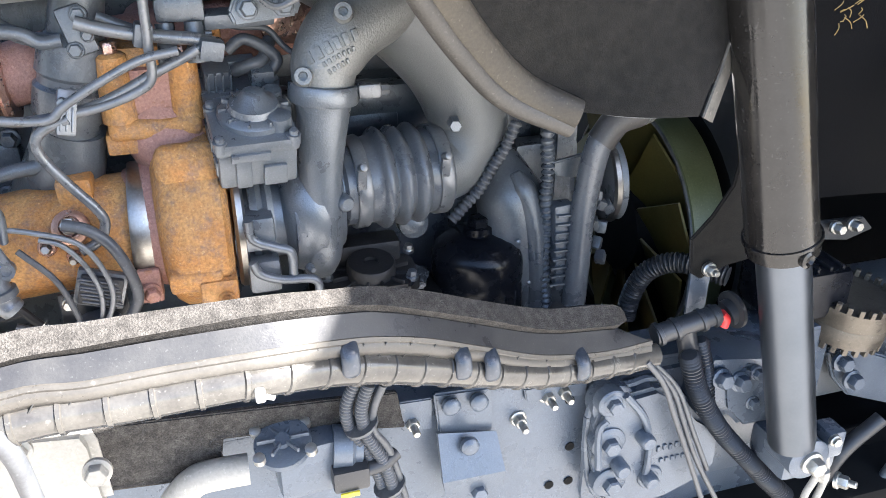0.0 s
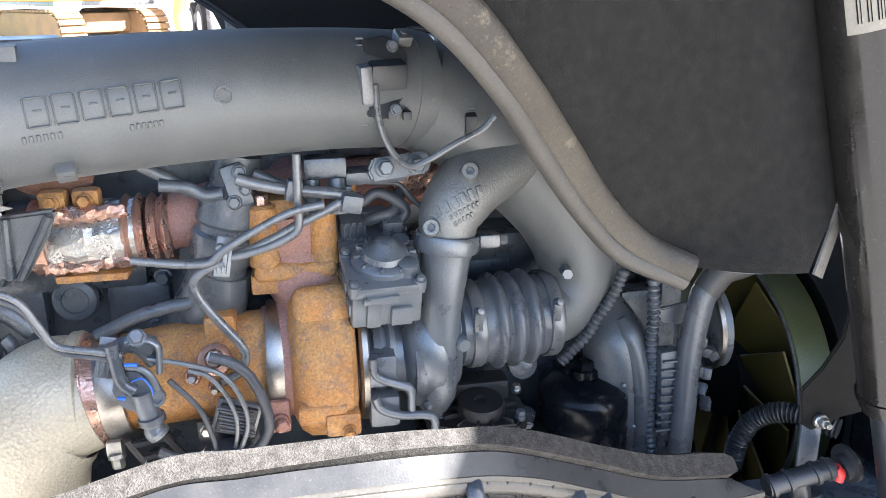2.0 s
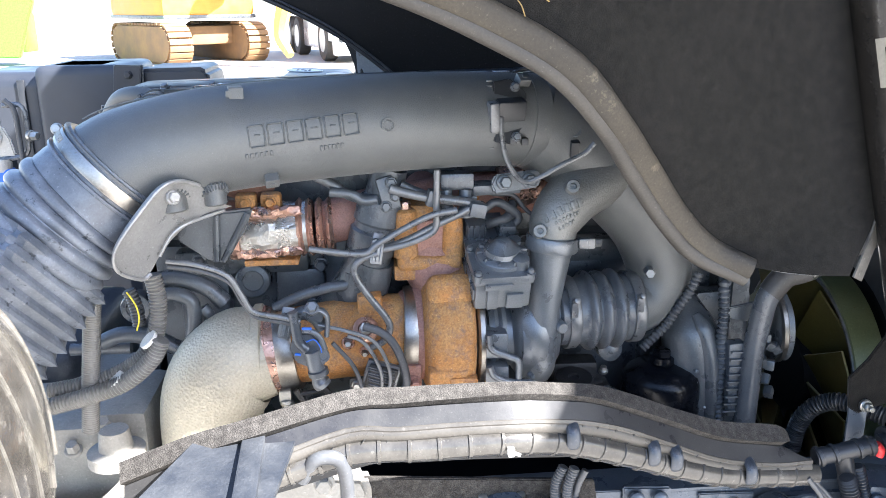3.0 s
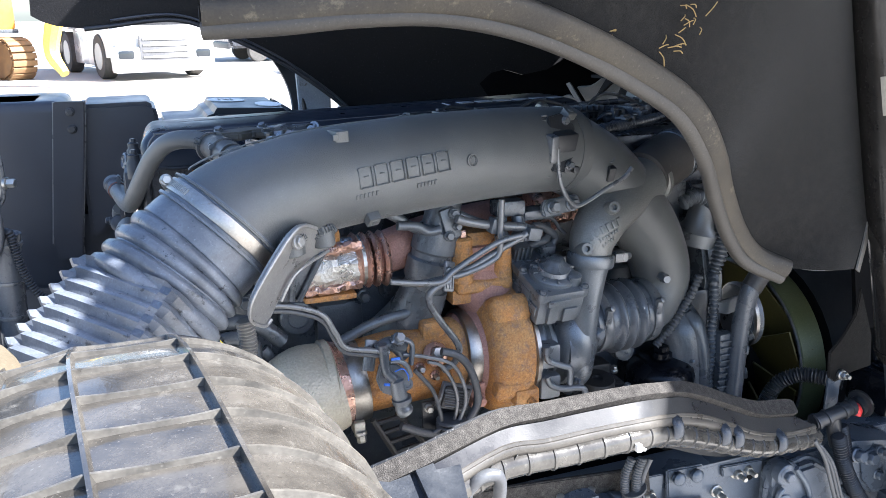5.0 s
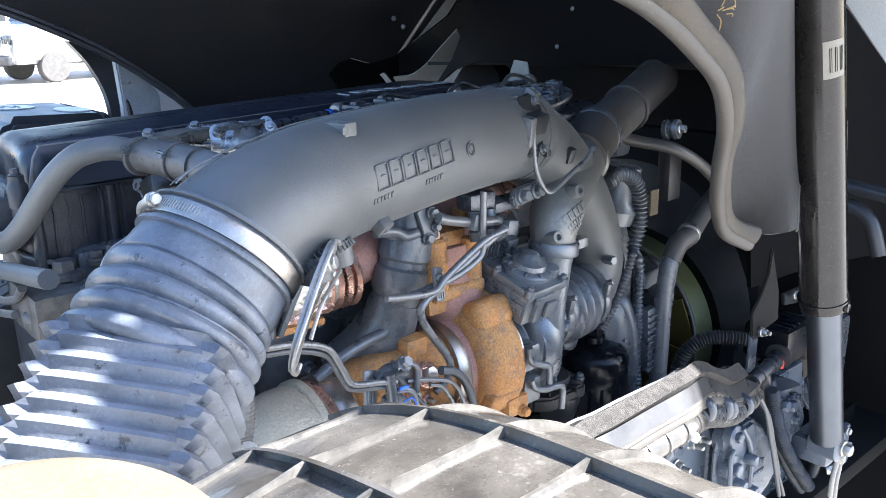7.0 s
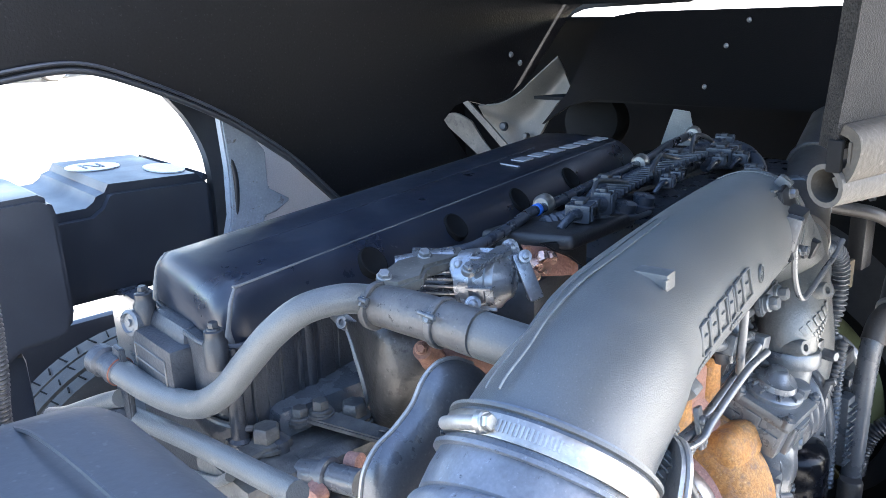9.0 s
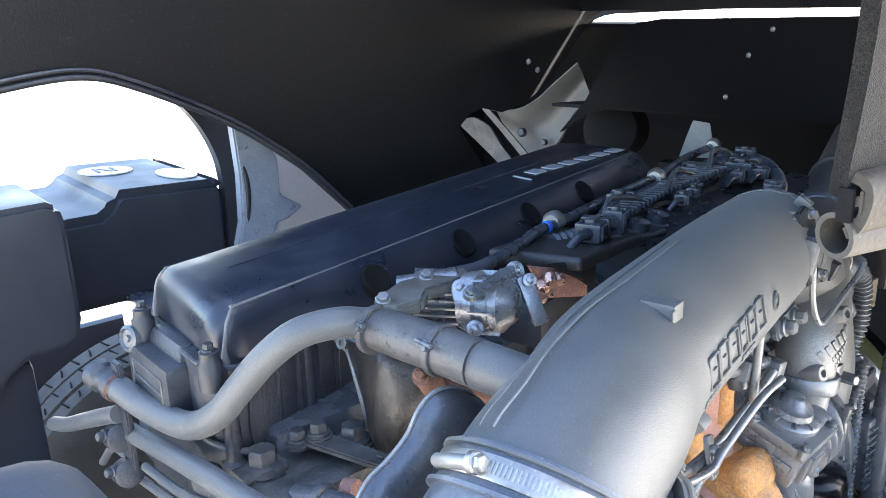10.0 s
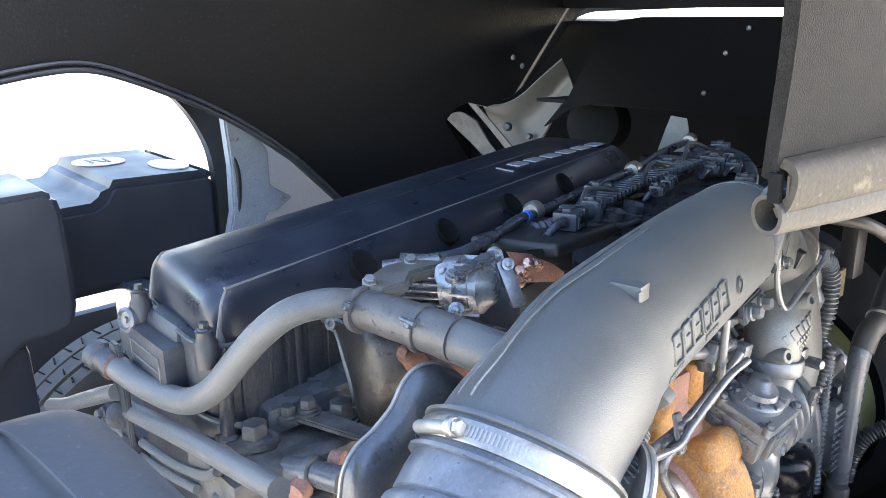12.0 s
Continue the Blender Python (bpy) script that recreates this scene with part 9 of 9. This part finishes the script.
part("plug", box((-1.004, 1.62, 1.381), (0.044, 0.034, 0.042), 0.006), BLUE, vb, "bright blue plug")
part("stem", box((-1.02, 1.66, 1.28), (0.05, 0.05, 0.30), 0.01), BLACK, vb)
line_thing("cable", [(-0.975, 1.61, 1.558), (-0.956, 1.61, 1.533), (-0.954, 1.61, 1.452), (-0.954, 1.61, 1.364), (-0.974, 1.61, 1.314), (-1.011, 1.61, 1.291), (-1.055, 1.61, 1.302)], 0.006, CABLE, "black cable looping under the valve bracket", "cable", "cables")
sv = thing("drain_hose", (-0.97, 1.66, 0.95), "thick blue-grey upright hose with clamp bands", "hose")
part("hose", tube([(-0.952, 1.66, 1.36), (-0.957, 1.66, 1.32), (-0.962, 1.66, 1.2), (-0.97, 1.66, 0.95)], 0.030, 20), HOSE, sv)
for z in (1.335, 1.25, 1.17):
    part("clamp_band", band((-0.955 + (z - 1.335) * 0.06, 1.66, z), (0.04, 0, 1), 0.0305, 0.008), GREYLINE, sv)
line_thing("corrugated_hose", [(-0.957, 1.63, 1.36), (-0.941, 1.62, 1.368), (-0.934, 1.62, 1.33), (-0.925, 1.62, 1.28), (-0.905, 1.62, 1.23), (-0.87, 1.62, 1.19)], 0.010, BLACK, "black corrugated cable hose below the valve bracket", "hose", "corrugated hoses", 12, ribs(0.0065, 0.26), 0.0013)
line_thing("cable", [(-1.03, 1.64, 1.38), (-1.035, 1.64, 1.30), (-1.02, 1.64, 1.2), (-1.0, 1.64, 1.05)], 0.009, CABLE, "black cable looping under the valve bracket", "cable", "cables")

# ---- yard: vehicles ----
def wheel(parent, c, r, w):
    wl = part("wheel", lathe(Vector(c) - Vector((0, w / 2, 0)), (0, 1, 0), [(0, r * 0.6), (0, r * 0.93), (w * 0.15, r), (w * 0.85, r), (w, r * 0.93), (w, r * 0.6)], 28), TYRE, parent)
    part("rim", lathe(Vector(c) - Vector((0, w / 2 + 0.01, 0)), (0, 1, 0), [(0, r * 0.2), (0.0, r * 0.58), (0.03, r * 0.6), (0.04, r * 0.5)], 24), RIMSTEEL, wl)
    return wl


def van(loc, turn, body, label):
    """A delivery van with bonnet, windows, lamps, grille and wheels, facing +x before the turn."""
    v = thing("van", (0, 0, 0), label, "van", "parked vans")
    prof = [(-2.8, 0.45), (2.75, 0.45), (2.85, 0.75), (2.78, 1.1), (1.95, 1.35), (1.25, 2.2), (0.9, 2.5), (-2.75, 2.55), (-2.85, 2.3)]
    t = plate(prof, (0, 0.95, 0), (1, 0, 0), (0, 0, 1), 1.9, 0.09)
    part("body", t, body, v)
    for s in (-0.962, 0.962):
        part("side_window", plate([(0.55, 1.4), (1.72, 1.4), (1.2, 2.1), (0.6, 2.1)], (0, s + (0.02 if s > 0 else 0), 0), (1, 0, 0), (0, 0, 1), 0.02), GLASSD, v)
    part("windscreen", plate([(-0.8, 0), (0.8, 0), (0.7, 1.0), (-0.7, 1.0)], (1.99, 0, 1.40), (0, 1, 0), (-0.62, 0, 0.78), 0.02), GLASSD, v)
    part("grille", box((2.85, 0, 0.95), (0.06, 0.85, 0.32), 0.05), BLACK, v)
    part("bumper", box((2.83, 0, 0.55), (0.12, 1.8, 0.22), 0.05), BLACK, v)
    for s in (-0.72, 0.72):
        part("headlight", box((2.76, s, 1.0), (0.12, 0.3, 0.24), 0.05), GLASSD, v)
        for x in (-1.9, 1.85):
            wheel(v, (x, s * 1.25, 0.36), 0.36, 0.24)
    v.matrix_basis = pose(*loc, 0, 0, turn) @ Matrix.Diagonal((1.2, 1.2, 1.2, 1))
    return v


van((8.3, 26.8, 0), 190, VANSILV, "silver delivery van parked in the yard")
van((8.0, 36.0, 0), 190, VANWHITE, "white delivery van parked in the yard")


LORRYGRILLE = mat("grey_grille_plastic", (0.10, 0.10, 0.105), 0.5, 0.0, None, 2, bscale=30, flecks=0)


def lorry(loc, turn):
    """A white tractor unit with frame and rear axles, facing +x before the turn."""
    v = thing("white_lorry", (0, 0, 0), "white lorry tractor parked in the yard", "lorry")
    part("cab_body", plate([(0.2, 0.45), (2.4, 0.45), (2.5, 1.3), (2.35, 3.4), (1.8, 3.75), (0.2, 3.75)], (0, 1.24, 0), (1, 0, 0), (0, 0, 1), 2.48, 0.1), VANWHITE, v)
    part("bumper", box((2.44, 0, 0.50), (0.32, 2.5, 0.62), 0.08), VANWHITE, v)
    part("grille", box((2.57, 0, 0.78), (0.10, 1.25, 0.62), 0.05), LORRYGRILLE, v)
    for k in range(4):
        part("grille_bar", box((2.63, 0, 0.56 + 0.14 * k), (0.03, 1.1, 0.05), 0.01), VANSILV, v)
    part("upper_grille", box((2.47, 0, 1.6), (0.08, 1.5, 0.6), 0.05), BLACK, v)
    part("windscreen", box((2.42, 0, 2.45), (0.06, 2.2, 0.9), 0.04, rot=(0, -5, 0)), GLASSD, v)
    for s in (-0.95, 0.95):
        part("headlight", box((2.56, s, 0.62), (0.1, 0.4, 0.22), 0.05), GLASSD, v)
        part("side_skirt", box((-0.35, s * 1.2, 0.72), (2.2, 0.08, 0.85), 0.04), VANWHITE, v)
        part("mudguard", box((-2.65, s * 1.18, 1.28), (2.7, 0.40, 0.20), 0.06), VANWHITE, v)
        part("side_fairing", box((-0.6, s * 1.2, 1.7), (1.7, 0.08, 1.2), 0.04), VANWHITE, v)
        part("rear_lamp", box((-4.1, s * 0.9, 0.95), (0.1, 0.4, 0.18), 0.03), VANSILV, v)
        for x in (1.35, -2.0, -3.3):
            wheel(v, (x, s * 1.16, 0.56), 0.56, 0.34)
    part("chassis", box((-1.7, 0, 0.9), (4.6, 0.9, 0.25), 0.03), DARKGREY, v)
    v.matrix_basis = pose(*loc, 0, 0, turn) @ Matrix.Diagonal((1.2, 1.2, 1.2, 1))
    return v


lorry((-0.55, 28.8, 0), -74)
CARBLACK = mat("dark_car_paint", (0.03, 0.032, 0.04), 0.25, 0.0, coat=0.5)
q_ = [(4.029, 35.026, 0.0)][0]
van((q_[0] + 2.2, q_[1] + 1.0, 0), 190, CARBLACK, "dark van parked behind the lorry")


def digger(loc, turn):
    """A crawler digger: tracks, undercarriage, house and arm."""
    v = thing("crawler_digger", (0, 0, 0), "orange crawler digger with muddy tracks in the yard", "digger")
    for s in (-1.1, 1.1):
        t = plate([(-2.0, 0.45), (-1.75, 0.12), (-1.5, 0.0), (1.5, 0.0), (1.75, 0.12), (2.0, 0.45), (1.85, 0.85), (1.5, 1.0), (-1.5, 1.0), (-1.85, 0.85)], (0, s + 0.3, 0), (1, 0, 0), (0, 0, 1), 0.6, 0.05)
        tk = part("track", t, TRACK, v)
        for k in range(14):
            part("track_pad", box((-1.45 + k * 0.223, s, 1.01), (0.14, 0.62, 0.05), 0.01), TRACK, tk)
        for k in range(8):
            for e in (-1, 1):
                q = math.radians(-70 + k * 20)
                part("track_pad", box((e * (1.52 + 0.48 * math.cos(q)), s, 0.5 + 0.5 * math.sin(q)), (0.05, 0.62, 0.14), 0.01, rot=(0, -e * math.degrees(q), 0)), TRACK, tk)
    part("undercarriage", box((0, 0, 0.7), (2.2, 1.7, 0.5), 0.1), TRACK, v)
    part("house", box((-0.3, 0, 1.85), (3.6, 2.6, 1.3), 0.12), ORANGE, v)
    part("skirt", box((-0.3, 0, 1.18), (3.7, 2.62, 0.10), 0.03), DARKGREY, v)
    part("arm", tube([(1.6, 0.3, 1.8), (3.6, 0.3, 3.0), (4.9, 0.3, 1.6)], 0.22, 8), DIGYEL, v)
    part("stick", tube([(4.9, 0.3, 1.7), (4.5, 0.3, 0.8), (4.9, 0.3, 0.3)], [0.2, 0.16, 0.1], 8), DIGYEL, v)
    v.matrix_basis = pose(*loc, 0, 0, turn) @ Matrix.Diagonal((1.2, 1.2, 1.2, 1))
    return v


digger((-6.1, 28.5, 0), -54)
gm = thing("green_machine", (-10.5, 26.5, 0), "bright green farm machine panel in the yard", "machine")
part("panel", plate([(-1.6, 0.3), (0.1, 0.25), (0.7, 1.9), (0.6, 2.6), (-1.6, 2.6)], (-10.9, 26.5, 0), (1, 0, 0), (0, 0, 1), -0.2, 0.04), GREENP, gm)
part("frame", box((-11.4, 27.2, 1.0), (1.6, 0.9, 1.2), 0.1), GREENP, gm)
part("wheel", lathe((-12.6, 26.2, 0.55), (0, 1, 0), [(0, 0.3), (0, 0.5), (0.05, 0.55), (0.3, 0.55), (0.35, 0.5)], 28), TYRE, gm)

bm = sheet([[(1.02, 1.025, 1.891), (1.02, 0.859, 1.884)], [(1.0, 0.953, 1.77), (1.0, 0.775, 1.557)]], 0.01)
single("cab_side_panel", bm, CABMETAL, (1.0, 0.8, 1.9), "beige painted lower edge of the tilted cab side", "body panel")

# black covered pump housing beside the oil filter
ph = thing("pump_housing", (0.26, 1.16, 0.98), "grimy black ribbed pump housing with round cap", "pump housing")
PC = Vector([(0.225, 1.13, 1.047)][0])
part("cap", lathe(PC - Vector((0, 0, 0.03)), (0, -0.15, 1), [(0, 0.040), (0.026, 0.039), (0.030, 0.036), (0.030, 0.012), (0.024, 0.011), (0.024, 0.002)], 36), GRIMEBLACK, ph)
part("base", plate([(-0.085, -0.03), (-0.05, -0.055), (0.05, -0.055), (0.075, -0.02), (0.08, 0.05), (0.03, 0.07), (-0.06, 0.06), (-0.09, 0.02)], PC - Vector((0, 0, 0.055)), (1, 0, 0), (0, 1, 0), 0.030, 0.005), GRIMEBLACK, ph)
for k in range(12):
    a = k * math.pi / 6 + 0.2
    part("web", box(PC + Vector((math.cos(a) * 0.048, math.sin(a) * 0.048, -0.024)), (0.034, 0.004, 0.012), 0.001, rot=(0, 0, math.degrees(a)), segs=1), GRIMEBLACK, ph)
for x, y in ((0.05, 0.05), (-0.07, 0.0), (0.06, -0.03)):
    part("bolt", hexbolt(PC + Vector((x, y, -0.024)), (0, -0.1, 1), 0.014, 0.009), DARKGREY, ph)
part("side_box", box(PC + Vector((-0.02, 0.06, -0.02)), (0.16, 0.05, 0.06), 0.01), GRIMEBLACK, ph)
